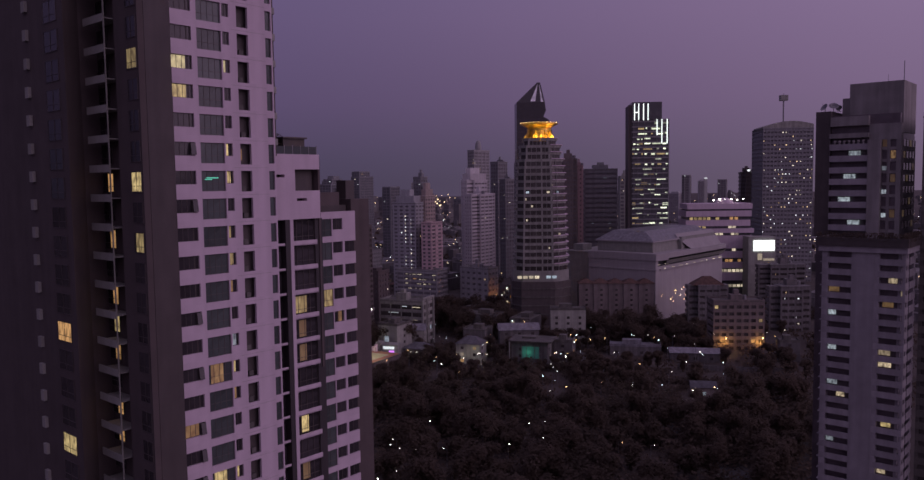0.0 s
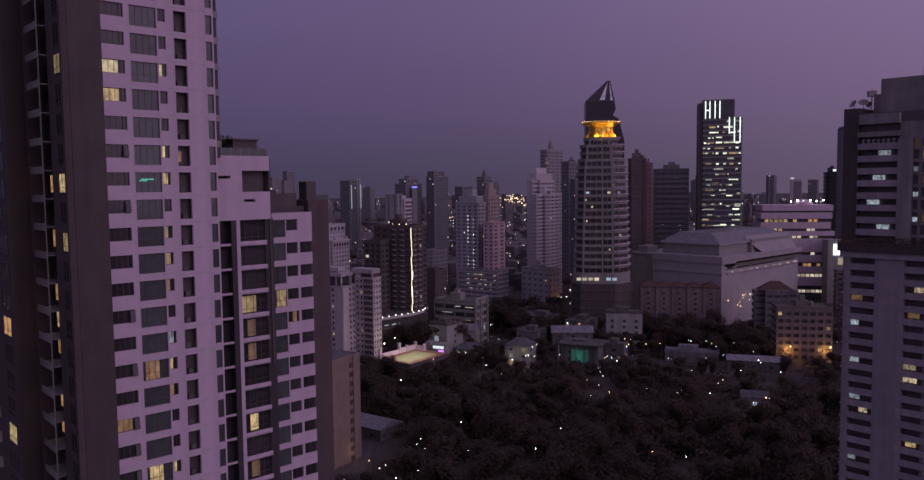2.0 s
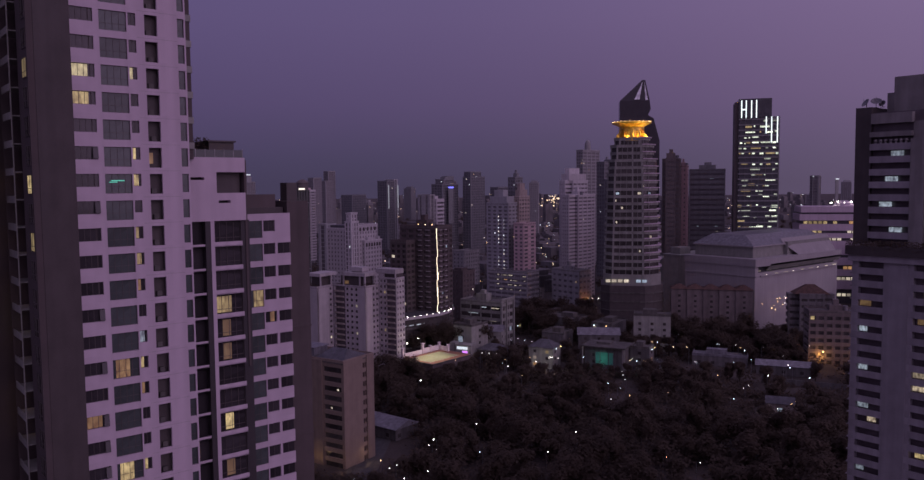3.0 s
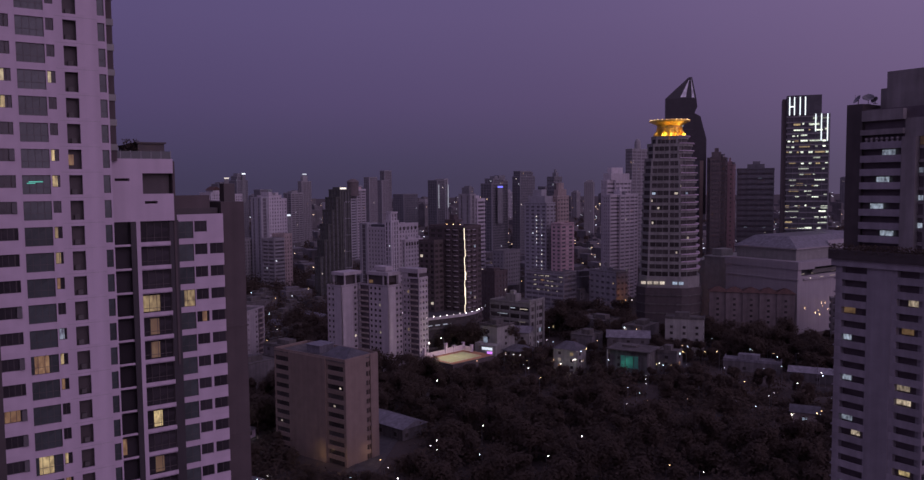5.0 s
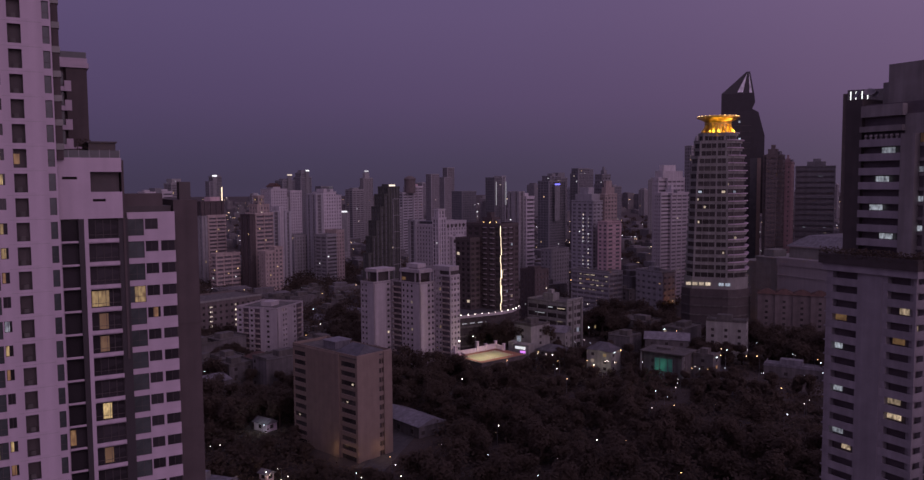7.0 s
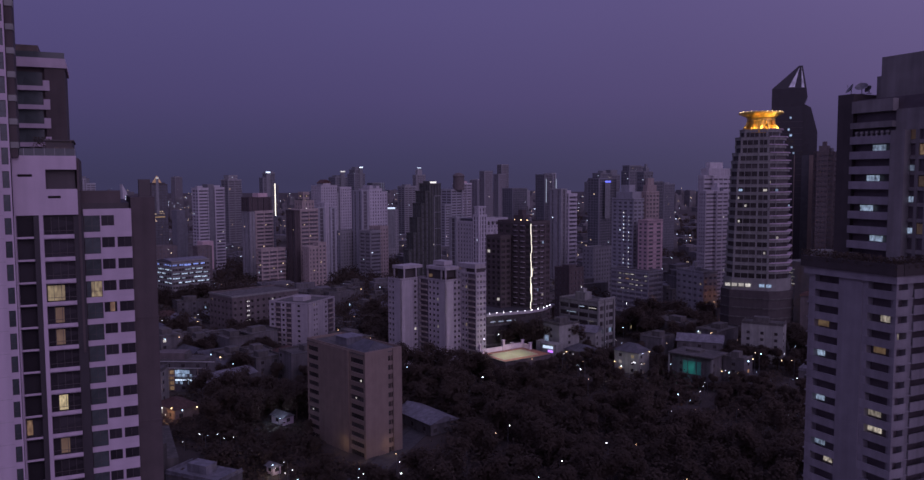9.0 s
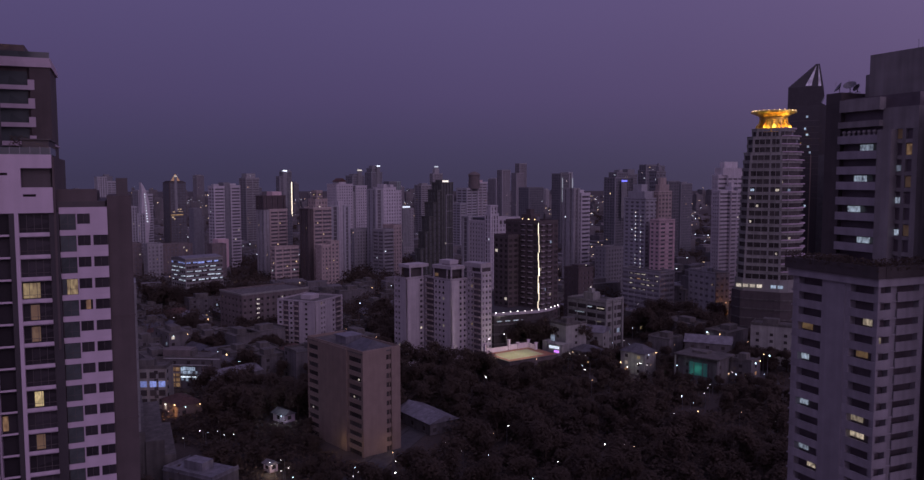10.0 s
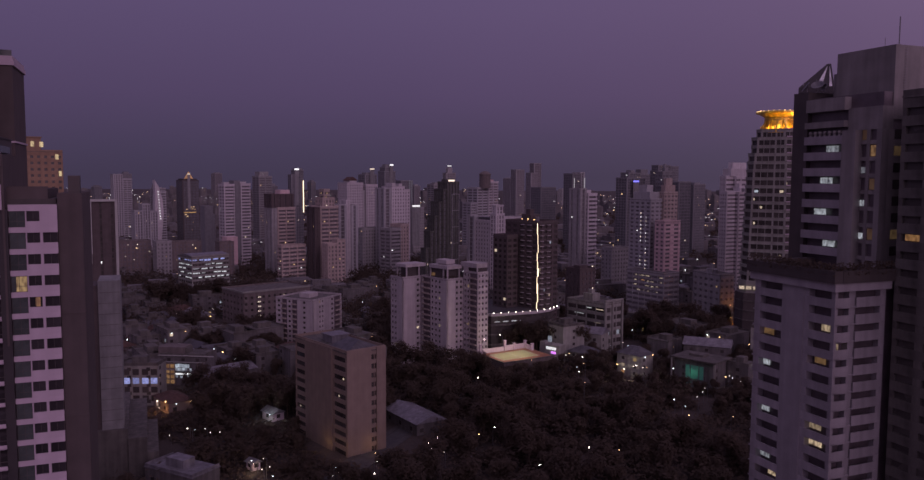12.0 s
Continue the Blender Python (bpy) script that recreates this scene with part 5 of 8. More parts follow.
screen = thing("advertising_screen", "bright white advertising screen on a grey building", "screen", -203, 561, 0, 38)
part("screen_building", boxes("screen_building", [(-9, 10, 1, 14, 0, 43)]), LILAC, screen)
part("screen_panel", boxes("screen_panel", [(-5.5, 9, 0.2, 1, 33, 40.5)]), lamp_glass("screen_light", (0.95, 1.0, 1.0), 1.6, 0.0, 0.25), screen)
part("lower_sign", boxes("lower_sign", [(-2.5, 0.5, 0.5, 1, 26.5, 31), (1.5, 9, 0.5, 1, 26, 27.5)]), PALE, screen)

big = tower("large dark round-topped hotel tower with many lit rooms", (-201.7, 669.1), 35, 39.5, 34, 124.0, fh=3.3, cs=14, ce=8, gap=0.3, wh=1.4, wall=HAZEDARK, glass=HAZEGLASS, lit=0.22, plain=True, name="hotel_tower", top="", lits=[PALE, WARM, PALE, AMBER, COOL], far=True)
gwl, gh = 39.5, 124.0
arch = [[(-gwl + gwl * i / 14, y, gh + 9.0 * math.sin(math.pi * (0.16 + 0.6 * i / 14)) - 2.5) for i in range(15)] for y in (0.5, 30)]
part("arched_top", prism("arched_top", [[(-gwl, a[0][1], gh - 1)] + a + [(0, a[0][1], gh - 1)] for a in arch]), MIDGREY, big)
pieces("mast", [(-gwl * 0.5 - 0.4, -gwl * 0.5 + 0.4, 14, 15, gh + 6, gh + 24), (-gwl * 0.5 - 0.15, -gwl * 0.5 + 0.15, 14.3, 14.6, gh + 24, gh + 30)], STEEL, big)
part("mast_head", boxes("mast_head", [(-gwl * 0.5 - 3, -gwl * 0.5 + 3, 12, 17, gh + 24, gh + 28.5)]), MIDGREY, big)
tower("dark tower with a lit sign on its roof", (-259.1, 698.7), 35, 11.2, 20, 90.0, fh=3.4, cs=3, ce=3, gap=0.3, wh=1.8, wall=DEEP, lit=0.05, lits=[COOL], far=True)

# round-fronted office tower with the golden crown
crown_tower = thing("office_tower", "tapering white-banded office tower with a golden lit crown", "building", -275.6, 391.4, 0, 40)
OCT = [(-0.94, -0.6), (-0.66, -0.92), (0.4, -0.95), (0.62, -0.86), (0.97, -0.45), (1.0, 0.1), (0.95, 0.5), (0.62, 0.92), (-0.62, 0.92), (-0.94, 0.62)]


def shell(r, z0, z1):
    return [ring([(x * r, y * r) for x, y in OCT], z0), ring([(x * r, y * r) for x, y in OCT], z1)]


levels = []
z = 32.3
while z < 108:
    r = 16.9 - max(0, z - 26) * 0.032 if z < 86 else (15.0 - (z - 86) * 0.1 if z < 97 else (12.9 if z < 102 else 10.6))
    levels.append((z, r))
    z += 4.1
EASTSIDE = [(0.4, -0.95), (0.62, -0.86), (0.97, -0.45), (1.0, 0.1), (0.95, 0.5), (0.7, 0.5), (0.7, -0.4)]
for k, (z, r) in enumerate(levels):
    part("floor_band", prism("floor_band", shell(r, z + 2.1, z + 3.5)), MIDGREY, crown_tower)
    part("window_ring", prism("window_ring", shell(r - 0.8, z - 0.6, z + 2.1)), GLASS, crown_tower)
    part("ledge", prism("ledge", [ring([(x * (r + 0.9), y * (r + 0.9)) for x, y in EASTSIDE], q) for q in (z + 3.5, z + 3.95)]), WHITE, crown_tower)
    part("ledge", prism("ledge", shell(r + 0.25, z + 3.5, z + 3.7)), LILAC, crown_tower)
    for x0, y0, w in ((-0.9, -0.6, 0.7), (-0.64, -0.91, 1.0), (-0.42, -0.93, 0.2), (-0.2, -0.935, 0.2), (0.02, -0.94, 0.8), (0.2, -0.945, 0.2), (0.38, -0.95, 1.0), (0.6, -0.86, 0.3)):
        part("pier", shared(("cpier", w), lambda: boxes("pier", [(-w / 2, w / 2, 0, 0.8, -0.6, 2.1)])), LILAC, crown_tower, at=(x0 * r, y0 * r + 0.05, z))
for z, u, w, g in ((77, -9, 3.5, COOL), (77, 3, 4, PALE), (77, 9, 2.5, COOL), (73, -10, 2.5, PALE), (69, -6, 2, PALE), (61, -9, 1.5, PALE), (53, 10, 2, PALE), (45, 4, 2, PALE), (81, 5, 3, PALE)):
    lev = min(levels, key=lambda a: abs(a[0] - z))
    part("lit_window", boxes("lit_window", [(u, u + w * 0.5, -0.94 * (lev[1] - 0.8) - 0.12, -0.9 * (lev[1] - 0.8), lev[0], lev[0] + 1.2)]), g, crown_tower)
part("podium", prism("podium", shell(18.5, 0, 25.5)), DEEP, crown_tower)
part("podium_floor", prism("podium_floor", shell(17.2, 25.5, 31.8)), LILAC, crown_tower)
for q in (6.0, 11.0, 16.0, 21.0):
    part("podium_ledge", prism("podium_ledge", shell(18.9, q, q + 0.6)), CONCRETE, crown_tower)
for i in range(7):
    if i not in (4,):
        part("podium_window", boxes("podium_window", [(-14.5 + i * 3.4, -12.0 + i * 3.4, -16.6, -16.3, 27.4, 29.0)]), PALE if i < 4 else COOL, crown_tower)
GOLD = paint("gilded_metal", (0.8, 0.55, 0.12), rough=0.35, vary=0.1, metal=0.7)
part("crown_base", prism("crown_base", [ring(circle(r, 24), q) for r, q in ((10.0, 108), (10.0, 109.4), (9.2, 109.6), (9.2, 110.2))]), GOLD, crown_tower)
part("crown_drum", prism("crown_drum", [ring(circle(r, 24), q) for r, q in ((6.2, 110.2), (6.2, 114.6), (7.2, 114.8), (7.2, 115.6), (6.6, 115.7))]), GOLD, crown_tower)
part("crown_brim", prism("crown_brim", [ring(circle(r, 32), q) for r, q in ((6.6, 115.7), (7.6, 116.6), (9.6, 117.6), (11.4, 118.3), (11.4, 118.9), (10.4, 119.3), (6, 119.6))]), GOLD, crown_tower)
bracket = prism("crown_bracket", [[(x, -0.35, z) for x, z in ((6.0, 110.2), (9.0, 110.2), (8.6, 111.6), (7.4, 113.0), (6.9, 114.8), (6.0, 114.8))], [(x, 0.35, z) for x, z in ((6.0, 110.2), (9.0, 110.2), (8.6, 111.6), (7.4, 113.0), (6.9, 114.8), (6.0, 114.8))]])
for i in range(12):
    part("crown_bracket", bracket, GOLD, crown_tower, rz=30 * i)
bead = prism("rim_bead", [ring(circle(r, 6), q) for r, q in ((0.12, 0), (0.16, 0.2), (0.06, 0.34))])
for i in range(26):
    a = 2 * math.pi * i / 26
    part("rim_bead", bead, BULBWARM, crown_tower, at=(10.9 * math.cos(a), 10.9 * math.sin(a), 119.05))
for i in range(6):
    a = radians(-150 + i * 34)
    lamp = new("crown_uplight", bpy.data.lights.new("crown_uplight", "POINT"))
    lamp.data.energy, lamp.data.color, lamp.data.shadow_soft_size = CROWN_W, (1.0, 0.7, 0.16), 0.4
    lamp.parent, lamp.location = crown_tower, (8.7 * math.cos(a), 8.7 * math.sin(a), 110.9)

# dark glass tower with the pointed top
spire = thing("office_tower", "dark glass tower with a sharp faceted spire", "building", -372.4, 516.6, 0, 42)
part("shaft", boxes("shaft", [(-11.5, 9.0, -9.5, 9.5, 0, 134)]), DARKSHEEN, spire)
top4 = [((-11.5, -9.5), (9.0, -9.5), (9.0, 9.5), (-11.5, 9.5), 134), ((-11.5, -9.5), (11.6, -9.5), (11.6, 9.5), (-11.5, 9.5), 140), ((-11.5, -9.5), (10.8, -9.5), (10.8, 9.5), (-11.5, 9.5), 146.5), ((5.6, -2.0), (8.0, -2.0), (8.0, 0.0), (5.6, 0.0), 162.8)]
part("spire_top", prism("spire_top", [[(x, y, q[4]) for x, y in q[:4]] for q in top4]), DARKSHEEN, spire)
part("sloping_shoulder", prism("sloping_shoulder", [[(8.8, y, 60), (18.5, y, 60), (18.5, y, 116), (14.0, y, 133), (8.8, y, 136)] for y in (-7.5, 9.0)]), DARKSHEEN, spire)
# Near-white colour stands in for the sky reflected by two glass facets.
SKYFACET = paint("sky_reflection_facet", (0.75, 0.76, 0.78), rough=0.15, vary=0.15)
for (xa, xb), k0, (xc, k1) in (((-0.6, 3.2), 0.05, (6.0, 0.93)), ((7.6, 9.4), 0.02, (7.2, 0.95))):
    lo, hi = (-9.5 + 7.5 * k0, 146.5 + 16.3 * k0), (-9.5 + 7.5 * k1, 146.5 + 16.3 * k1)
    tri3 = [(xa, *lo), (xb, *lo), (xc, *hi)]
    part("pale_facet", prism("pale_facet", [[(x, y + d, z) for x, y, z in tri3] for d in (-0.25, 0.1)]), SKYFACET, spire)
pieces("shoulder", [(-12, 16, -9, 12, 0, 100)], CURTAIN, spire)
pieces("edge_strip", [(13.8, 16.4, -9.4, -8.8, 0, 100), (4, 4.6, -9.6, -9.0, 0, 100)], TAN, spire)
for i in range(14):
    part("glass_joint", shared("gj", lambda: boxes("glass_joint", [(-11.6, 9.1, -9.56, -9.48, 0, 0.25)])), DEEP, spire, at=(0, 0, 70 + i * 4.1))
for i in range(9):
    part("lit_window", shared("lsp", lambda: boxes("lit_window", [(0, 1.2, -9.62, -9.55, 0, 1.4)])), COOL, spire, at=(rng.uniform(-9, 8), 0, 64 + rng.randrange(16) * 4.1))

# ---- towers of the far middle ground ----
FACADES = {  # storey band, bay, pier, and how far glass, bands and piers lie behind the face
    "bands": (1.45, 8.0, 0.9, 1.0, 0.0, 0.25),
    "grid": (1.5, 3.1, 1.65, 0.4, 0.06, 0.0),
    "fins": (0.7, 2.7, 1.25, 0.6, 0.3, 0.0),
    "slits": (0.45, 5.6, 4.3, 0.7, 0.4, 0.0),
    "glass": (0.4, 4.0, 0.3, 0.16, 0.05, 0.0),
}


def facade_mesh(x0, x1, y0, y1, z0, z1, style, fh):
    """Storey bands and piers of one block of a tower."""
    band, bay, pier, _, bset, pset = FACADES[style]
    n = max(1, round((z1 - z0) / fh))
    fh = (z1 - z0) / n
    items = [(x0 + bset, x1 - bset, y0 + bset, y1 - bset, z0 + (i + 1) * fh - band, z0 + (i + 1) * fh) for i in range(n)]
    zt = z1 - 0.07
    for axis, a, b_ in (("x", x0, x1), ("y", y0, y1)):
        count = max(1, round((b_ - a) / bay))
        step = (b_ - a) / count
        for i in range(count + 1):
            p, q = max(a + pset, a + i * step - pier / 2), min(b_ - pset, a + i * step + pier / 2)
            if q - p < 0.15:
                p, q = (a + pset, a + pset + pier) if i == 0 else (b_ - pset - pier, b_ - pset)
            if axis == "x":
                items.append((p, q, y0 + pset, y0 + 1.3, z0, zt))
            else:
                items.append((x1 - 1.3, x1 - pset - 0.02, p + 0.02, q, z0, zt))
    return boxes("facade", items)


def skyline_tower(label, corner, turn, vols, lit=8, lits=None, name="apartment_tower", fh=3.0):
    """A tower built up of blocks (x0, x1, y0, y1, z0, z1, style, wall, glass); plain blocks are solid wall."""
    ob = thing(name, label, "building", *corner, 0.0, turn)
    spots_ = []
    for x0, x1, y0, y1, z0, z1, style, wall, glass in vols:
        if style == "plain":
            part("wall_block", boxes("wall_block", [(x0, x1, y0, y1, z0, z1)]), wall, ob)
            continue
        inset = FACADES[style][3]
        part("glazed_core", boxes("glazed_core", [(x0 + inset, x1 - inset, y0 + inset, y1 - inset, z0, z1 - 0.3)]), glass, ob)
        tagged(part("facade", facade_mesh(x0, x1, y0, y1, z0, z1, style, fh), wall, ob), kind="stuff")
        part("roof", rim("roof", x0 - 0.1, x1 + 0.1, y0 - 0.1, y1 + 0.1, z1 - 0.1, z1 + 0.9, 0.4), wall, ob)
        part("roof_slab", boxes("roof_slab", [(x0 + 0.5, x1 - 0.5, y0 + 0.5, y1 - 0.5, z1 - 0.28, z1 + 0.2)]), CONCRETE, ob)
        spots_.append((x0, x1, y0, y1, z0, z1, inset))
    for k in range(lit if spots_ else 0):
        x0, x1, y0, y1, z0, z1, inset = spots_[rng.randrange(len(spots_))]
        n = max(1, round((z1 - z0) / fh))
        z = z0 + rng.randrange(n) * (z1 - z0) / n + 0.35
        if z < 12:
            continue
        w, h = rng.choice((0.6, 0.8, 1.2)), rng.choice((0.7, 0.9, 1.1))
        m = rng.choice(lits or FARLIT)
        if rng.random() < 0.65:
            part("lit_window", shared(("slw", w, h, m.name), lambda: boxes("lit_window", [(0, 0.1, 0, w, 0, h)])), m, ob, at=(x1 - inset + 0.03, rng.uniform(y0 + 0.6, y1 - 1.8), z))
        else:
            part("lit_window", shared(("slv", w, h, m.name), lambda: boxes("lit_window", [(0, w, 0, 0.1, 0, h)])), m, ob, at=(rng.uniform(x0 + 0.6, x1 - 1.8), y0 + inset - 0.13, z))
    return ob


# Short names for the colours that carry the haze of the far towers.
G, SM, OW, CR, LI, MG, PK, DK = HAZEGLASS, HAZEDARK, HAZEWHITE, HAZECREAM, HAZEPALE, HAZEGREY, HAZEPINK, HAZECURTAIN
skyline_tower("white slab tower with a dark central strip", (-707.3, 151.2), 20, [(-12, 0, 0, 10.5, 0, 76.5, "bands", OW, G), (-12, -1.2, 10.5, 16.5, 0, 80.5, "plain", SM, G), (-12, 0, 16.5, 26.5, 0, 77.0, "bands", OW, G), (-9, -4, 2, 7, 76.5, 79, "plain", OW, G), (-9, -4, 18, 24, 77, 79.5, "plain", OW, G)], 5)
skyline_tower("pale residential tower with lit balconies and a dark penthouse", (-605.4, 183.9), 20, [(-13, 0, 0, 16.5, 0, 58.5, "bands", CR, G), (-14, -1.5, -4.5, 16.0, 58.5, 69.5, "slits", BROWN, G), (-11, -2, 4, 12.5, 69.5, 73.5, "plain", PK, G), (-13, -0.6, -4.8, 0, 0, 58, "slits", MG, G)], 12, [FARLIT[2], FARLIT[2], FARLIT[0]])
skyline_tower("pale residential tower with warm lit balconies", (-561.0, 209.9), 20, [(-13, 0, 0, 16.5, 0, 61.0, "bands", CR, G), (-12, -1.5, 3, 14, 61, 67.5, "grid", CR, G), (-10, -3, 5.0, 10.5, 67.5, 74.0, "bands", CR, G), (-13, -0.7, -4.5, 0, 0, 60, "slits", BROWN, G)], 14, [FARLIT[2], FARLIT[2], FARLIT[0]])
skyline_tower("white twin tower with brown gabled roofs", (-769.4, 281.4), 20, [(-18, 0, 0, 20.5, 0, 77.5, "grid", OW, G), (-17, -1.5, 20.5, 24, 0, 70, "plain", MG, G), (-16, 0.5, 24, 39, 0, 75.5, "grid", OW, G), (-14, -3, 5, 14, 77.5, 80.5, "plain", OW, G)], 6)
red = thing("tower_roof", "brown gabled roof on a white tower", "roof", -769.4, 281.4, 80.5, 20)
part("roof_slope", prism("roof_slope", [[(x, 3.5, 0), (x, 15.5, 0), (x, 9.5, 3.8)] for x in (-14.5, -2.5)]), ROOFTILE, red)
skyline_tower("bluish white slab of flats with smooth vertical bays", (-591.4, 231.5), 20, [(-11, 0, 0, 7.5, 0, 61, "slits", LI, G), (-11, -0.8, 7.5, 12, 0, 64.5, "slits", OW, G), (-11, 0.3, 12, 18.5, 0, 60.5, "slits", LI, G)], 3)
skyline_tower("pale tower with a grid of windows and a bluish wing", (-624.7, 280.1), 20, [(-14, -0.8, 0, 8.0, 0, 74, "slits", LI, G), (-15, 0, 8.0, 22.5, 0, 75.5, "grid", OW, G), (-15, -0.5, 22.5, 29.0, 0, 72.5, "grid", OW, G), (-12, -2, 10, 13.5, 75.5, 79, "plain", OW, G), (-12, -2, 17.5, 21, 75.5, 78.5, "plain", OW, G)], 7)
dark_line = skyline_tower("dark narrow rounded tower with a line of light", (-864.5, 239.4), 20, [(-8, 0, 0, 5.0, 0, 86, "glass", SM, DK), (-9, -0.2, 5.0, 16.0, 0, 91.5, "glass", SM, DK), (-8.5, -0.8, 6.5, 14.5, 91.5, 94.0, "plain", SM, G)], 1)
part("light_line", boxes("light_line", [(0.05, 0.5, 15.2, 15.75, 43, 80)]), LEDLINE, dark_line)
dark_crown = skyline_tower("dark stepped tower with lit crown windows and pale edge frames", (-488.1, 287.6), 20, [(-11, 0, 0, 11.5, 0, 80.5, "fins", NETTING, DK), (-9, -2.5, 2, 8.5, 80.5, 83, "plain", NETTING, G)] + [(-11 + 0.6 * i, -0.6 - 0.5 * i, -3.6 * (i + 1), -3.6 * i, 0, z, "fins", NETTING, DK) for i, z in enumerate((75, 66, 56, 45, 33))], 9)
for u in (4.6, 11.2):
    part("edge_frame", boxes("edge_frame", [(0.0, 0.16, u, u + 0.28, 8, 72)]), LI, dark_crown)
for z in (72, 60, 48, 36, 24):
    part("edge_frame", boxes("edge_frame", [(0.02, 0.14, 4.88, 11.2, z, z + 0.28)]), LI, dark_crown)
skyline_tower("pale banded tower with a brown round top", (-753.0, 423.5), 20, [(-17, 0, 0, 17.0, 0, 72.5, "bands", LI, G), (-16, 0.4, 17.0, 32.0, 0, 79.0, "bands", OW, G), (-16, -0.6, 20.5, 25.0, 0, 82.0, "plain", PK, G), (-15, -0.8, -9, 0, 0, 56, "bands", LI, G)], 7)
drum_top = thing("roof_drum", "brown domed drum on a pale banded tower", "roof", -756.5, 434.0, 72.4, 20)
part("drum", prism("drum", [ring(circle(r, 18), q) for r, q in ((6.2, 0), (6.2, 14.5), (6.8, 14.6), (6.8, 15.4), (5.4, 17.0), (3.0, 18.4), (0.4, 19.0))]), STONEBROWN, drum_top)
skyline_tower("white tower with projecting balcony ledges", (-454.1, 384.9), 15, [(-12, 0, 0, 9.5, 0, 72.5, "bands", OW, G), (-13, -1.5, -6.5, 0, 0, 76.0, "slits", MG, G), (-11, -3, 1, 6, 72.5, 75.5, "plain", OW, G)], 4)
skyline_tower("dark broad tower with a blue sign", (-684.8, 571.5), 15, [(-16, 0, 0, 30.0, 0, 84.0, "glass", SM, DK), (-14, -2, 5, 24, 84, 89.5, "glass", SM, DK), (-12, -5, 12, 18, 89.5, 93, "plain", SM, G)], 6)
glass_strip = skyline_tower("dark glass tower with two lit strips", (-760.2, 546.9), 15, [(-15, 0, 0, 14.0, 0, 88.5, "glass", SM, DK), (-15, -1, 14, 21.0, 0, 90.2, "slits", LI, DK)], 3)
for u in (2.5, 19.5):
    part("lit_strip", boxes("lit_strip", [(0.02, 0.3, u, u + 0.7, 56, 84)]), FARLIT[1], glass_strip)
sail = skyline_tower("slim pale sail-shaped tower with a lit edge", (-918.0, 95.0), 20, [(-9, 0, 4, 12.0, 0, 66, "bands", LI, G)], 2)
part("curved_fin", prism("curved_fin", [[(x, -2.5, 0), (x, 4.0, 0), (x, 8.5, 40), (x, 7.5, 58), (x, 3.5, 72), (x, -1.0, 80), (x, -0.6, 66), (x, -1.6, 40)] for x in (-6, 0.4)]), OW, sail)
for i in range(11):
    part("edge_light", shared("sel", lambda: boxes("edge_light", [(0, 0.4, 0, 0.9, 0, 0.9)])), FARLIT[1], sail, at=(0.45, 2.0 + 0.22 * i, 66 - 3.1 * i))
gold_dark = skyline_tower("dark tower with a gilded pointed roof and lit base", (-916.1, 123.8), 20, [(-18, 0, 0, 19.5, 0, 79, "glass", DEEP, DK), (-16, -2, 1.5, 18, 79, 81.5, "plain", DEEP, G)], 2)
# The gilded point itself glows: its floodlighting is put into the material.
part("gilded_point", prism("gilded_point", [[(-12, 7.0, 81.5), (-4, 7.0, 81.5), (-4, 14.5, 81.5), (-12, 14.5, 81.5)], [(-8.2, 10.6, 89.5), (-7.8, 10.6, 89.5), (-7.8, 11.0, 89.5), (-8.2, 11.0, 89.5)]]), lamp_glass("glowing_gilded_roof", (1.0, 0.55, 0.25), 0.22, 0.1, 0.7), gold_dark)
for i, (u, z, w) in enumerate(((1.0, 42, 5), (3.5, 45.5, 2), (7, 46, 2.5), (10.5, 46, 2), (13.5, 45.5, 1.5), (6.5, 42, 9), (2, 39.5, 2.5), (4, 37.5, 2), (9, 48.2, 1.5), (12, 48.4, 1.5))):
    part("lit_window", boxes("lit_window", [(0.1, 0.3, u, u + w, z, z + 0.8)]), WARMSIGN if i in (0, 5) else FARLIT[2], gold_dark)
skyline_tower("grey hazy tower with scattered lights", (-983.1, 218.4), 20, [(-18, 0, 0, 19.0, 0, 84, "bands", MG, G), (-16, -3, 3, 15, 84, 89.5, "grid", MG, G)], 10)
skyline_tower("dark tall rounded tower with a rooftop sign", (-1062.4, 407.9), 20, [(-17, 0, 0, 19.5, 0, 92, "glass", SM, DK), (-15, -1, 2, 16, 92, 98, "glass", SM, DK), (-12, -3, 4, 12, 98, 102.5, "plain", SM, G)], 4)
skyline_tower("grey broad tower with a white sign", (-976.5, 355.7), 20, [(-16, 0, 0, 19.4, 0, 87, "glass", SM, DK), (-13, -3, 4, 15, 87, 90, "plain", SM, G)], 4)
skyline_tower("distant grey tower in haze", (-1119.5, 647.2), 15, [(-13, 0, 0, 18.3, 0, 96.5, "glass", MG, G)], 3)
skyline_tower("slim grey tower with a notched top in the distance", (-1198.7, 714.5), 15, [(-14, 0, 0, 17, 0, 92, "glass", MG, G), (-13, -0.8, 8, 25.0, 0, 108.9, "glass", MG, G)], 3)
skyline_tower("distant tower with two lit signs", (-772.5, 690.7), 12, [(-11, 0, 0, 18.0, 0, 98.5, "glass", SM, DK)], 6)
skyline_tower("distant dark tower with few lights", (-678.9, 655.9), 12, [(-11, 0, 0, 20.0, 0, 77.0, "glass", SM, DK), (-9, -2, 4, 13, 77, 79.5, "plain", SM, G)], 4)
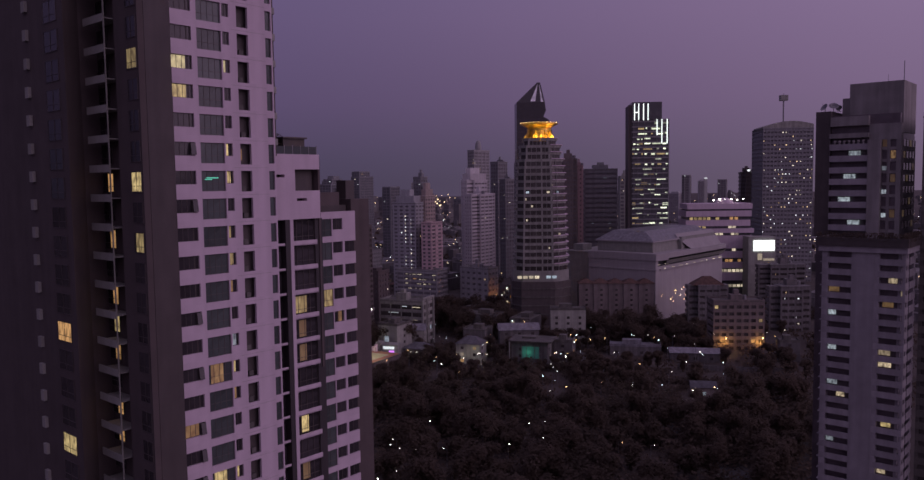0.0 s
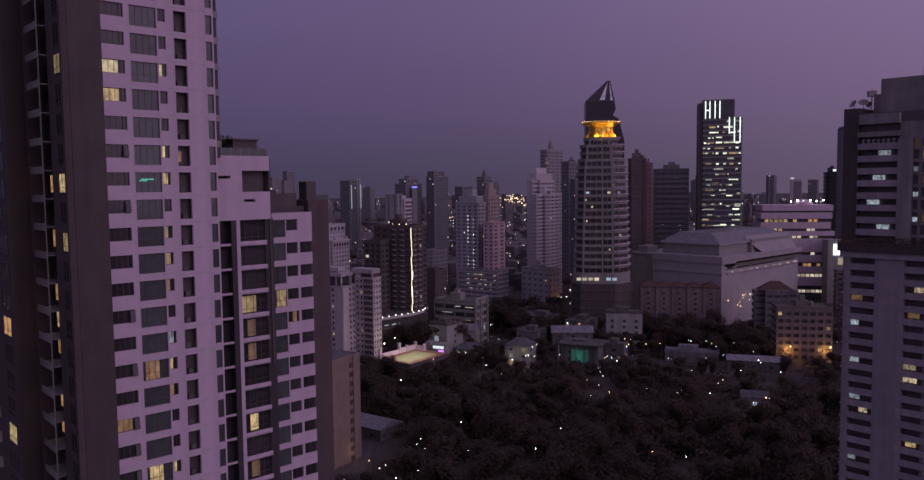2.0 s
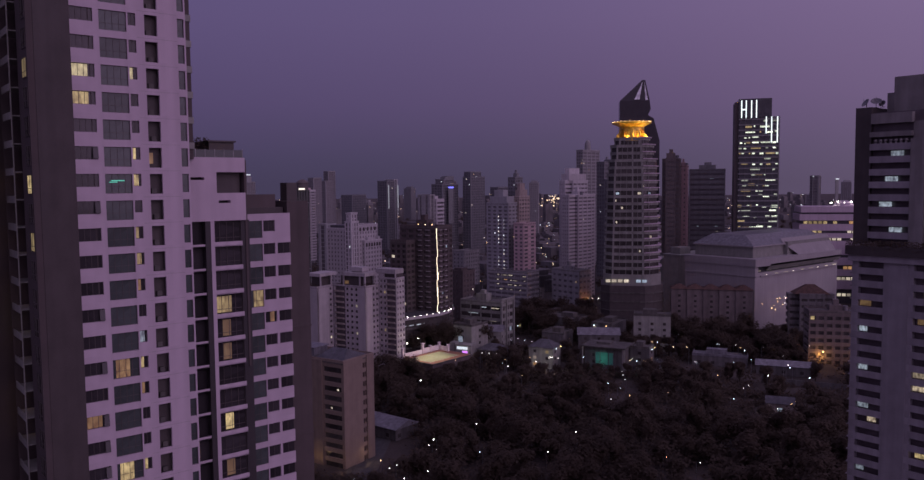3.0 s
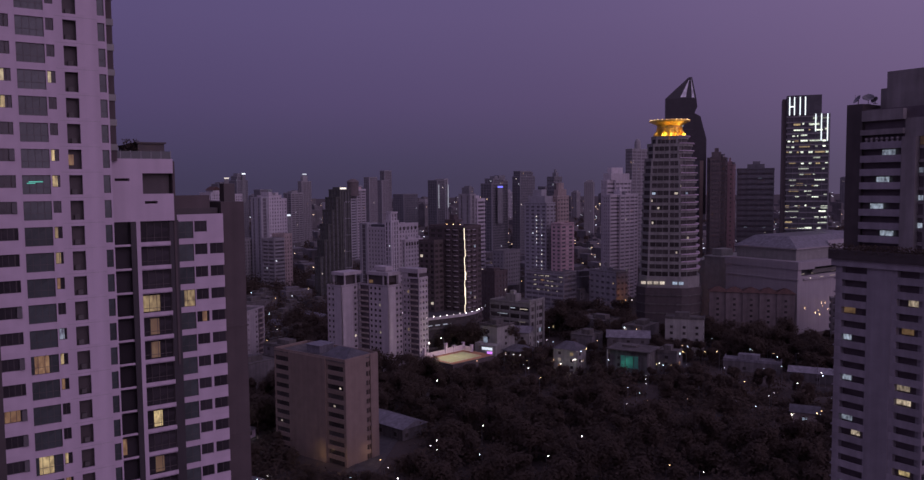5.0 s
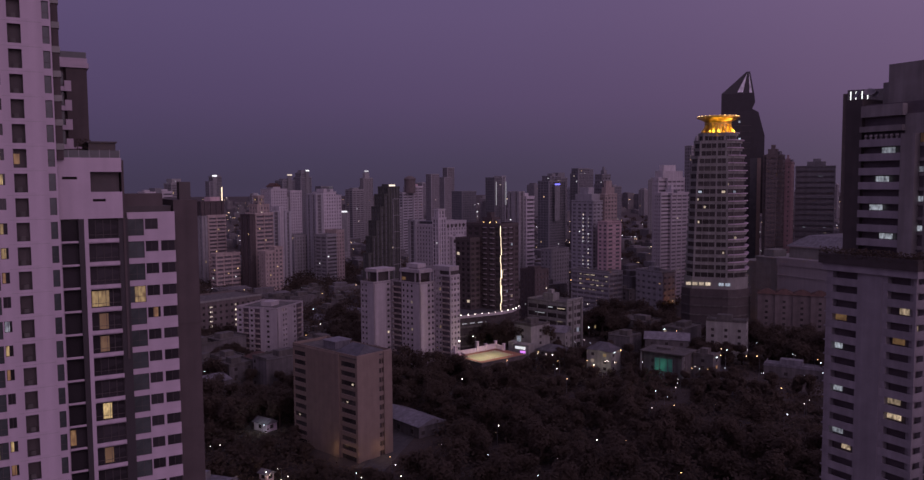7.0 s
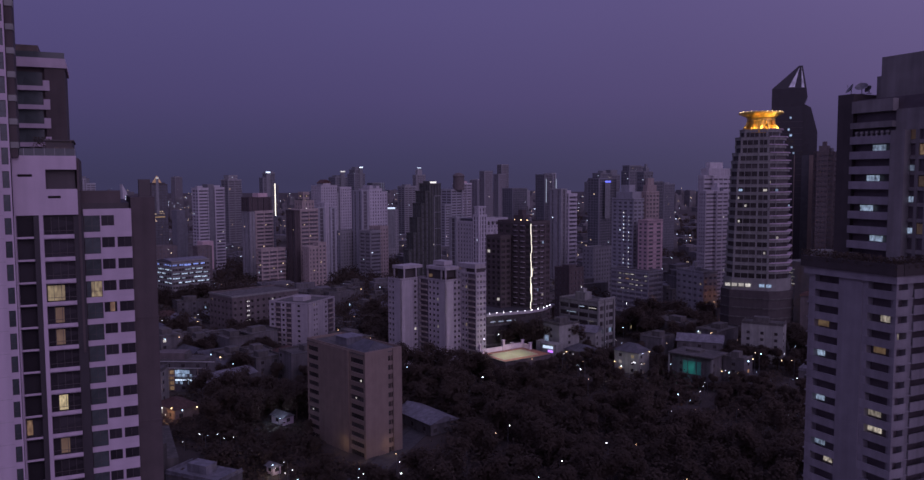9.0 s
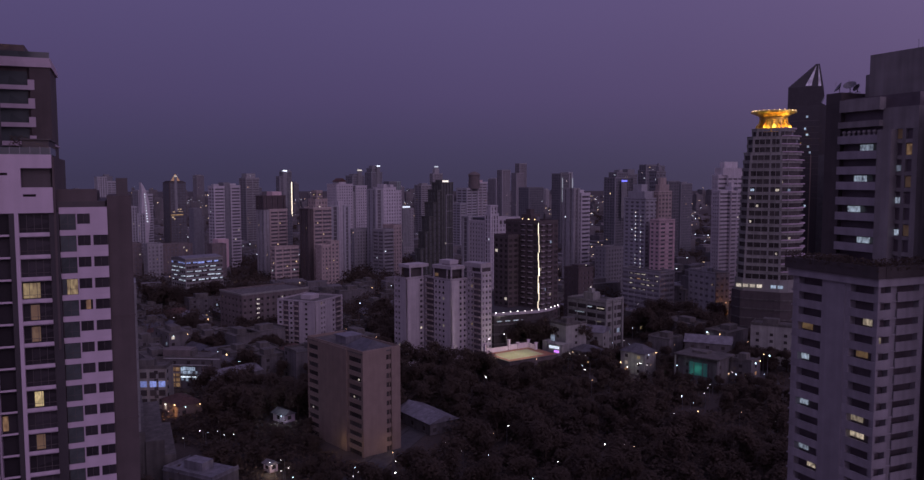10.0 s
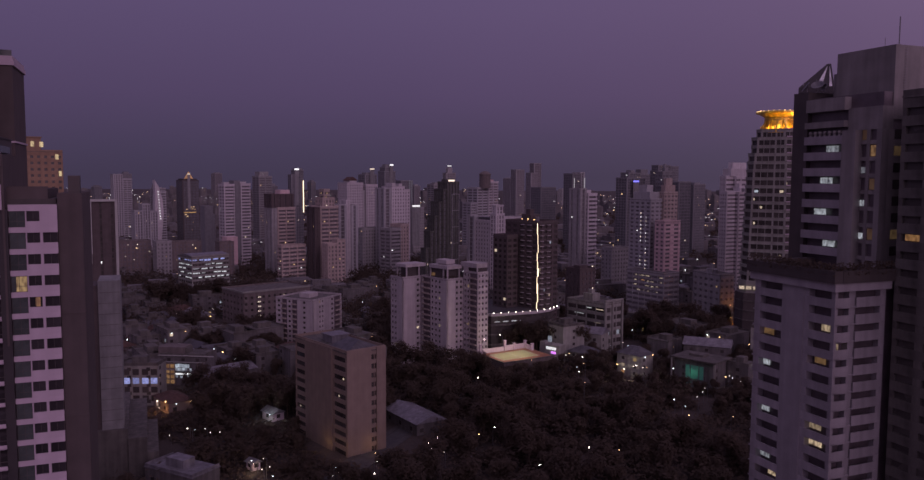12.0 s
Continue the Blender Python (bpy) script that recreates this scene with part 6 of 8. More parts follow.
skyline_tower("slim distant tower carrying a sign", (-1035.3, 493.3), 15, [(-8.8, 0, 0, 17.4, 0, 90, "fins", MG, G), (-7, -1.5, 4, 12, 90, 98, "plain", MG, G)], 3)
skyline_tower("grey block carrying a white billboard", (-765.6, 353.5), 15, [(-9, 0, 0, 14.0, 0, 51.0, "grid", MG, G)], 2)
twin_line = skyline_tower("grey glass tower with two vertical lines of light", (-909.1, 384.5), 15, [(-13, 0, 0, 18.0, 0, 79.2, "glass", SM, DK)], 2)
for u in (13.0, 16.0):
    part("light_line", boxes("light_line", [(0.02, 0.2, u, u + 0.35, 52, 80)]), DIMLINE, twin_line)
skyline_tower("distant grey slab with few lights", (-986.2, 456.4), 15, [(-17, 0, 0, 20.4, 0, 74, "bands", MG, G), (-14, -4, 5, 14, 74, 77, "plain", MG, G)], 4)
skyline_tower("dark distant office slab", (-837.1, 545.8), 15, [(-19, 0, 0, 26.0, 0, 71.5, "glass", SM, DK)], 2)
skyline_tower("pale mid-rise block with rows of windows", (-426.8, 388.4), 15, [(-10, 0, 0, 20.6, 0, 34.5, "grid", MG, G)], 6)
skyline_tower("brownish mid-rise block of flats", (-323.3, 302.2), 15, [(-11, 0, 0, 11.9, 0, 34.5, "grid", BROWN, G), (-8, -3, 3, 9, 34.5, 36.5, "plain", BROWN, G)], 5)
skyline_tower("long low pale block with rows of lit windows", (-643.9, 63.0), 12, [(-14, 0, 0, 25.0, 0, 31.0, "grid", STONEBROWN, G)], 26, [FARLIT[0], FARLIT[0], FARLIT[2]], "low_block")
skyline_tower("long pale block with lit windows and roof lamps", (-634.0, 91.5), 12, [(-14, 0, 0, 12, 0, 31.0, "grid", MG, G), (-14, -0.6, 12, 36.0, 0, 30.0, "grid", STONEBROWN, G)], 16, [FARLIT[0], FARLIT[2]], "low_block")
skyline_tower("pale block of flats beside a car park", (-591.7, 137.0), 15, [(-10, 0, 0, 11.5, 0, 32.5, "grid", STONEBROWN, G)], 0, name="low_block")
skyline_tower("white cluster of flats with lit stair columns", (-854.0, 73.0), 18, [(-12, 0, 0, 8, 0, 47, "fins", LI, G), (-12, 0.4, 8, 16, 0, 54, "fins", LI, G), (-12, 0, 16, 24, 0, 46, "fins", LI, G)], 12)
skyline_tower("pale hazy tower with a lit hoarding", (-1103.5, 44.7), 18, [(-14, 0, 0, 12, 0, 86, "fins", LI, G), (-12, -1, 12, 24, 0, 80, "bands", LI, G)], 8)
skyline_tower("grey tower with a lit side strip", (-772.0, 138.2), 18, [(-12, 0, 0, 8.5, 0, 55, "plain", SM, G), (-10, -1, 8.5, 11, 0, 46, "grid", SM, G)], 5)
skyline_tower("grey apartment block with balconies", (-567.7, 268.3), 20, [(-15, 0, 0, 11, 0, 42.0, "bands", MG, G), (-15, -0.8, 11, 19.7, 0, 45.0, "grid", CR, G)], 6)
skyline_tower("grey mid-rise block with balconies", (-635.7, 262.9), 20, [(-13, 0, 0, 20.9, 0, 38.0, "grid", MG, G)], 6)
skyline_tower("low residential wing with banded balconies", (-563.4, 180.2), 20, [(-7, 0, 0, 21.2, 0, 31.0, "bands", CR, G)], 5)
skyline_tower("low residential wing beside a tower", (-538.9, 210.6), 20, [(-8, 0, 0, 9, 0, 33.5, "grid", CR, G), (-8, -0.7, 9, 16.4, 0, 36.0, "grid", CR, G)], 5)
skyline_tower("white low block among trees", (-661.5, 156.1), 20, [(-10, 0, -8, 2.0, 0, 32.0, "plain", PK, G)], 0, name="low_block")
skyline_tower("dark tower with bright crown lights", (-674.4, 604.3), 10, [(-12, 0, 0, 26.0, 0, 92.0, "glass", SM, DK), (-11, -0.6, 1, 20, 92, 97.8, "glass", SM, DK)], 9)
skyline_tower("dark tower in the middle distance", (-575.9, 557.4), 10, [(-10, 0, 0, 16.5, 0, 80.4, "glass", SM, DK)], 5)
skyline_tower("grey distant block with lights", (-778.8, 646.0), 10, [(-11, 0, 0, 26.0, 0, 88.0, "glass", SM, DK), (-10, -1, 10, 22, 88, 95, "plain", SM, G)], 4)
skyline_tower("grey tower beyond the shopping centre", (-389.7, 849.5), 20, [(-9, 0, 0, 20, 0, 88.8, "glass", MG, G)], 5)
skyline_tower("low grey tower with scattered lights", (-437.6, 1071.6), 20, [(-12, 0, 0, 22, 0, 83.4, "glass", MG, G)], 6)
WC, WT, WWL, WWR, WH = (-430.0, 20.3), 10, 52.6, 23.1, 97.2
ochre = tower("ochre hotel tower with warm lit top rooms", WC, WT, 16, WWR, WH, fh=3.3, cs=3, ce=7, gap=0.55, wh=1.4, wall=OCHRE, glass=GLASS, lit=0.02, name="hotel_tower", top="", lits=[WARM, AMBER])
pieces("upper_storey", [(-14, -1.0, 1.0, WWR * 0.56, WH, WH + 7.6), (-14.5, -0.5, 0.5, WWR * 0.58, WH + 7.6, WH + 8.1)], OCHRE, ochre)
for u, z, w in ((3.0, 2.6, 2.2), (8.0, 2.8, 1.6), (12.2, 2.6, 1.8), (19.5, -4.0, 1.6), (21.0, -13.0, 1.4)):
    part("lit_window", boxes("lit_window", [(-1.02 if z > 0 else 0.0, -0.94 if z > 0 else 0.08, u, u + w, WH + z, WH + z + 2.8)]), PALEWARM, ochre)
slab = skyline_tower("plain grey slab block on a broad stone base", (-188.8, 71.7), 0, [(-13, 0, 0, 5.6, 14, 55.8, "plain", SMOKE, G), (-12, -0.7, -2.4, 0, 14, 54.4, "plain", BROWN, G), (-40, 1.2, -3, 6.6, 0, 14, "plain", CONCRETE, G), (-40, 2.2, 6.6, 11.5, 0, 11.5, "plain", CONCRETE, G), (-30, 2.0, 11.5, 14.5, 0, 7, "plain", CONCRETE, G)], 0, name="apartment_block")
for k in range(13):
    part("floor_joint", shared("slabjoint", lambda: boxes("floor_joint", [(0, 0.05, 0.1, 5.5, 0, 0.1)])), CONCRETE, slab, at=(0, 0, 16.5 + 3.0 * k))

framed = skyline_tower("brown slab tower with a pale edge frame", (-402.0, 54.5), 3, [(-16, 0, 0, 16.0, 0, 71.0, "slits", BROWN, GLASS)], 9)
pieces("edge_frame", [(0.0, 1.0, 0.0, 1.1, 44, 72.4), (0.0, 0.8, 3.0, 3.7, 44, 71.4), (0.0, 1.0, 14.8, 16.1, 30, 72.4), (0.0, 1.0, 1.1, 14.8, 71.2, 72.4)], OFFWHITE, framed)
part("frame_foot", boxes("frame_foot", [(0.0, 1.4, -0.8, 3.6, 39, 44)]), LILAC, framed)

BLUESIGN = lamp_glass("blue_sign", (0.2, 0.2, 1.0), 1.6, 0.1)
for x, y, z, w_, m in [(-978, 366, 94, 6, 0), (-1065, 419, 101, 5, 1), (-867, 246, 92, 5, 1), (-1040, 500, 100, 6, 1), (-722, 342, 54, 8, 1), (-683, 582, 80, 7, 2), (-781, 698, 97, 8, 1), (-492, 292, 81, 5, 0), (-680, 611, 95, 9, 1), (-684, 607, 81, 4, 2), (-267, 703, 91, 6, 1), (-395, 850, 88, 7, 1), (-380, 870, 85, 7, 1), (-918, 131, 86, 3, 0)]:
    sg = thing("roof_sign", "small lit sign on a distant rooftop", "sign", x, y, z, group="rooftop signs")
    part("sign_panel", boxes("sign_panel", [(0, 0.5, -w_ / 2, w_ / 2, 0, 1.6)]), (FARLIT[0], FARLIT[1], BLUESIGN)[m], sg)
    part("sign_frame", boxes("sign_frame", [(-0.4, 0, -w_ / 2, w_ / 2, -40, 1.6)]), SMOKE, sg)

# ornate white building with arched windows
orn = skyline_tower("ornate white classical apartment building with arched top windows", (-464.2, 315.8), 18,
                    [(-31, -23, -0.6, 10, 0, 55.5, "slits", LI, G), (-23, -5, 0, 12, 0, 53.0, "grid", OW, G), (-21, -7, 1.5, 10, 53, 55.6, "plain", SLATE, G), (-5, 1.2, -1.2, 7, 0, 58, "fins", OW, G), (-4, 0.4, -0.4, 6.2, 58, 64, "fins", OW, G), (-4.6, 0.8, -0.8, 6.6, 64, 64.8, "plain", OW, G),
                     (-14, -1, 7, 31, 0, 55.0, "grid", OW, G), (-8, 1.6, 13, 32.5, 0, 43.5, "grid", OW, G), (-8.4, 2.0, 12.6, 33, 43.5, 44.3, "plain", OW, G), (-3, 1.9, 16, 18, 44.3, 46.4, "plain", OW, G), (-3, 1.9, 28, 30, 44.3, 46.4, "plain", OW, G)], 10, name="apartment_building")
arch_me = prism("arched_window", [[(x0, y, z) for y, z in [(-0.9, 0), (0.9, 0), (0.9, 1.8)] + [(0.9 * math.cos(math.pi * i / 6), 1.8 + 0.9 * math.sin(math.pi * i / 6)) for i in range(1, 6)] + [(-0.9, 1.8)]] for x0 in (0.0, 0.12)])
for i in range(6):
    part("arched_window", arch_me, GLASS, orn, at=(1.62, 15 + i * 3.0, 39.6))
for i in range(5):
    part("arched_window", arch_me, GLASS, orn, at=(-0.98, 11 + i * 4.2, 51.0))

# ---- low streets: court, shops and houses ----
deck = thing("court_deck", "low concrete car park carrying a tennis court on its roof", "building", -265.2, 230, 0, 10)
part("wall", boxes("wall", [(0, 18, -12.4, 13, 0, 7.4)]), STONEBROWN, deck)
part("roof_slab", boxes("roof_slab", [(-0.4, 18.4, -12.8, 13.4, 7.4, 7.9)]), CONCRETE, deck)
court = tagged(new("tennis_court", boxes("tennis_court", [(0.3, 17.8, -12, 12.8, 7.9, 7.96)])), "worn clay-red and green tennis court under a floodlight", "court", kind="structure")
court.data.materials.append(CLAY)
court.matrix_basis = pose(-265.2, 230, 0, 0, 0, 10)
part("playing_field", boxes("playing_field", [(3, 15, -10.5, 8.5, 7.96, 7.964)]), COURT, court)
part("court_line", boxes("court_line", [(3, 15, -10.5, -10.4, 7.964, 7.968), (3, 15, 8.4, 8.5, 7.964, 7.968), (3, 3.1, -10.4, 8.4, 7.964, 7.968), (14.9, 15, -10.4, 8.4, 7.964, 7.968), (3.1, 14.9, -1.05, -0.95, 7.964, 7.968)]), WHITE, court)
cw = thing("court_wall", "white rendered garden wall with gate piers around the court", "wall", -265.2, 230, 7.9, 10)
pieces("wall_run", [(-0.2, 0.2, -12, 0, 0, 2.0), (-0.2, 0.2, 1.2, 11.5, 0, 2.4), (0.2, 5.5, 11.3, 11.7, 0, 2.2)], WHITE, cw)
for x, y, h in ((0, -12.2, 4.2), (0, 0.6, 4.6), (0, 5.6, 2.8), (0, 11.6, 3.4), (5.6, 11.5, 3.0)):
    part("wall_pier", shared(("cwp", h), lambda: boxes("wall_pier", [(-0.5, 0.5, -0.5, 0.5, 0, h), (-0.65, 0.65, -0.65, 0.65, h, h + 0.25)])), WHITE, cw, at=(x, y, 0))

LAMP_POLE = prism("pole", [ring(circle(r, 8), q) for r, q in ((0.11, -3.0), (0.08, 3), (0.06, 6.0))] + [[(a + 1.1, b_, 6.2 + 0.1 * (i % 2)) for i, (a, b_) in enumerate(circle(0.05, 8))]])
lamp_spots = []


def head_mesh(size, material):
    me = prism("lamp_head", [ring([(1.1 + x, y) for x, y in circle(r, 8)], q) for r, q in ((0.1 * size, 6.0 - 0.25 * size), (0.3 * size, 6.0), (0.24 * size, 6.0 + 0.22 * size), (0.06 * size, 6.0 + 0.3 * size))])
    me.materials.append(material)
    return me


HEADS = {(s, m.name): head_mesh(s, m) for s in (0.3, 0.45, 0.6, 1.0) for m in (BULB, BULBWARM, BULBCOOL)}


def street_lamp(x, y, size=0.6, material=None, z=0.0):
    ob = thing("street_lamp", "slim steel street lamp, lit", "lamp", x, y, z, rng.uniform(0, 360), group="street lamps")
    part("pole", LAMP_POLE, STEEL, ob)
    lamp_spots.append((x, y, 2.2))
    part("lamp_head", HEADS[(size, (material or BULB).name)], material or BULB, ob)


def light(name, x, y, z, watts, rgb, size=0.5):
    ob = new(name, bpy.data.lights.new(name, "POINT"))
    ob.data.energy, ob.data.color, ob.data.shadow_soft_size = watts, rgb, size
    ob.location = (x, y, z)


street_lamp(-260.9, 217.6, 1.0, BULB, 8.9)
street_lamp(-265.0, 229.2, 0.6, BULB, 9.2)
light("court_floodlight", -253.0, 223.0, 12.5, 800, (1.0, 0.84, 0.58))
light("court_floodlight", -256.0, 231.0, 13.0, 1700, (1.0, 0.86, 0.62))
LAMPS = [(-170, 165), (-163, 159), (-171, 177), (-158, 162), (-152, 168), (-148, 204), (-145, 207), (-143, 209), (-140, 182), (-133, 172), (-136, 193), (-150, 140), (-116, 205), (-107, 208), (-91, 212), (-89, 214),
         (-165, 143), (-170, 145), (-166, 147), (-163, 131), (-159, 132), (-157, 129), (-162, 151), (-156, 150), (-201, 154), (-167, 161), (-174, 184), (-156, 262), (-143, 294)]
for i, (x, y) in enumerate(LAMPS):
    street_lamp(x, y, (0.3, 0.3, 0.45)[i % 3], (BULB, BULB, BULBWARM, BULB, BULBCOOL)[i % 5], 0.0 if i < 16 or i > 24 else -2.0)
GARDEN_LAMPS = [(-212, 90), (-217, 96), (-213, 96.5), (-213, 101), (-208, 102), (-209, 103.5), (-180, 110.5), (-176, 112), (-173, 114), (-170, 113), (-166, 114.5), (-162, 116), (-244, 86), (-179, 115), (-252, 89), (-251, 92), (-250, 90)]
for i, (x, y) in enumerate(GARDEN_LAMPS):
    street_lamp(x, y, 0.3 if i not in (8, 9, 10) else 0.45, (BULB, BULB, BULBCOOL, BULB)[i % 4] if i < 14 else BULBWARM, -2.5)
for i in range(104):
    far_d, ang = rng.uniform(345, 560), rng.uniform(0.25, 1.25)
    street_lamp(-far_d * math.cos(ang) + rng.choice((0, 4)), far_d * math.sin(ang), rng.choice((0.3, 0.45, 0.45, 0.6)), rng.choice((BULB, BULB, BULBWARM, BULBWARM, BULBCOOL)), rng.choice((0.0, 0.0, -2.0)))
lane_rng = random.Random(23)
for i in range(18):
    street_lamp(lane_rng.uniform(-240, -150), lane_rng.uniform(322, 372), (0.3, 0.45)[i % 2], (BULB, BULBCOOL, BULB, BULBWARM)[i % 4], 2.6)
VILLA_LAMPS = [(-231, 350), (-221, 341), (-223, 350), (-223, 356), (-213, 339), (-208, 337), (-215, 349), (-237, 397), (-240, 415), (-231, 402), (-255, 443), (-278, 372), (-272, 374), (-263, 353), (-248, 326), (-235, 298), (-230, 289), (-228, 278), (-263, 298), (-266, 296), (-274, 299), (-204, 300), (-203, 303), (-200, 302), (-191, 281), (-195, 287), (-187, 276), (-176, 258), (-168, 243), (-167, 253), (-143, 293), (-139, 277), (-120, 277), (-163, 304)]
for i, (x, y) in enumerate(VILLA_LAMPS):
    street_lamp(x, y, (0.3, 0.45)[i % 2], (BULB, BULBWARM, BULB, BULBCOOL)[i % 4], -1.2)
for i in range(56):
    far_d, ang = lane_rng.uniform(300, 440), lane_rng.uniform(0.55, 1.2) if i < 48 else lane_rng.uniform(0.22, 0.62)
    street_lamp(-far_d * math.cos(ang), far_d * math.sin(ang), lane_rng.choice((0.3, 0.45, 0.6)), lane_rng.choice((BULB, BULB, BULBWARM, BULBCOOL)), lane_rng.choice((0.0, 1.5)))

# footprints that the trees and houses keep clear of


def clear(x, y, r, views=False):
    if views and any((x - cx) ** 2 + (y - cy) ** 2 < (rad + r) ** 2 for cx, cy, rad in VIEW):
        return False
    if -34.6 + r > x > -52 - r and 172 - r < y < 222 + r:
        return False
    for cx, cy, rad in KEEP + lamp_spots:
        if (x - cx) ** 2 + (y - cy) ** 2 < (rad + r) ** 2:
            return False
    return True


KEEP = [(-228, 124, 5), (-200, 162, 9), (-204, 168, 9), (-95, 60, 26), (-25, 205, 20), (-188, 141.5, 9), (-198, 139, 9.5), (-207, 136, 9.5), (-305, 267, 30), (-256, 225, 12), (-257, 236, 12), (-273, 266, 9), (-279, 283, 8), (-293, 215, 30), (-287, 293, 22), (-277, 241, 13), (-264, 234, 10), (-255, 228, 7), (-338, 163, 19), (-405, 140, 30), (-522, 125, 28), (-360, 385, 30), (-271, 383, 21),
        (-250, 470, 62), (-228, 563, 36), (-205, 640, 50), (-361, 508, 24), (-258, 515, 30), (-205, 80, 15), (-440, 535, 30), (-150, 395, 22), (-315, 495, 30), (-440, 300, 26)]
VIEW = [(x + k * dx, y + k * dy, 6.5) for x, y, dx, dy in ((-235, 278, 0.7, -0.7), (-239, 320, 0.7, -0.7), (-212, 294, 0.66, -0.75), (-203, 308, 0.66, -0.75), (-184, 341, 0.55, -0.83), (-156, 346, 0.5, -0.86), (-127, 290, 0.5, -0.86),
        (-265, 254, 0.8, -0.6), (-228, 124, 0.98, -0.16), (-292, 97, 0.99, -0.05), (-254, 92, 0.99, -0.04), (-266, 82, 1.0, 0.0), (-172, 94, 1.0, -0.05), (-132, 334, 0.5, -0.86), (-176, 107, 0.95, -0.1), (-167, 115, 0.95, -0.1), (-176, 140, 0.95, -0.3), (-186, 131, 0.95, -0.3), (-160, 122, 0.95, -0.2)) for k in (0, 9, 17)]
KEEP += [(x, y, 8) for x, y, _ in VIEW[:42:3]] + [(o.location.x - 8, o.location.y + 8, 18) for o in scene.objects if o.parent is None and o.name.split(".")[0] in ("apartment_tower", "office_tower", "hotel_tower", "apartment_block", "low_block", "hotel")]


def house_mesh(w, d, h, roof, rise):
    wall = boxes("wall", [(-w / 2, w / 2, -d / 2, d / 2, 0, h)])
    e = 0.6
    if roof == "hip":
        k = min(w, d) * 0.42
        top = [(-w / 2 + k, -d / 2 + k, h + rise), (w / 2 - k, -d / 2 + k, h + rise), (w / 2 - k, d / 2 - k, h + rise), (-w / 2 + k, d / 2 - k, h + rise)]
        cap = prism("roof", [[(-w / 2 - e, -d / 2 - e, h), (w / 2 + e, -d / 2 - e, h), (w / 2 + e, d / 2 + e, h), (-w / 2 - e, d / 2 + e, h)], top])
    elif roof == "gable":
        cap = prism("roof", [[(x, -d / 2 - e, h - 0.05), (x, d / 2 + e, h - 0.05), (x, 0, h + rise)] for x in (-w / 2 - e, w / 2 + e)])
    else:
        cap = boxes("roof", [(-w / 2 - 0.2, w / 2 + 0.2, -d / 2 - 0.2, d / 2 + 0.2, h, h + 0.3), (-w / 2, w / 2, -d / 2, -d / 2 + 0.2, h + 0.3, h + 1.1), (w / 2 - 0.2, w / 2, -d / 2, d / 2, h + 0.3, h + 1.1),
                             (-w / 2, -w / 2 + 0.2, -d / 2, d / 2, h + 0.3, h + 1.1), (-w / 4, w / 8, -d / 6, d / 4, h + 0.3, h + 2.6)])
    return wall, cap


def house(label, w, d, h, roof, rise, wall_mat, roof_mat, x, y, rz, lit=0.15, name="house"):
    ob = thing(name, label, "house", x, y, 0, rz, group="low houses")
    wall, cap = house_mesh(w, d, h, roof, rise)
    part("wall", wall, wall_mat, ob)
    part("roof", cap, roof_mat, ob)
    n = max(1, int(h / 3))
    for k in range(2 if lit > 0.1 else 0):
        part("eave_lamp", shared(("el", k), lambda: boxes("eave_lamp", [(-0.12, 0.12, -0.12, 0.12, 0, 0.22)])), (BULBCOOL, BULBWARM)[k], ob, at=(w / 2 + 0.7, (k - 0.5) * d * rng.uniform(0.4, 0.9), h - 0.5))
        part("porch_lamp", shared(("pl", k), lambda: boxes("porch_lamp", [(-0.14, 0.14, -0.3, 0, 0, 0.25)])), (BULB, BULBWARM)[k], ob, at=(rng.uniform(-w / 2, w / 2), -d / 2, 2.6 + 1.5 * k))
    for f in range(n):
        for k in range(max(1, int(w / 6))):
            u = -w / 2 + (k + 0.5) * w / max(1, int(w / 6))
            g = rng.choice(LIT) if rng.random() < lit else GLASS
            part("window", shared(("hw", g.name), lambda: boxes("window", [(-0.7, 0.7, -0.06, 0.04, 0, 1.3)])), g, ob, at=(u, -d / 2, f * 3 + 1))
            if k == 0:
                g = rng.choice(LIT) if rng.random() < lit else GLASS
                part("window", shared(("hw", g.name), lambda: boxes("window", [(-0.7, 0.7, -0.06, 0.04, 0, 1.3)])), g, ob, at=(w / 2, u * d / w, f * 3 + 1), rz=90)
    return ob


KINDS = [("small villa with a hipped tile roof", 13, 10, 6, "hip", 2.6, STONEBROWN, ROOFTILE), ("pale house with a grey gabled roof", 14, 9, 6, "gable", 2.6, HOUSEGREY, SLATE),
         ("flat-roofed grey concrete townhouse", 12, 11, 9, "flat", 0, HOUSEGREY, CONCRETE), ("pale flat-roofed two-storey house", 15, 10, 7, "flat", 0, HOUSEGREY, CONCRETE),
         ("low hall with a pale metal roof", 24, 12, 5, "gable", 2.2, HOUSEGREY, SHEET), ("grey four-storey shophouse row", 20, 11, 12, "flat", 0, HOUSEGREY, CONCRETE)]
protos = []
for kd in KINDS:
    for lit0 in (0.05, 0.25):
        protos.append(house(*kd[:1], *kd[1:], -520 - 30 * len(protos), 700 + 4 * len(protos), 18, lit0))
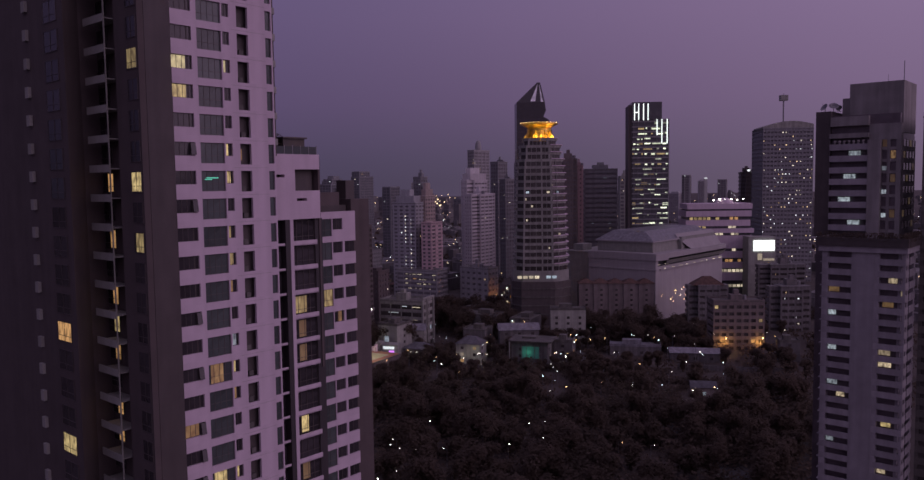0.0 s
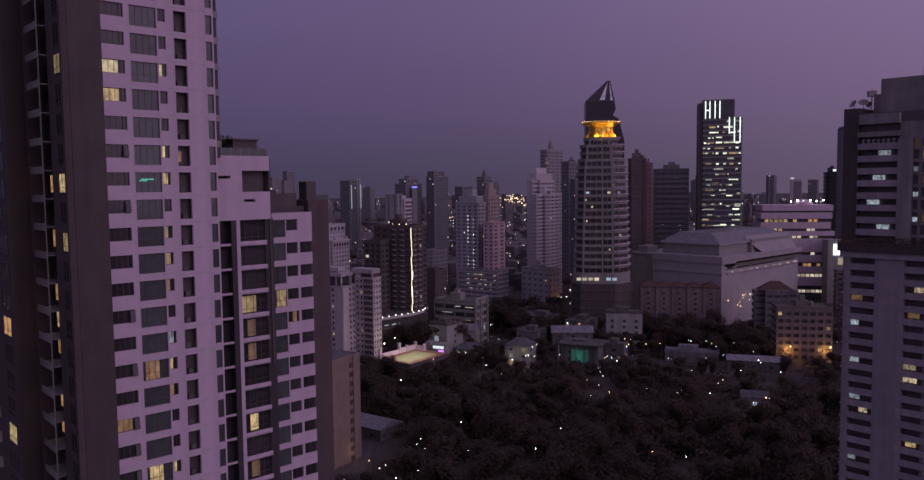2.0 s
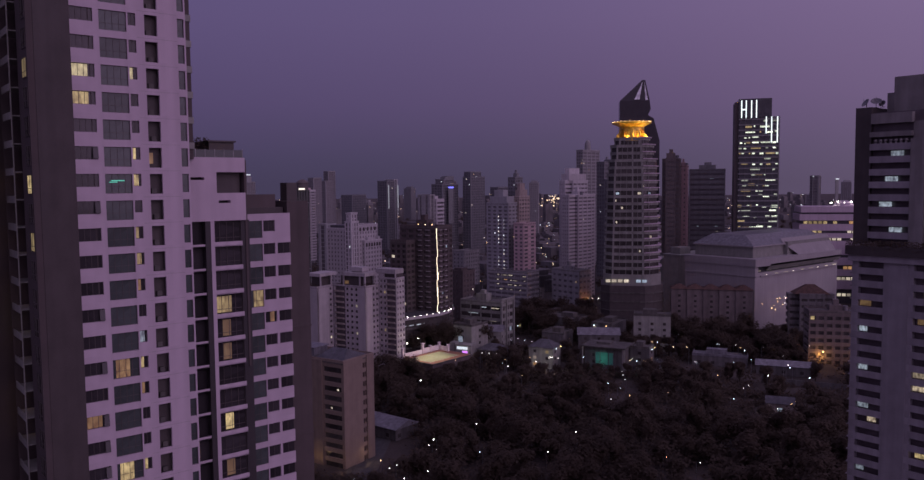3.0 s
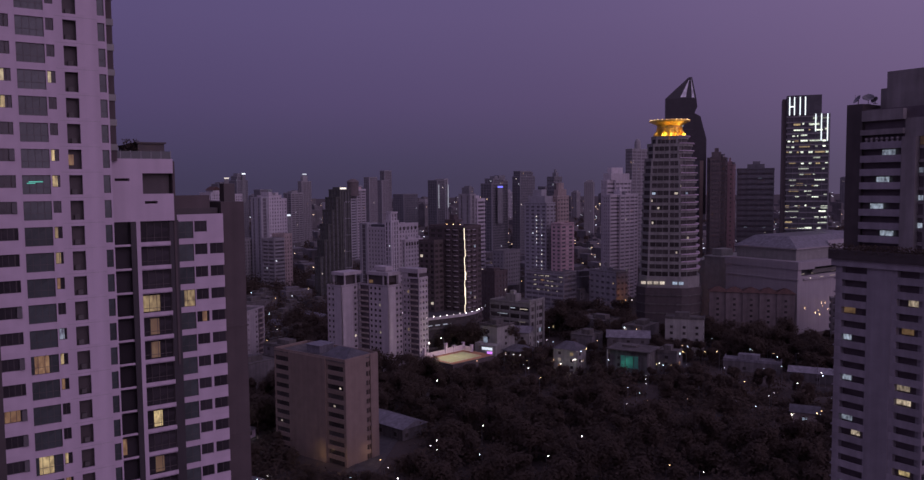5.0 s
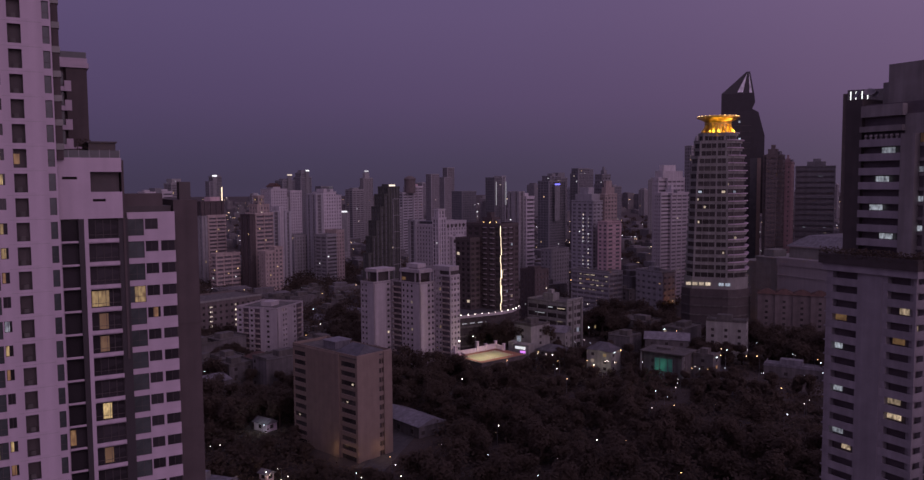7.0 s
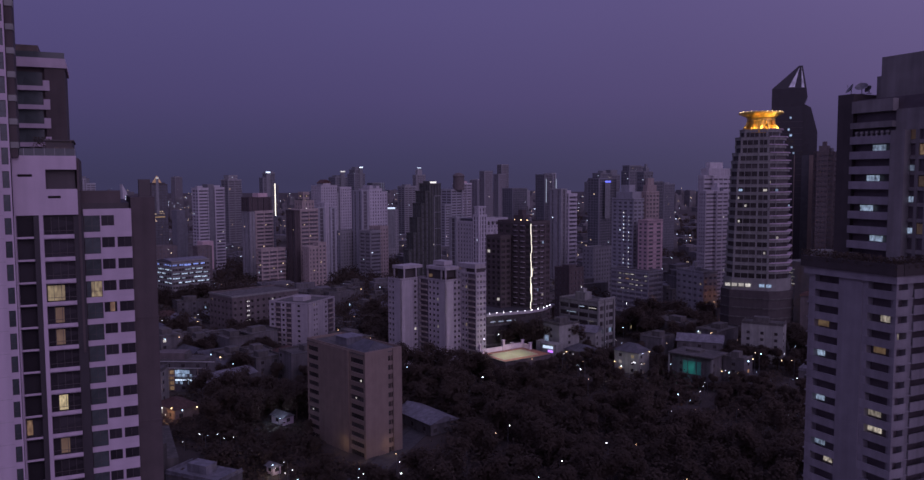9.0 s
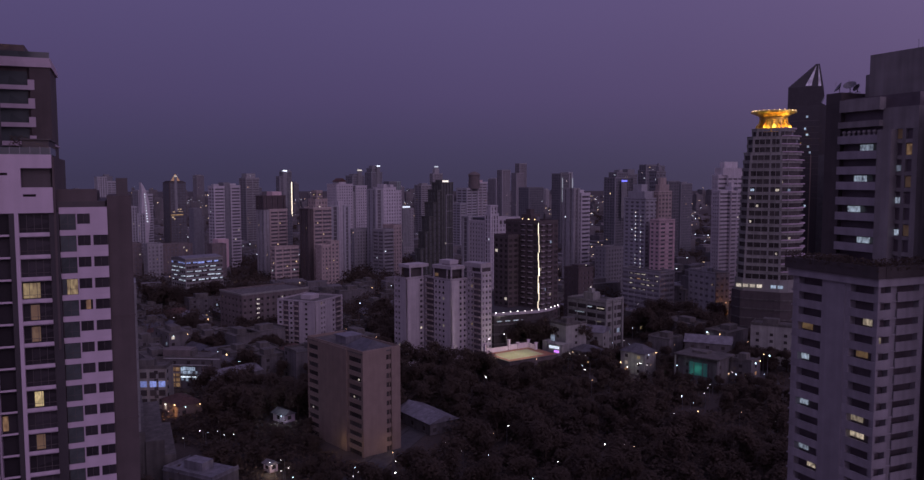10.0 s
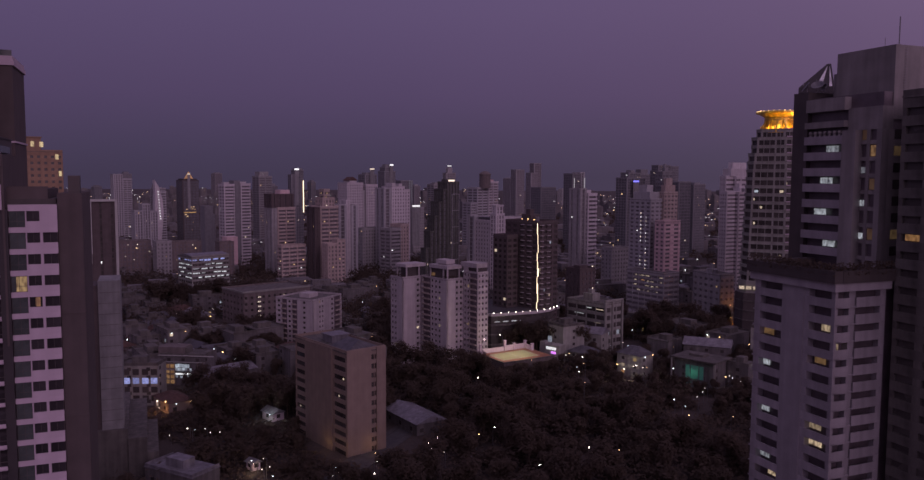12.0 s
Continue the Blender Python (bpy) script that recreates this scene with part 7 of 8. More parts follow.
# named houses along the lanes
house("white house with a dark hipped roof and a lit porch", 12, 9, 9.5, "hip", 3.0, MIDGREY, SLATE, -235.5, 278.5, 22, 0.3)
house("long hall with a pale pitched roof", 20, 10, 9.6, "gable", 2.8, HOUSEGREY, SHEET, -239, 320, 44, 0.0)
villa = house("glass-fronted villa with green-lit rooms", 17, 12, 10.2, "flat", 0, HOUSEGREY, CONCRETE, -211.8, 294.2, 24, 0.0)
GREENROOM = lamp_glass("green_lit_room", (0.3, 1.0, 0.78), 0.016, 0.5, 0.95)
for u, w_ in ((-3.4, 1.8), (-1.2, 3.4), (2.6, 1.8)):
    part("glass_front", boxes("glass_front", [(u, u + w_, -6.1, -5.98, 3.6, 9.0)]), GREENROOM, villa)
pieces("window_post", [(u, u + 0.2, -6.3, -5.98, 3.4, 9.2) for u in (-3.7, -1.5, 2.3, 4.5)], STEEL, villa)
part("terrace_roof", boxes("terrace_roof", [(-9.5, 10.5, -8.2, 6.4, 11.4, 11.9)]), CONCRETE, villa)
pieces("terrace_post", [(9.6, 10.1, -7.8, -7.3, 0, 11.4), (9.6, 10.1, 5.2, 5.7, 0, 11.4), (-9.2, -8.7, -7.8, -7.3, 0, 11.4)], MIDGREY, villa)
house("pale grey garage house beside the glass villa", 9, 9, 9.6, "flat", 0, HOUSEGREY, CONCRETE, -203.5, 308.5, 24, 0.3)
house("white shop block with a blank side wall", 11, 13, 16.2, "flat", 0, MIDGREY, CONCRETE, -273.6, 266.0, 12, 0.0)
house("pale low house with a sheet roof", 14, 10, 10.5, "gable", 2.6, MIDGREY, SHEET, -279, 283, 38, 0.0)
house("small villa with a dark roof", 13, 9, 6.0, "hip", 2.4, HOUSEGREY, SLATE, -259, 268, 22, 0.0)
house("low flat-roofed villa at the edge of the garden", 18, 10, 4.6, "flat", 0, HOUSEGREY, SHEET, -178, 92, 40, 0.0)
# Added hut in place of a pale lit shape, read as a building corner.
house("small white hut standing in for a pale lit building corner", 3.2, 2.6, 2.4, "gable", 0.8, WHITE, SHEET, -181.5, 111.5, 25, 0.0)
house("white cottage lit by an outside lamp", 6.4, 4.6, 2.8, "gable", 1.5, WHITE, SHEET, -228, 124, 25, 0.0)
gallery = house("glass-fronted gallery with bright white rooms", 24, 12, 12, "flat", 0, HOUSEGREY, CONCRETE, -292, 97, 62, 0.0)
pane_rng = random.Random(5)
for z, h in ((3.2, 1.1), (4.6, 0.5), (6.1, 1.1), (7.4, 1.4)):
    for k in range(7):
        if pane_rng.random() < (0.75 if z < 4 else 0.95):
            part("shop_front", shared(("gsf", h), lambda: boxes("shop_front", [(0, 0.86, -6.3, -6.0, 0, h)])), SHOP if h < 0.6 or pane_rng.random() < 0.3 else COOL, gallery, at=(-0.2 + 0.98 * k, 0, z + pane_rng.choice((0, 0, 0.15))))
for k in range(6):
    for z in (0.8, 2.9, 5.0, 7.2):
        part("framed_window", shared("gfw", lambda: boxes("framed_window", [(0, 1.5, -6.2, -6.0, 0, 1.5)])), DIM if (k + int(z)) % 3 == 0 else AMBER if z < 1 else DUSK, gallery, at=(-11.6 + 1.85 * k, 0, z))
pieces("terrace_edge", [(-12.4, 16, -6.6, -6.2, 12.2, 12.5), (-12.4, 12.4, -6.6, -6.1, 9.6, 9.85), (-12.4, 12.4, -6.6, -6.1, 6.4, 6.6)], OFFWHITE, gallery)
pieces("window_post", [(u, u + 0.22, -6.5, -6.0, 0.4, 9.6) for u in (-11.9, -10.03, -8.18, -6.33, -4.48, -2.63, -0.6, 8.9, 11.4)], TAN, gallery)
pieces("window_rail", [(-11.9, -0.6, -6.42, -6.0, z, z + 0.25) for z in (2.45, 4.6, 6.75, 8.9)], TAN, gallery)
part("roof_room", boxes("roof_room", [(-9, 2, -3, 4, 12.3, 15.0)]), STONEBROWN, gallery)
blue_block = house("white office block with a grid of windows, one storey lit blue", 14, 9, 15, "flat", 0, MIDGREY, CONCRETE, -266, 82, 70, 0.0)
for u in (-5.6, -2.2, 1.2, 4.4):
    for k in range(4):
        part("framed_window", shared(("bbw", k == 2), lambda: boxes("framed_window", [(0, 2.3, -4.62, -4.5, 0, 2.2)])), BLUEROOM if k == 2 else GLASS, blue_block, at=(u, 0, 1.6 + 3.3 * k))
house("low house with warm porch lights", 14, 9, 4, "hip", 2.0, TAN, ROOFTILE, -254, 92, 20, 0.4)
house("pale metal-roofed hall behind the flats", 22, 11, 4, "gable", 2, HOUSEGREY, SHEET, -204, 168, 12, 0.0)
house("white stair-stepped low office building", 18, 11, 17.6, "flat", 0, MIDGREY, CONCRETE, -226, 346, 36, 0.0)
house("pale grey low building with a long wall", 24, 10, 4.5, "flat", 0, HOUSEGREY, SHEET, -184, 341, 30, 0.0)
house("pale hall with a sheet roof", 22, 10, 4.2, "gable", 1.6, HOUSEGREY, SHEET, -156, 346, 30, 0.0)
house("grey cube-shaped house among trees", 9, 9, 9, "flat", 0, HOUSEGREY, CONCRETE, -122, 372, 30, 0.0)
house("small house with a lit window among trees", 9, 7, 4, "gable", 1.8, CREAM, SLATE, -127, 290, 30, 0.9)
garden_wall = tagged(new("garden_wall", boxes("garden_wall", [(-24, 24, -0.15, 0.15, 0, 2.4)])), "long pale rendered garden wall", "wall")
garden_wall.data.materials.append(HOUSEGREY)
garden_wall.matrix_basis = pose(-132, 334, 0, 0, 0, 24)
for i in range(5):
    house("tall brown-roofed row house in front of the mall", 9, 10, 23.5, "hip", 2.4, STONEBROWN, ROOFTILE, -251 + 7.2 * i, 404 + 4.95 * i, 38, 0.0)
hotel = tower("cream low hotel lit by orange uplights", (-138.0, 386.8), 38, 24.9, 12, 23.9, fh=3.2, cs=7, ce=3, gap=0.35, wh=1.7, wall=STONEBROWN, glass=GLASS, lit=0.06, name="hotel", lits=[AMBER, WARM], all_panes=True)
tower("grey hip-roofed apartment block", (-173.1, 430.4), 38, 22.8, 12, 24.3, fh=3.2, cs=4, ce=6, gap=0.5, wh=1.4, wall=HOUSEGREY, glass=GLASS, lit=0.06, name="apartment_block", top="hip", far=True)
tower("dim mid-rise block with scattered lights", (-134.5, 450.4), 38, 22.8, 12, 24.4, fh=3.2, cs=4, ce=5, gap=0.4, wh=1.5, wall=HOUSEGREY, glass=GLASS, lit=0.12, name="apartment_block", far=True)
tower("dim block of flats with a few lit rooms", (-165.6, 542.1), 38, 31.4, 12, 26.7, fh=3.2, cs=5, ce=6, gap=0.4, wh=1.5, wall=HOUSEGREY, glass=GLASS, lit=0.1, name="apartment_block", far=True)
HX, HY = -138.0, 386.8
light("orange_uplight", HX - 14, HY - 14, 4.0, 900, (1.0, 0.45, 0.1))
light("orange_uplight", HX - 1, HY - 3, 4.0, 700, (1.0, 0.45, 0.1))
for dx, dy in ((-14, -13.5), (-1, -2.5), (6, 4)):
    street_lamp(HX + dx, HY + dy, 1.0, BULBWARM, 0)
light("corner_flood", -305, 392, 6, 1500, (1.0, 0.3, 0.05))
street_lamp(-304, 390, 1.0, BULBWARM, 0)
light("lane_light", -225, 268.5, 6, 480, (1.0, 0.88, 0.66))
for x, y in ((-226, 270), (-224, 272), (-227, 273), (-222.5, 274)):
    street_lamp(x, y, 0.45, BULB, 0.6)
light("green_room_light", -209.0, 286.5, 6, 60, (0.2, 1.0, 0.7))
light("cottage_light", -222, 121, 4.5, 420, (0.85, 0.95, 1.0))
street_lamp(-222.5, 121.5, 0.45, BULBCOOL, -3.0)
street_lamp(-250, 131.5, 0.6, BULBCOOL, 1.0)
street_lamp(-247, 130.5, 0.45, BULB, 0.4)
street_lamp(-246, 133, 0.45, BULBCOOL, 0.0)
light("porch_light", -247, 86, 2.5, 420, (1.0, 0.45, 0.15))
for x, y in ((-178.5, 137.5), (-189, 133.5), (-180.6, 147.6)):
    light("flats_lobby_light", x, y, 3, 65, (1.0, 0.6, 0.25))
light("lane_light", -177, 110.5, 3.2, 330, (1.0, 0.75, 0.45))
SIGN = lamp_glass("violet_sign", (0.75, 0.25, 1.0), 1.2, 0.1)
sign = thing("shop_sign", "lit violet and white shop sign on a low kiosk", "sign", -265, 254, 0, 25)
part("kiosk", boxes("kiosk", [(-4, 4, 0, 5, 0, 8.4), (-4.3, 4.3, -0.2, 5.3, 8.4, 8.8), (-7.4, -4.6, 0.6, 5, 0, 9.4)]), MIDGREY, sign)
part("white_panel", boxes("white_panel", [(-3.2, 2.2, -0.2, 0, 6.6, 7.8)]), SHOP, sign)
part("violet_panel", boxes("violet_panel", [(-0.4, 2.2, -0.25, 0, 4.9, 5.9)]), SIGN, sign)
part("high_panel", boxes("high_panel", [(-2.6, -0.6, 0.4, 0.7, 10.0, 12.6)]), COOL, sign)
pieces("panel_post", [(-2.4, -2.2, 0.7, 0.9, 8.8, 12.4), (-1.0, -0.8, 0.7, 0.9, 8.8, 12.4)], STEEL, sign)

# Made-up carrier for a blue-white light patch of unknown kind; its top glows.
awning = thing("lit_awning", "small glowing canopy standing in for an unknown blue-white light patch", "awning", -153, 285, 0, 30)
part("canvas", prism("canvas", [[(-1.6, -1.0, 2.2), (1.6, -1.0, 2.2), (1.6, 1.0, 2.7), (-1.6, 1.0, 2.7)], [(-1.6, -1.0, 2.28), (1.6, -1.0, 2.28), (1.6, 1.0, 2.78), (-1.6, 1.0, 2.78)]]), BLUEROOM, awning)
part("lamp_strip", boxes("lamp_strip", [(-1.5, 1.5, -1.06, -1.0, 1.9, 2.15)]), SHOP, awning)
pieces("post", [(-1.55, -1.47, -0.98, -0.9, 0, 2.2), (1.47, 1.55, -0.98, -0.9, 0, 2.2), (-1.55, -1.47, 0.9, 0.98, 0, 2.65), (1.47, 1.55, 0.9, 0.98, 0, 2.65)], STEEL, awning)

# ---- trees ----
def tree_meshes(seed, height, spread):
    r = random.Random(seed)
    lim = []
    trunk = prism("trunk", [ring(circle(a, 7), q) for a, q in ((0.34, 0), (0.26, height * 0.25), (0.18, height * 0.5), (0.06, height * 0.8))])
    lim.append(trunk)
    blobs = []
    for i in range(8):
        a, q = r.uniform(0, 6.28), height * r.uniform(0.3, 0.92)
        rad = spread * r.uniform(0.1, 0.62) * (1.15 - 0.5 * abs(q / height - 0.65))
        c = Vector((rad * math.cos(a), rad * math.sin(a), q))
        blobs.append((c, spread * r.uniform(0.3, 0.55)))
        s = Vector((0, 0, height * r.uniform(0.25, 0.5)))
        side = Vector((-math.sin(a), math.cos(a), 0)) * 0.08
        lim.append(prism("limb", [[tuple(s + side), tuple(s - side), tuple(s + Vector((0, 0, 0.2)))], [tuple(c + side * 0.3), tuple(c - side * 0.3), tuple(c + Vector((0, 0, 0.05)))]]))
    verts, faces = [], []
    for c, rad in blobs:
        for _ in range(230):
            v = Vector((r.gauss(0, 1), r.gauss(0, 1), r.gauss(0, 0.8))).normalized() * rad * r.uniform(0.55, 1.08)
            p = c + v
            s = r.uniform(0.32, 0.58)
            up = (v.normalized() * 0.7 + Vector((r.gauss(0, 0.3), r.gauss(0, 0.3), 1.1 + r.gauss(0, 0.3)))).normalized()
            a = up.cross(Vector((r.gauss(0, 1), r.gauss(0, 1), r.gauss(0, 0.6)))).normalized()
            b_ = a.cross(up).normalized()
            n = len(verts)
            verts += [tuple(p + a * s), tuple(p + b_ * s * 0.6), tuple(p - a * s), tuple(p - b_ * s * 0.6)]
            faces.append((n, n + 1, n + 2, n + 3))
    crown = bpy.data.meshes.new("crown")
    crown.from_pydata(verts, [], faces)
    return join("trunk", lim), crown


tree_kinds = []
for k in range(6):
    hh, ss = ((9, 4.2), (12, 5.2), (7, 3.6), (14, 5.5), (10, 5.5), (8, 3.2))[k]
    t = thing("tree", "broad dark-leaved garden tree", "tree", -700 - 20 * k, 500 + 10 * k, group="garden trees")
    tm, cm = tree_meshes(40 + k, hh, ss)
    part("trunk", tm, WOOD, t)
    part("crown", cm, LEAF if k % 2 else LEAFDARK, t)
    tree_kinds.append(t)
spots, belt, planted = [], [], [0]


def plant(kind, m):
    """A tree of its own, for the first few hundred; later ones are gathered into one belt of trees."""
    planted[0] += 1
    if planted[0] <= 285:
        copy_thing(kind, m)
    else:
        belt.append((kind, m))


def scatter(count, x0, x1, y0, y1, radius, accept):
    made, tries = 0, 0
    while made < count and tries < count * 30:
        tries += 1
        x, y = rng.uniform(x0, x1), rng.uniform(y0, y1)
        if not accept(x, y) or not clear(x, y, radius, True):
            continue
        if any((x - a) ** 2 + (y - b_) ** 2 < (radius + c) ** 2 * 0.55 for a, b_, c in spots):
            continue
        spots.append((x, y, radius))
        made += 1
        yield x, y


def seen(x, y):
    return y > 60 and x < -45 and not (x > -110 and y < 120)


for i, (x, y) in enumerate(((-228, 129), (-233, 122), (-238, 116), (-242, 124), (-236, 131), (-229, 112), (-235, 107), (-226, 135), (-246, 117), (-224, 113))):
    plant(tree_kinds[(3, 1, 4)[i % 3]], pose(x, y, 0, 0, 0, 47 * i))
for i, (x, y) in enumerate(((-206, 110), (-201, 106), (-196, 109), (-209, 104), (-191, 107), (-186, 110), (-184, 103), (-213, 109), (-205, 127), (-210, 129), (-193, 126))):
    plant(tree_kinds[(2, 5)[i % 2]], pose(x, y, 0, 0, 0, 61 * i) @ Matrix.Scale(0.7, 4))
for x, y in scatter(86, -470, -60, 70, 470, 8.5, lambda a, b_: seen(a, b_) and not (-260 < a < -100 and 150 < b_ < 290) and not (a > -285 and b_ < 150) and not (a > -215 and b_ > 290) and not (a > -105 and b_ < 300)):
    copy_thing(rng.choice(protos), pose(x, y, 0, 0, 0, rng.choice((18, 108, 198, 288)) + rng.uniform(-8, 8)))
for x, y in scatter(26, -405, -285, 80, 180, 5.8, lambda p, q: True):
    copy_thing(rng.choice(protos), pose(x, y, 0, 0, 0, rng.choice((18, 108, 198, 288)) + rng.uniform(-8, 8)))
for x, y in scatter(34, -640, -400, 20, 250, 7.5, lambda p, q: math.hypot(p - 40, q - 70) > 440):
    copy_thing(rng.choice(protos), pose(x, y, 0, 0, 0, rng.choice((18, 108, 198, 288)) + rng.uniform(-8, 8)))
for x, y in scatter(215, -262, -70, 125, 300, 3.3, seen):
    plant(rng.choice(tree_kinds if math.hypot(x - 20, y - 20) < 310 else (tree_kinds[2], tree_kinds[5])), pose(x, y, 0, 0, 0, rng.uniform(0, 360)))
for x, y in scatter(70, -330, -120, 75, 200, 3.4, seen):
    plant(rng.choice(tree_kinds), pose(x, y, 0, 0, 0, rng.uniform(0, 360)))
for x, y in scatter(110, -420, -100, 230, 440, 2.6, lambda p, q: 330 < math.hypot(p - 20, q - 20) < 500):
    plant(tree_kinds[rng.choice((0, 2, 5))], pose(x, y, 0, 0, 0, rng.uniform(0, 360)))
for x, y in ((-270, 186), (-262, 190), (-257, 199), (-252, 206), (-266, 197), (-277, 183), (-284, 179), (-249, 213), (-290, 176), (-259, 209), (-272, 178)):
    plant(tree_kinds[3], pose(x, y, 0, 0, 0, rng.uniform(0, 360)) @ Matrix.Scale(rng.uniform(0.85, 1.1), 4))
for x, y in scatter(50, -238, -158, 350, 402, 2.2, lambda p, q: abs((p + 226) * 0.588 + (q - 346) * -0.809) > 8 or p > -212):
    plant(tree_kinds[rng.choice((1, 3, 4))], pose(x, y, 0, 0, 0, rng.uniform(0, 360)) @ Matrix.Scale(rng.uniform(0.85, 1.15), 4))
for i, (x, y) in enumerate(((-216, 336), (-222, 333), (-210, 338), (-229, 332), (-205, 342), (-219, 329), (-212, 331), (-234, 336))):
    plant(tree_kinds[(0, 4)[i % 2]], pose(x, y, 0, 0, 0, 77 * i))
for i, (x, y, k) in enumerate(((-160, 125, 0.5), (-158, 138, 0.55), (-153, 145, 0.5), (-150, 133, 0.55), (-163, 121, 0.45), (-148, 150, 0.5), (-147, 141, 0.55), (-173, 121, 0.5), (-155, 119, 0.5), (-178, 126, 0.45), (-169, 124, 0.5), (-243, 222, 0.8), (-242, 228, 0.85), (-242, 234, 0.85), (-243, 240, 0.8), (-246, 217, 0.85), (-250, 213, 0.8), (-256, 212, 0.9), (-247, 245, 0.75), (-252, 249, 0.7), (-255, 254, 0.75), (-250, 257, 0.7), (-248, 263, 0.8), (-255, 261, 0.7),
                              (-230, 262, 0.75), (-237, 265, 0.85), (-243, 269, 0.85), (-218, 268, 0.6), (-214, 273, 0.6), (-221, 282, 0.8), (-206, 281, 0.62), (-200, 284, 0.66), (-195, 287, 0.7), (-213, 281, 0.6), (-190, 294, 0.8), (-192, 301, 0.8), (-226, 287, 0.9), (-232, 303, 1.0), (-224, 306, 1.0), (-218, 312, 1.0), (-238, 296, 1.0))):
    plant(tree_kinds[(0, 4)[i % 2]], pose(x, y, 0, 0, 0, 67 * i) @ Matrix.Scale(k, 4))
for x, y in ((-287, 246), (-284, 251), (-286, 257), (-282, 259), (-280, 254), (-278, 261), (-283, 265), (-276, 266), (-284, 271), (-272, 272)):
    plant(tree_kinds[3], pose(x, y, 0, 0, 0, rng.uniform(0, 360)) @ Matrix.Scale(rng.uniform(1.1, 1.3), 4))

for x, y in scatter(46, -332, -262, 318, 392, 3.4, lambda p, q: True):
    plant(tree_kinds[rng.choice((1, 3, 4))], pose(x, y, 0, 0, 0, rng.uniform(0, 360)) @ Matrix.Scale(rng.uniform(0.9, 1.25), 4))
for x, y in scatter(40, -410, -322, 100, 180, 3.2, lambda p, q: True):
    plant(tree_kinds[rng.choice((0, 1, 4))], pose(x, y, 0, 0, 0, rng.uniform(0, 360)) @ Matrix.Scale(rng.uniform(0.8, 1.1), 4))
for x, y in scatter(46, -440, -300, 165, 212, 2.4, lambda p, q: q > 190 - (p + 330) * 0.25 and p < -300):
    plant(tree_kinds[rng.choice((1, 3, 4))], pose(x, y, 0, 0, 0, rng.uniform(0, 360)) @ Matrix.Scale(rng.uniform(0.9, 1.2), 4))
for i in range(26):
    plant(tree_kinds[(1, 3)[i % 2]], pose(-352 - 1.1 * i + rng.uniform(-5, 5), 128 + 4.0 * (i % 9) + rng.uniform(-2, 2), 0, 0, 0, 83 * i) @ Matrix.Scale(rng.uniform(0.7, 1.0), 4))
for i in range(14):
    plant(tree_kinds[3], pose(-470 + 6.0 * (i % 2) + rng.uniform(-2, 2), 88 + 4.6 * i, 0, 0, 0, rng.uniform(0, 360)) @ Matrix.Scale(rng.uniform(1.2, 1.6), 4))

for name, index, mat in (("belt_crowns", 1, LEAF), ("belt_trunks", 0, WOOD)):
    verts, faces = [], []
    for kind, m in belt:
        src = [ch for ch in kind.children if ch.name.split(".")[0] == ("trunk", "crown")[index]][0].data
        base = len(verts)
        verts += [tuple(m @ v.co) for v in src.vertices]
        faces += [tuple(base + i for i in p.vertices) for p in src.polygons]
    me = bpy.data.meshes.new(name)
    me.from_pydata(verts, [], faces)
    me.materials.append(mat)
    tagged(new(name, me), "small dark trees between the houses", "trees", kind="stuff")

# ---- the city out to the horizon ----
r_ = random.Random(19)
verts, faces = [], []
for k in range(6300):
    cx, cy = (r_.uniform(-262, -65), r_.uniform(122, 305)) if k < 2300 else (r_.uniform(-400, -120), r_.uniform(72, 360)) if k < 5200 else (r_.uniform(-255, -148), r_.uniform(72, 158))
    if 2300 <= k < 5200 and cx > -262 and 122 < cy < 305:
        continue
    if not clear(cx, cy, 2.5 if k < 5200 else 0.4) or not seen(cx, cy):
        continue
    hgt = r_.uniform(1.5, 6.5) if math.hypot(cx - 20, cy - 20) < 310 else r_.uniform(0.8, 2.6)
    if not clear(cx, cy, 2.5, True):
        hgt = r_.uniform(0.6, 1.8)
    for _ in range(52 if k < 2300 else 26):
        p = Vector((cx + r_.gauss(0, 1.9), cy + r_.gauss(0, 1.9), abs(r_.gauss(hgt * 0.6, hgt * 0.3))))
        a1 = Vector((r_.gauss(0, 1), r_.gauss(0, 1), r_.gauss(0, 0.35))).normalized() * r_.uniform(0.4, 0.8)
        b1 = a1.cross(Vector((r_.gauss(0, 0.4), r_.gauss(0, 0.4), 1))).normalized() * r_.uniform(0.3, 0.5)
        n = len(verts)
        verts += [tuple(p + a1), tuple(p + b1), tuple(p - a1), tuple(p - b1)]
        faces.append((n, n + 1, n + 2, n + 3))
shrubs = bpy.data.meshes.new("undergrowth")
shrubs.from_pydata(verts, [], faces)
ob = tagged(new("undergrowth", shrubs), "dense dark undergrowth of the overgrown garden", "shrubs", kind="stuff")
shrubs.materials.append(LEAFLOW)

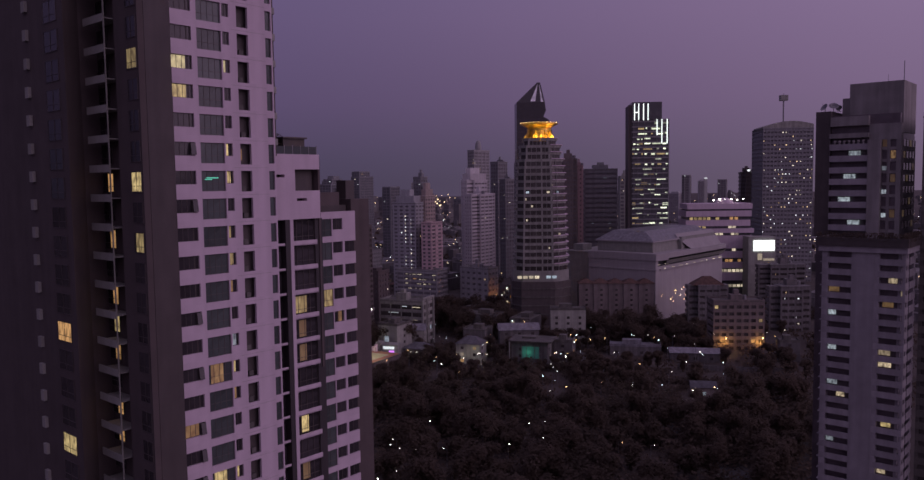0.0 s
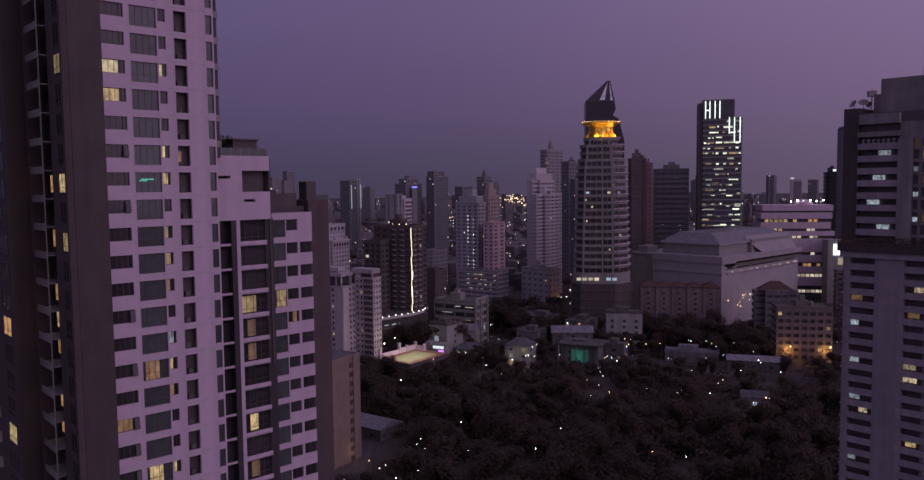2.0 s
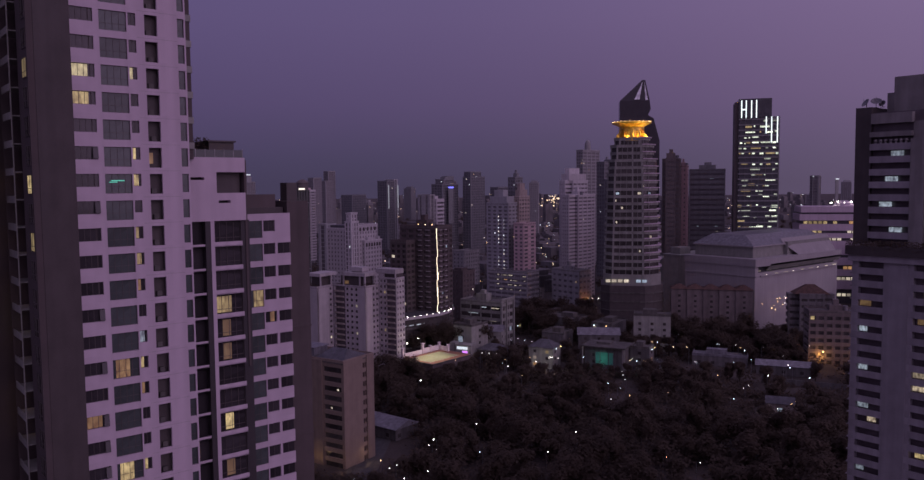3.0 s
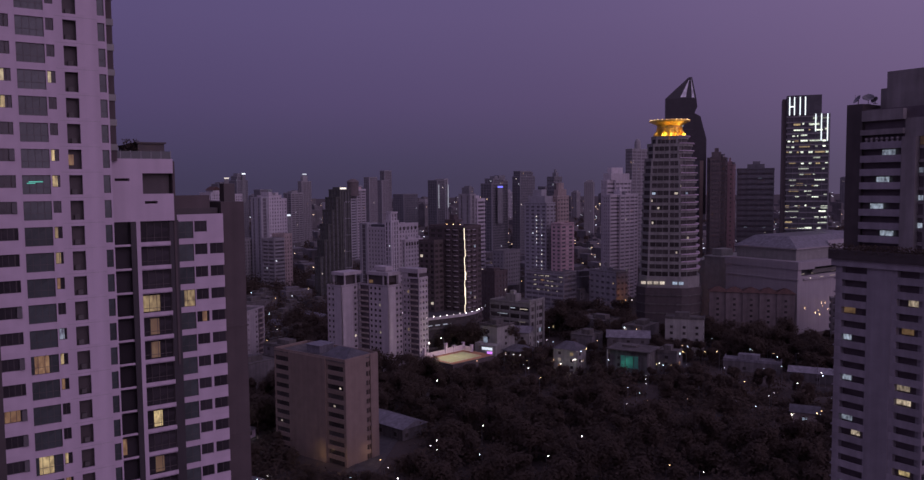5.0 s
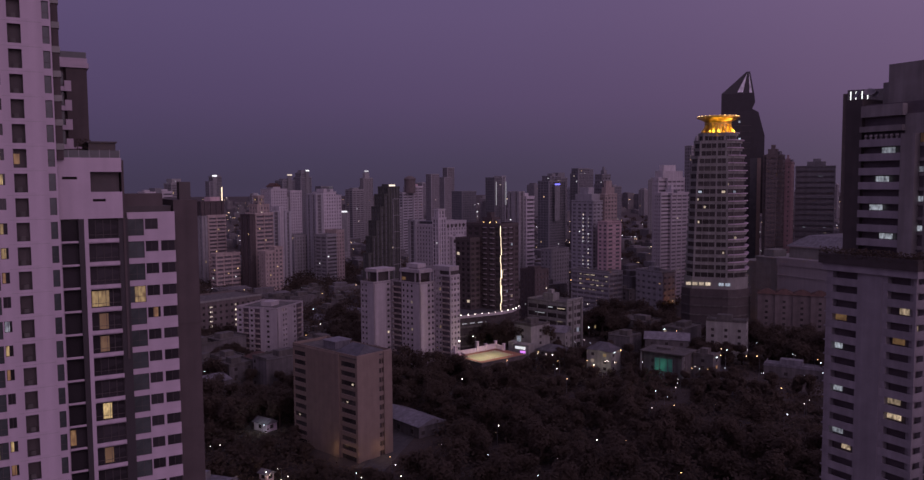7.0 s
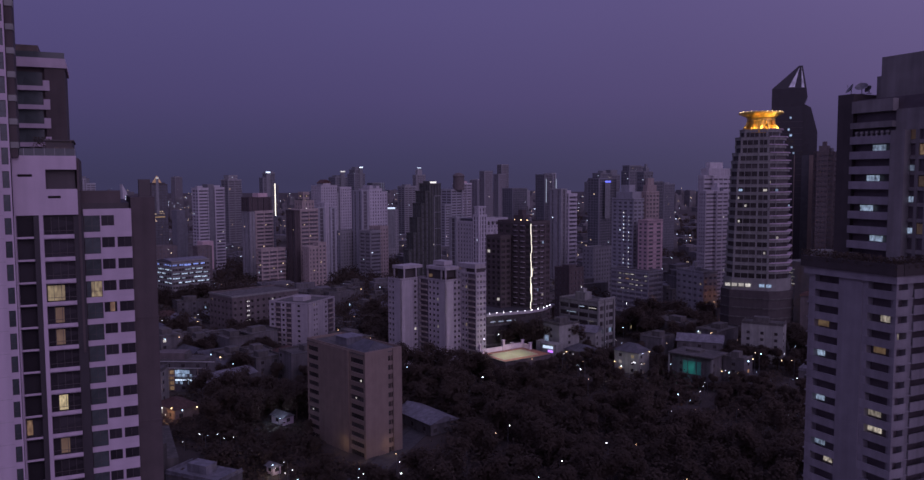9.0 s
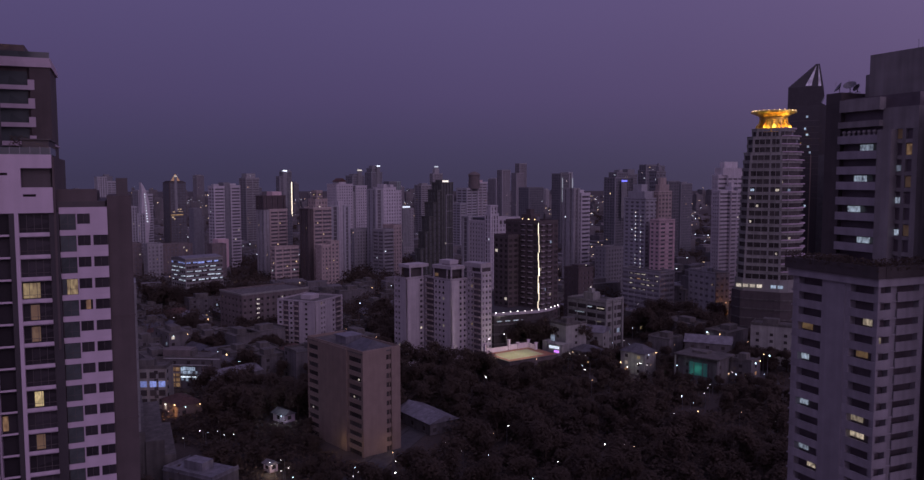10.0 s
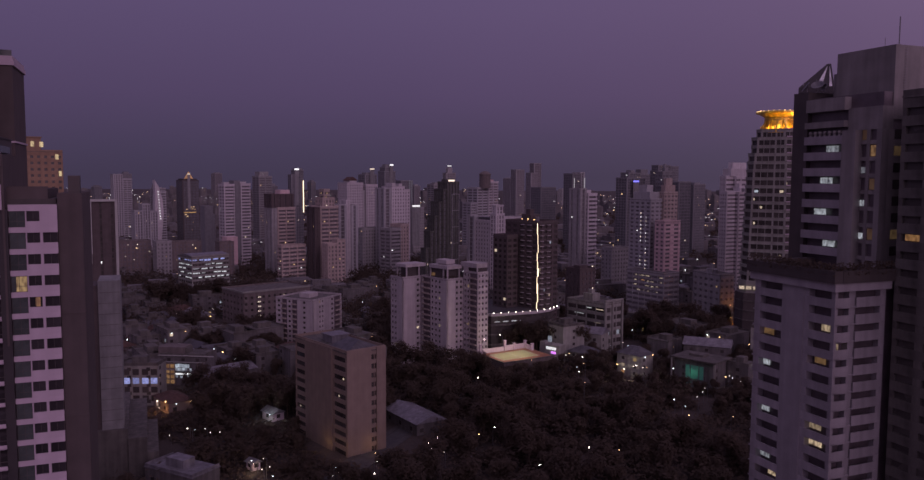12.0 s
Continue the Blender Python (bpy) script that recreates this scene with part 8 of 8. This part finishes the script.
far_rng = random.Random(3)
for k in range(34):
    ang, dist = -0.12 + 1.5 * ((k * 0.618) % 1.0), far_rng.uniform(1250, 2400)
    x, y = -dist * math.cos(ang), dist * math.sin(ang)
    h = far_rng.uniform(48, 92)
    w, q = far_rng.uniform(12, 22), far_rng.uniform(14, 26)
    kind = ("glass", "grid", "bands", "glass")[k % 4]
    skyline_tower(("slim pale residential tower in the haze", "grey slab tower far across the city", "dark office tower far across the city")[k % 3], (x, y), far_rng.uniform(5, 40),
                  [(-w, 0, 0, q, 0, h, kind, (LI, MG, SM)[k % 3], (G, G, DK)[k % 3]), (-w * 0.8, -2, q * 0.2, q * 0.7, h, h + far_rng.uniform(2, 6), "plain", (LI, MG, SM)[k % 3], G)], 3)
items, lights_w, lights_c = [], [], []
for _ in range(2600):
    d, a = 520 * (3800 / 520) ** far_rng.random(), far_rng.uniform(-0.25, 1.5)
    x, y = -d * math.cos(a), d * math.sin(a)
    if not clear(x, y, 16):
        continue
    w, q = far_rng.uniform(8, 26), far_rng.uniform(8, 26)
    h = far_rng.uniform(5, 13) if d < 1500 or far_rng.random() < 0.75 else far_rng.uniform(16, 46)
    items.append((x, x + w, y, y + q, 0, h))
    if far_rng.random() < 0.5:
        items.append((x + w * 0.2, x + w * 0.6, y + 2, y + q * 0.6, h, h + far_rng.uniform(1.5, 4)))
    for _ in range(far_rng.choice((0, 1, 1, 2, 3))):
        s = 0.22 + d * 0.00028 * far_rng.uniform(0.6, 1.5)
        lx, ly, lz = x + w + 0.3, y + far_rng.uniform(0, q), h * far_rng.uniform(0.5, 1.15) + 1.0
        (lights_w if far_rng.random() < 0.5 else lights_c).append((lx, lx + s, ly, ly + s, lz, lz + s))
for _ in range(90):
    d, a = far_rng.uniform(2300, 3300), far_rng.gauss(0.815, 0.012)
    s = far_rng.uniform(1.2, 2.6)
    lights_w.append((-d * math.cos(a), -d * math.cos(a) + s, d * math.sin(a), d * math.sin(a) + s, far_rng.uniform(8, 40), 0))
    lights_w[-1] = lights_w[-1][:5] + (lights_w[-1][4] + s,)
for name, data, m, label, cat in (("distant_buildings", items, ROOFGREY, "low dark city blocks spreading to the horizon", "city"), ("distant_lights", lights_w, FARBULBWARM, "scattered warm city lights in the distance", "city lights"),
                                  ("distant_lights", lights_c, FARBULBCOOL, "scattered cool city lights in the distance", "city lights")):
    ob = tagged(new(name, boxes(name, data)), label, cat, kind="stuff")
    ob.data.materials.append(m)
r_ = random.Random(11)
verts, faces = [], []
for k in range(7600):
    d, a = (320 * (1900 / 320) ** r_.random(), r_.uniform(-0.2, 1.5)) if k < 4600 else (r_.uniform(400, 760), r_.uniform(-0.05, 0.75))
    cx, cy = -d * math.cos(a), d * math.sin(a)
    if not clear(cx, cy, 6 if k < 4600 else 2):
        continue
    leaf = min(1.0, max(0.36, d / 1100))
    tall = 4.0 if k < 4600 else r_.uniform(4.5, 7.5)
    for _ in range(60 if d < 650 else 26):
        v = Vector((r_.gauss(0, 1), r_.gauss(0, 1), r_.gauss(0, 0.8))).normalized()
        p = Vector((cx, cy, tall)) + Vector((v.x * (tall + 0.4), v.y * (tall + 0.4), v.z * tall)) * r_.uniform(0.5, 1.05)
        a1 = (v + Vector((0, 0, 0.6))).cross(Vector((r_.gauss(0, 1), r_.gauss(0, 1), r_.gauss(0, 0.6)))).normalized() * r_.uniform(1.0, 2.0) * leaf
        b1 = a1.cross(v).normalized() * r_.uniform(0.9, 1.6) * leaf
        n = len(verts)
        verts += [tuple(p + a1), tuple(p + b1), tuple(p - a1), tuple(p - b1)]
        faces.append((n, n + 1, n + 2, n + 3))
woods = bpy.data.meshes.new("far_trees")
woods.from_pydata(verts, [], faces)
ob = tagged(new("far_trees", woods), "dark tree cover between the far houses", "trees", kind="stuff")
woods.materials.append(LEAFDARK)
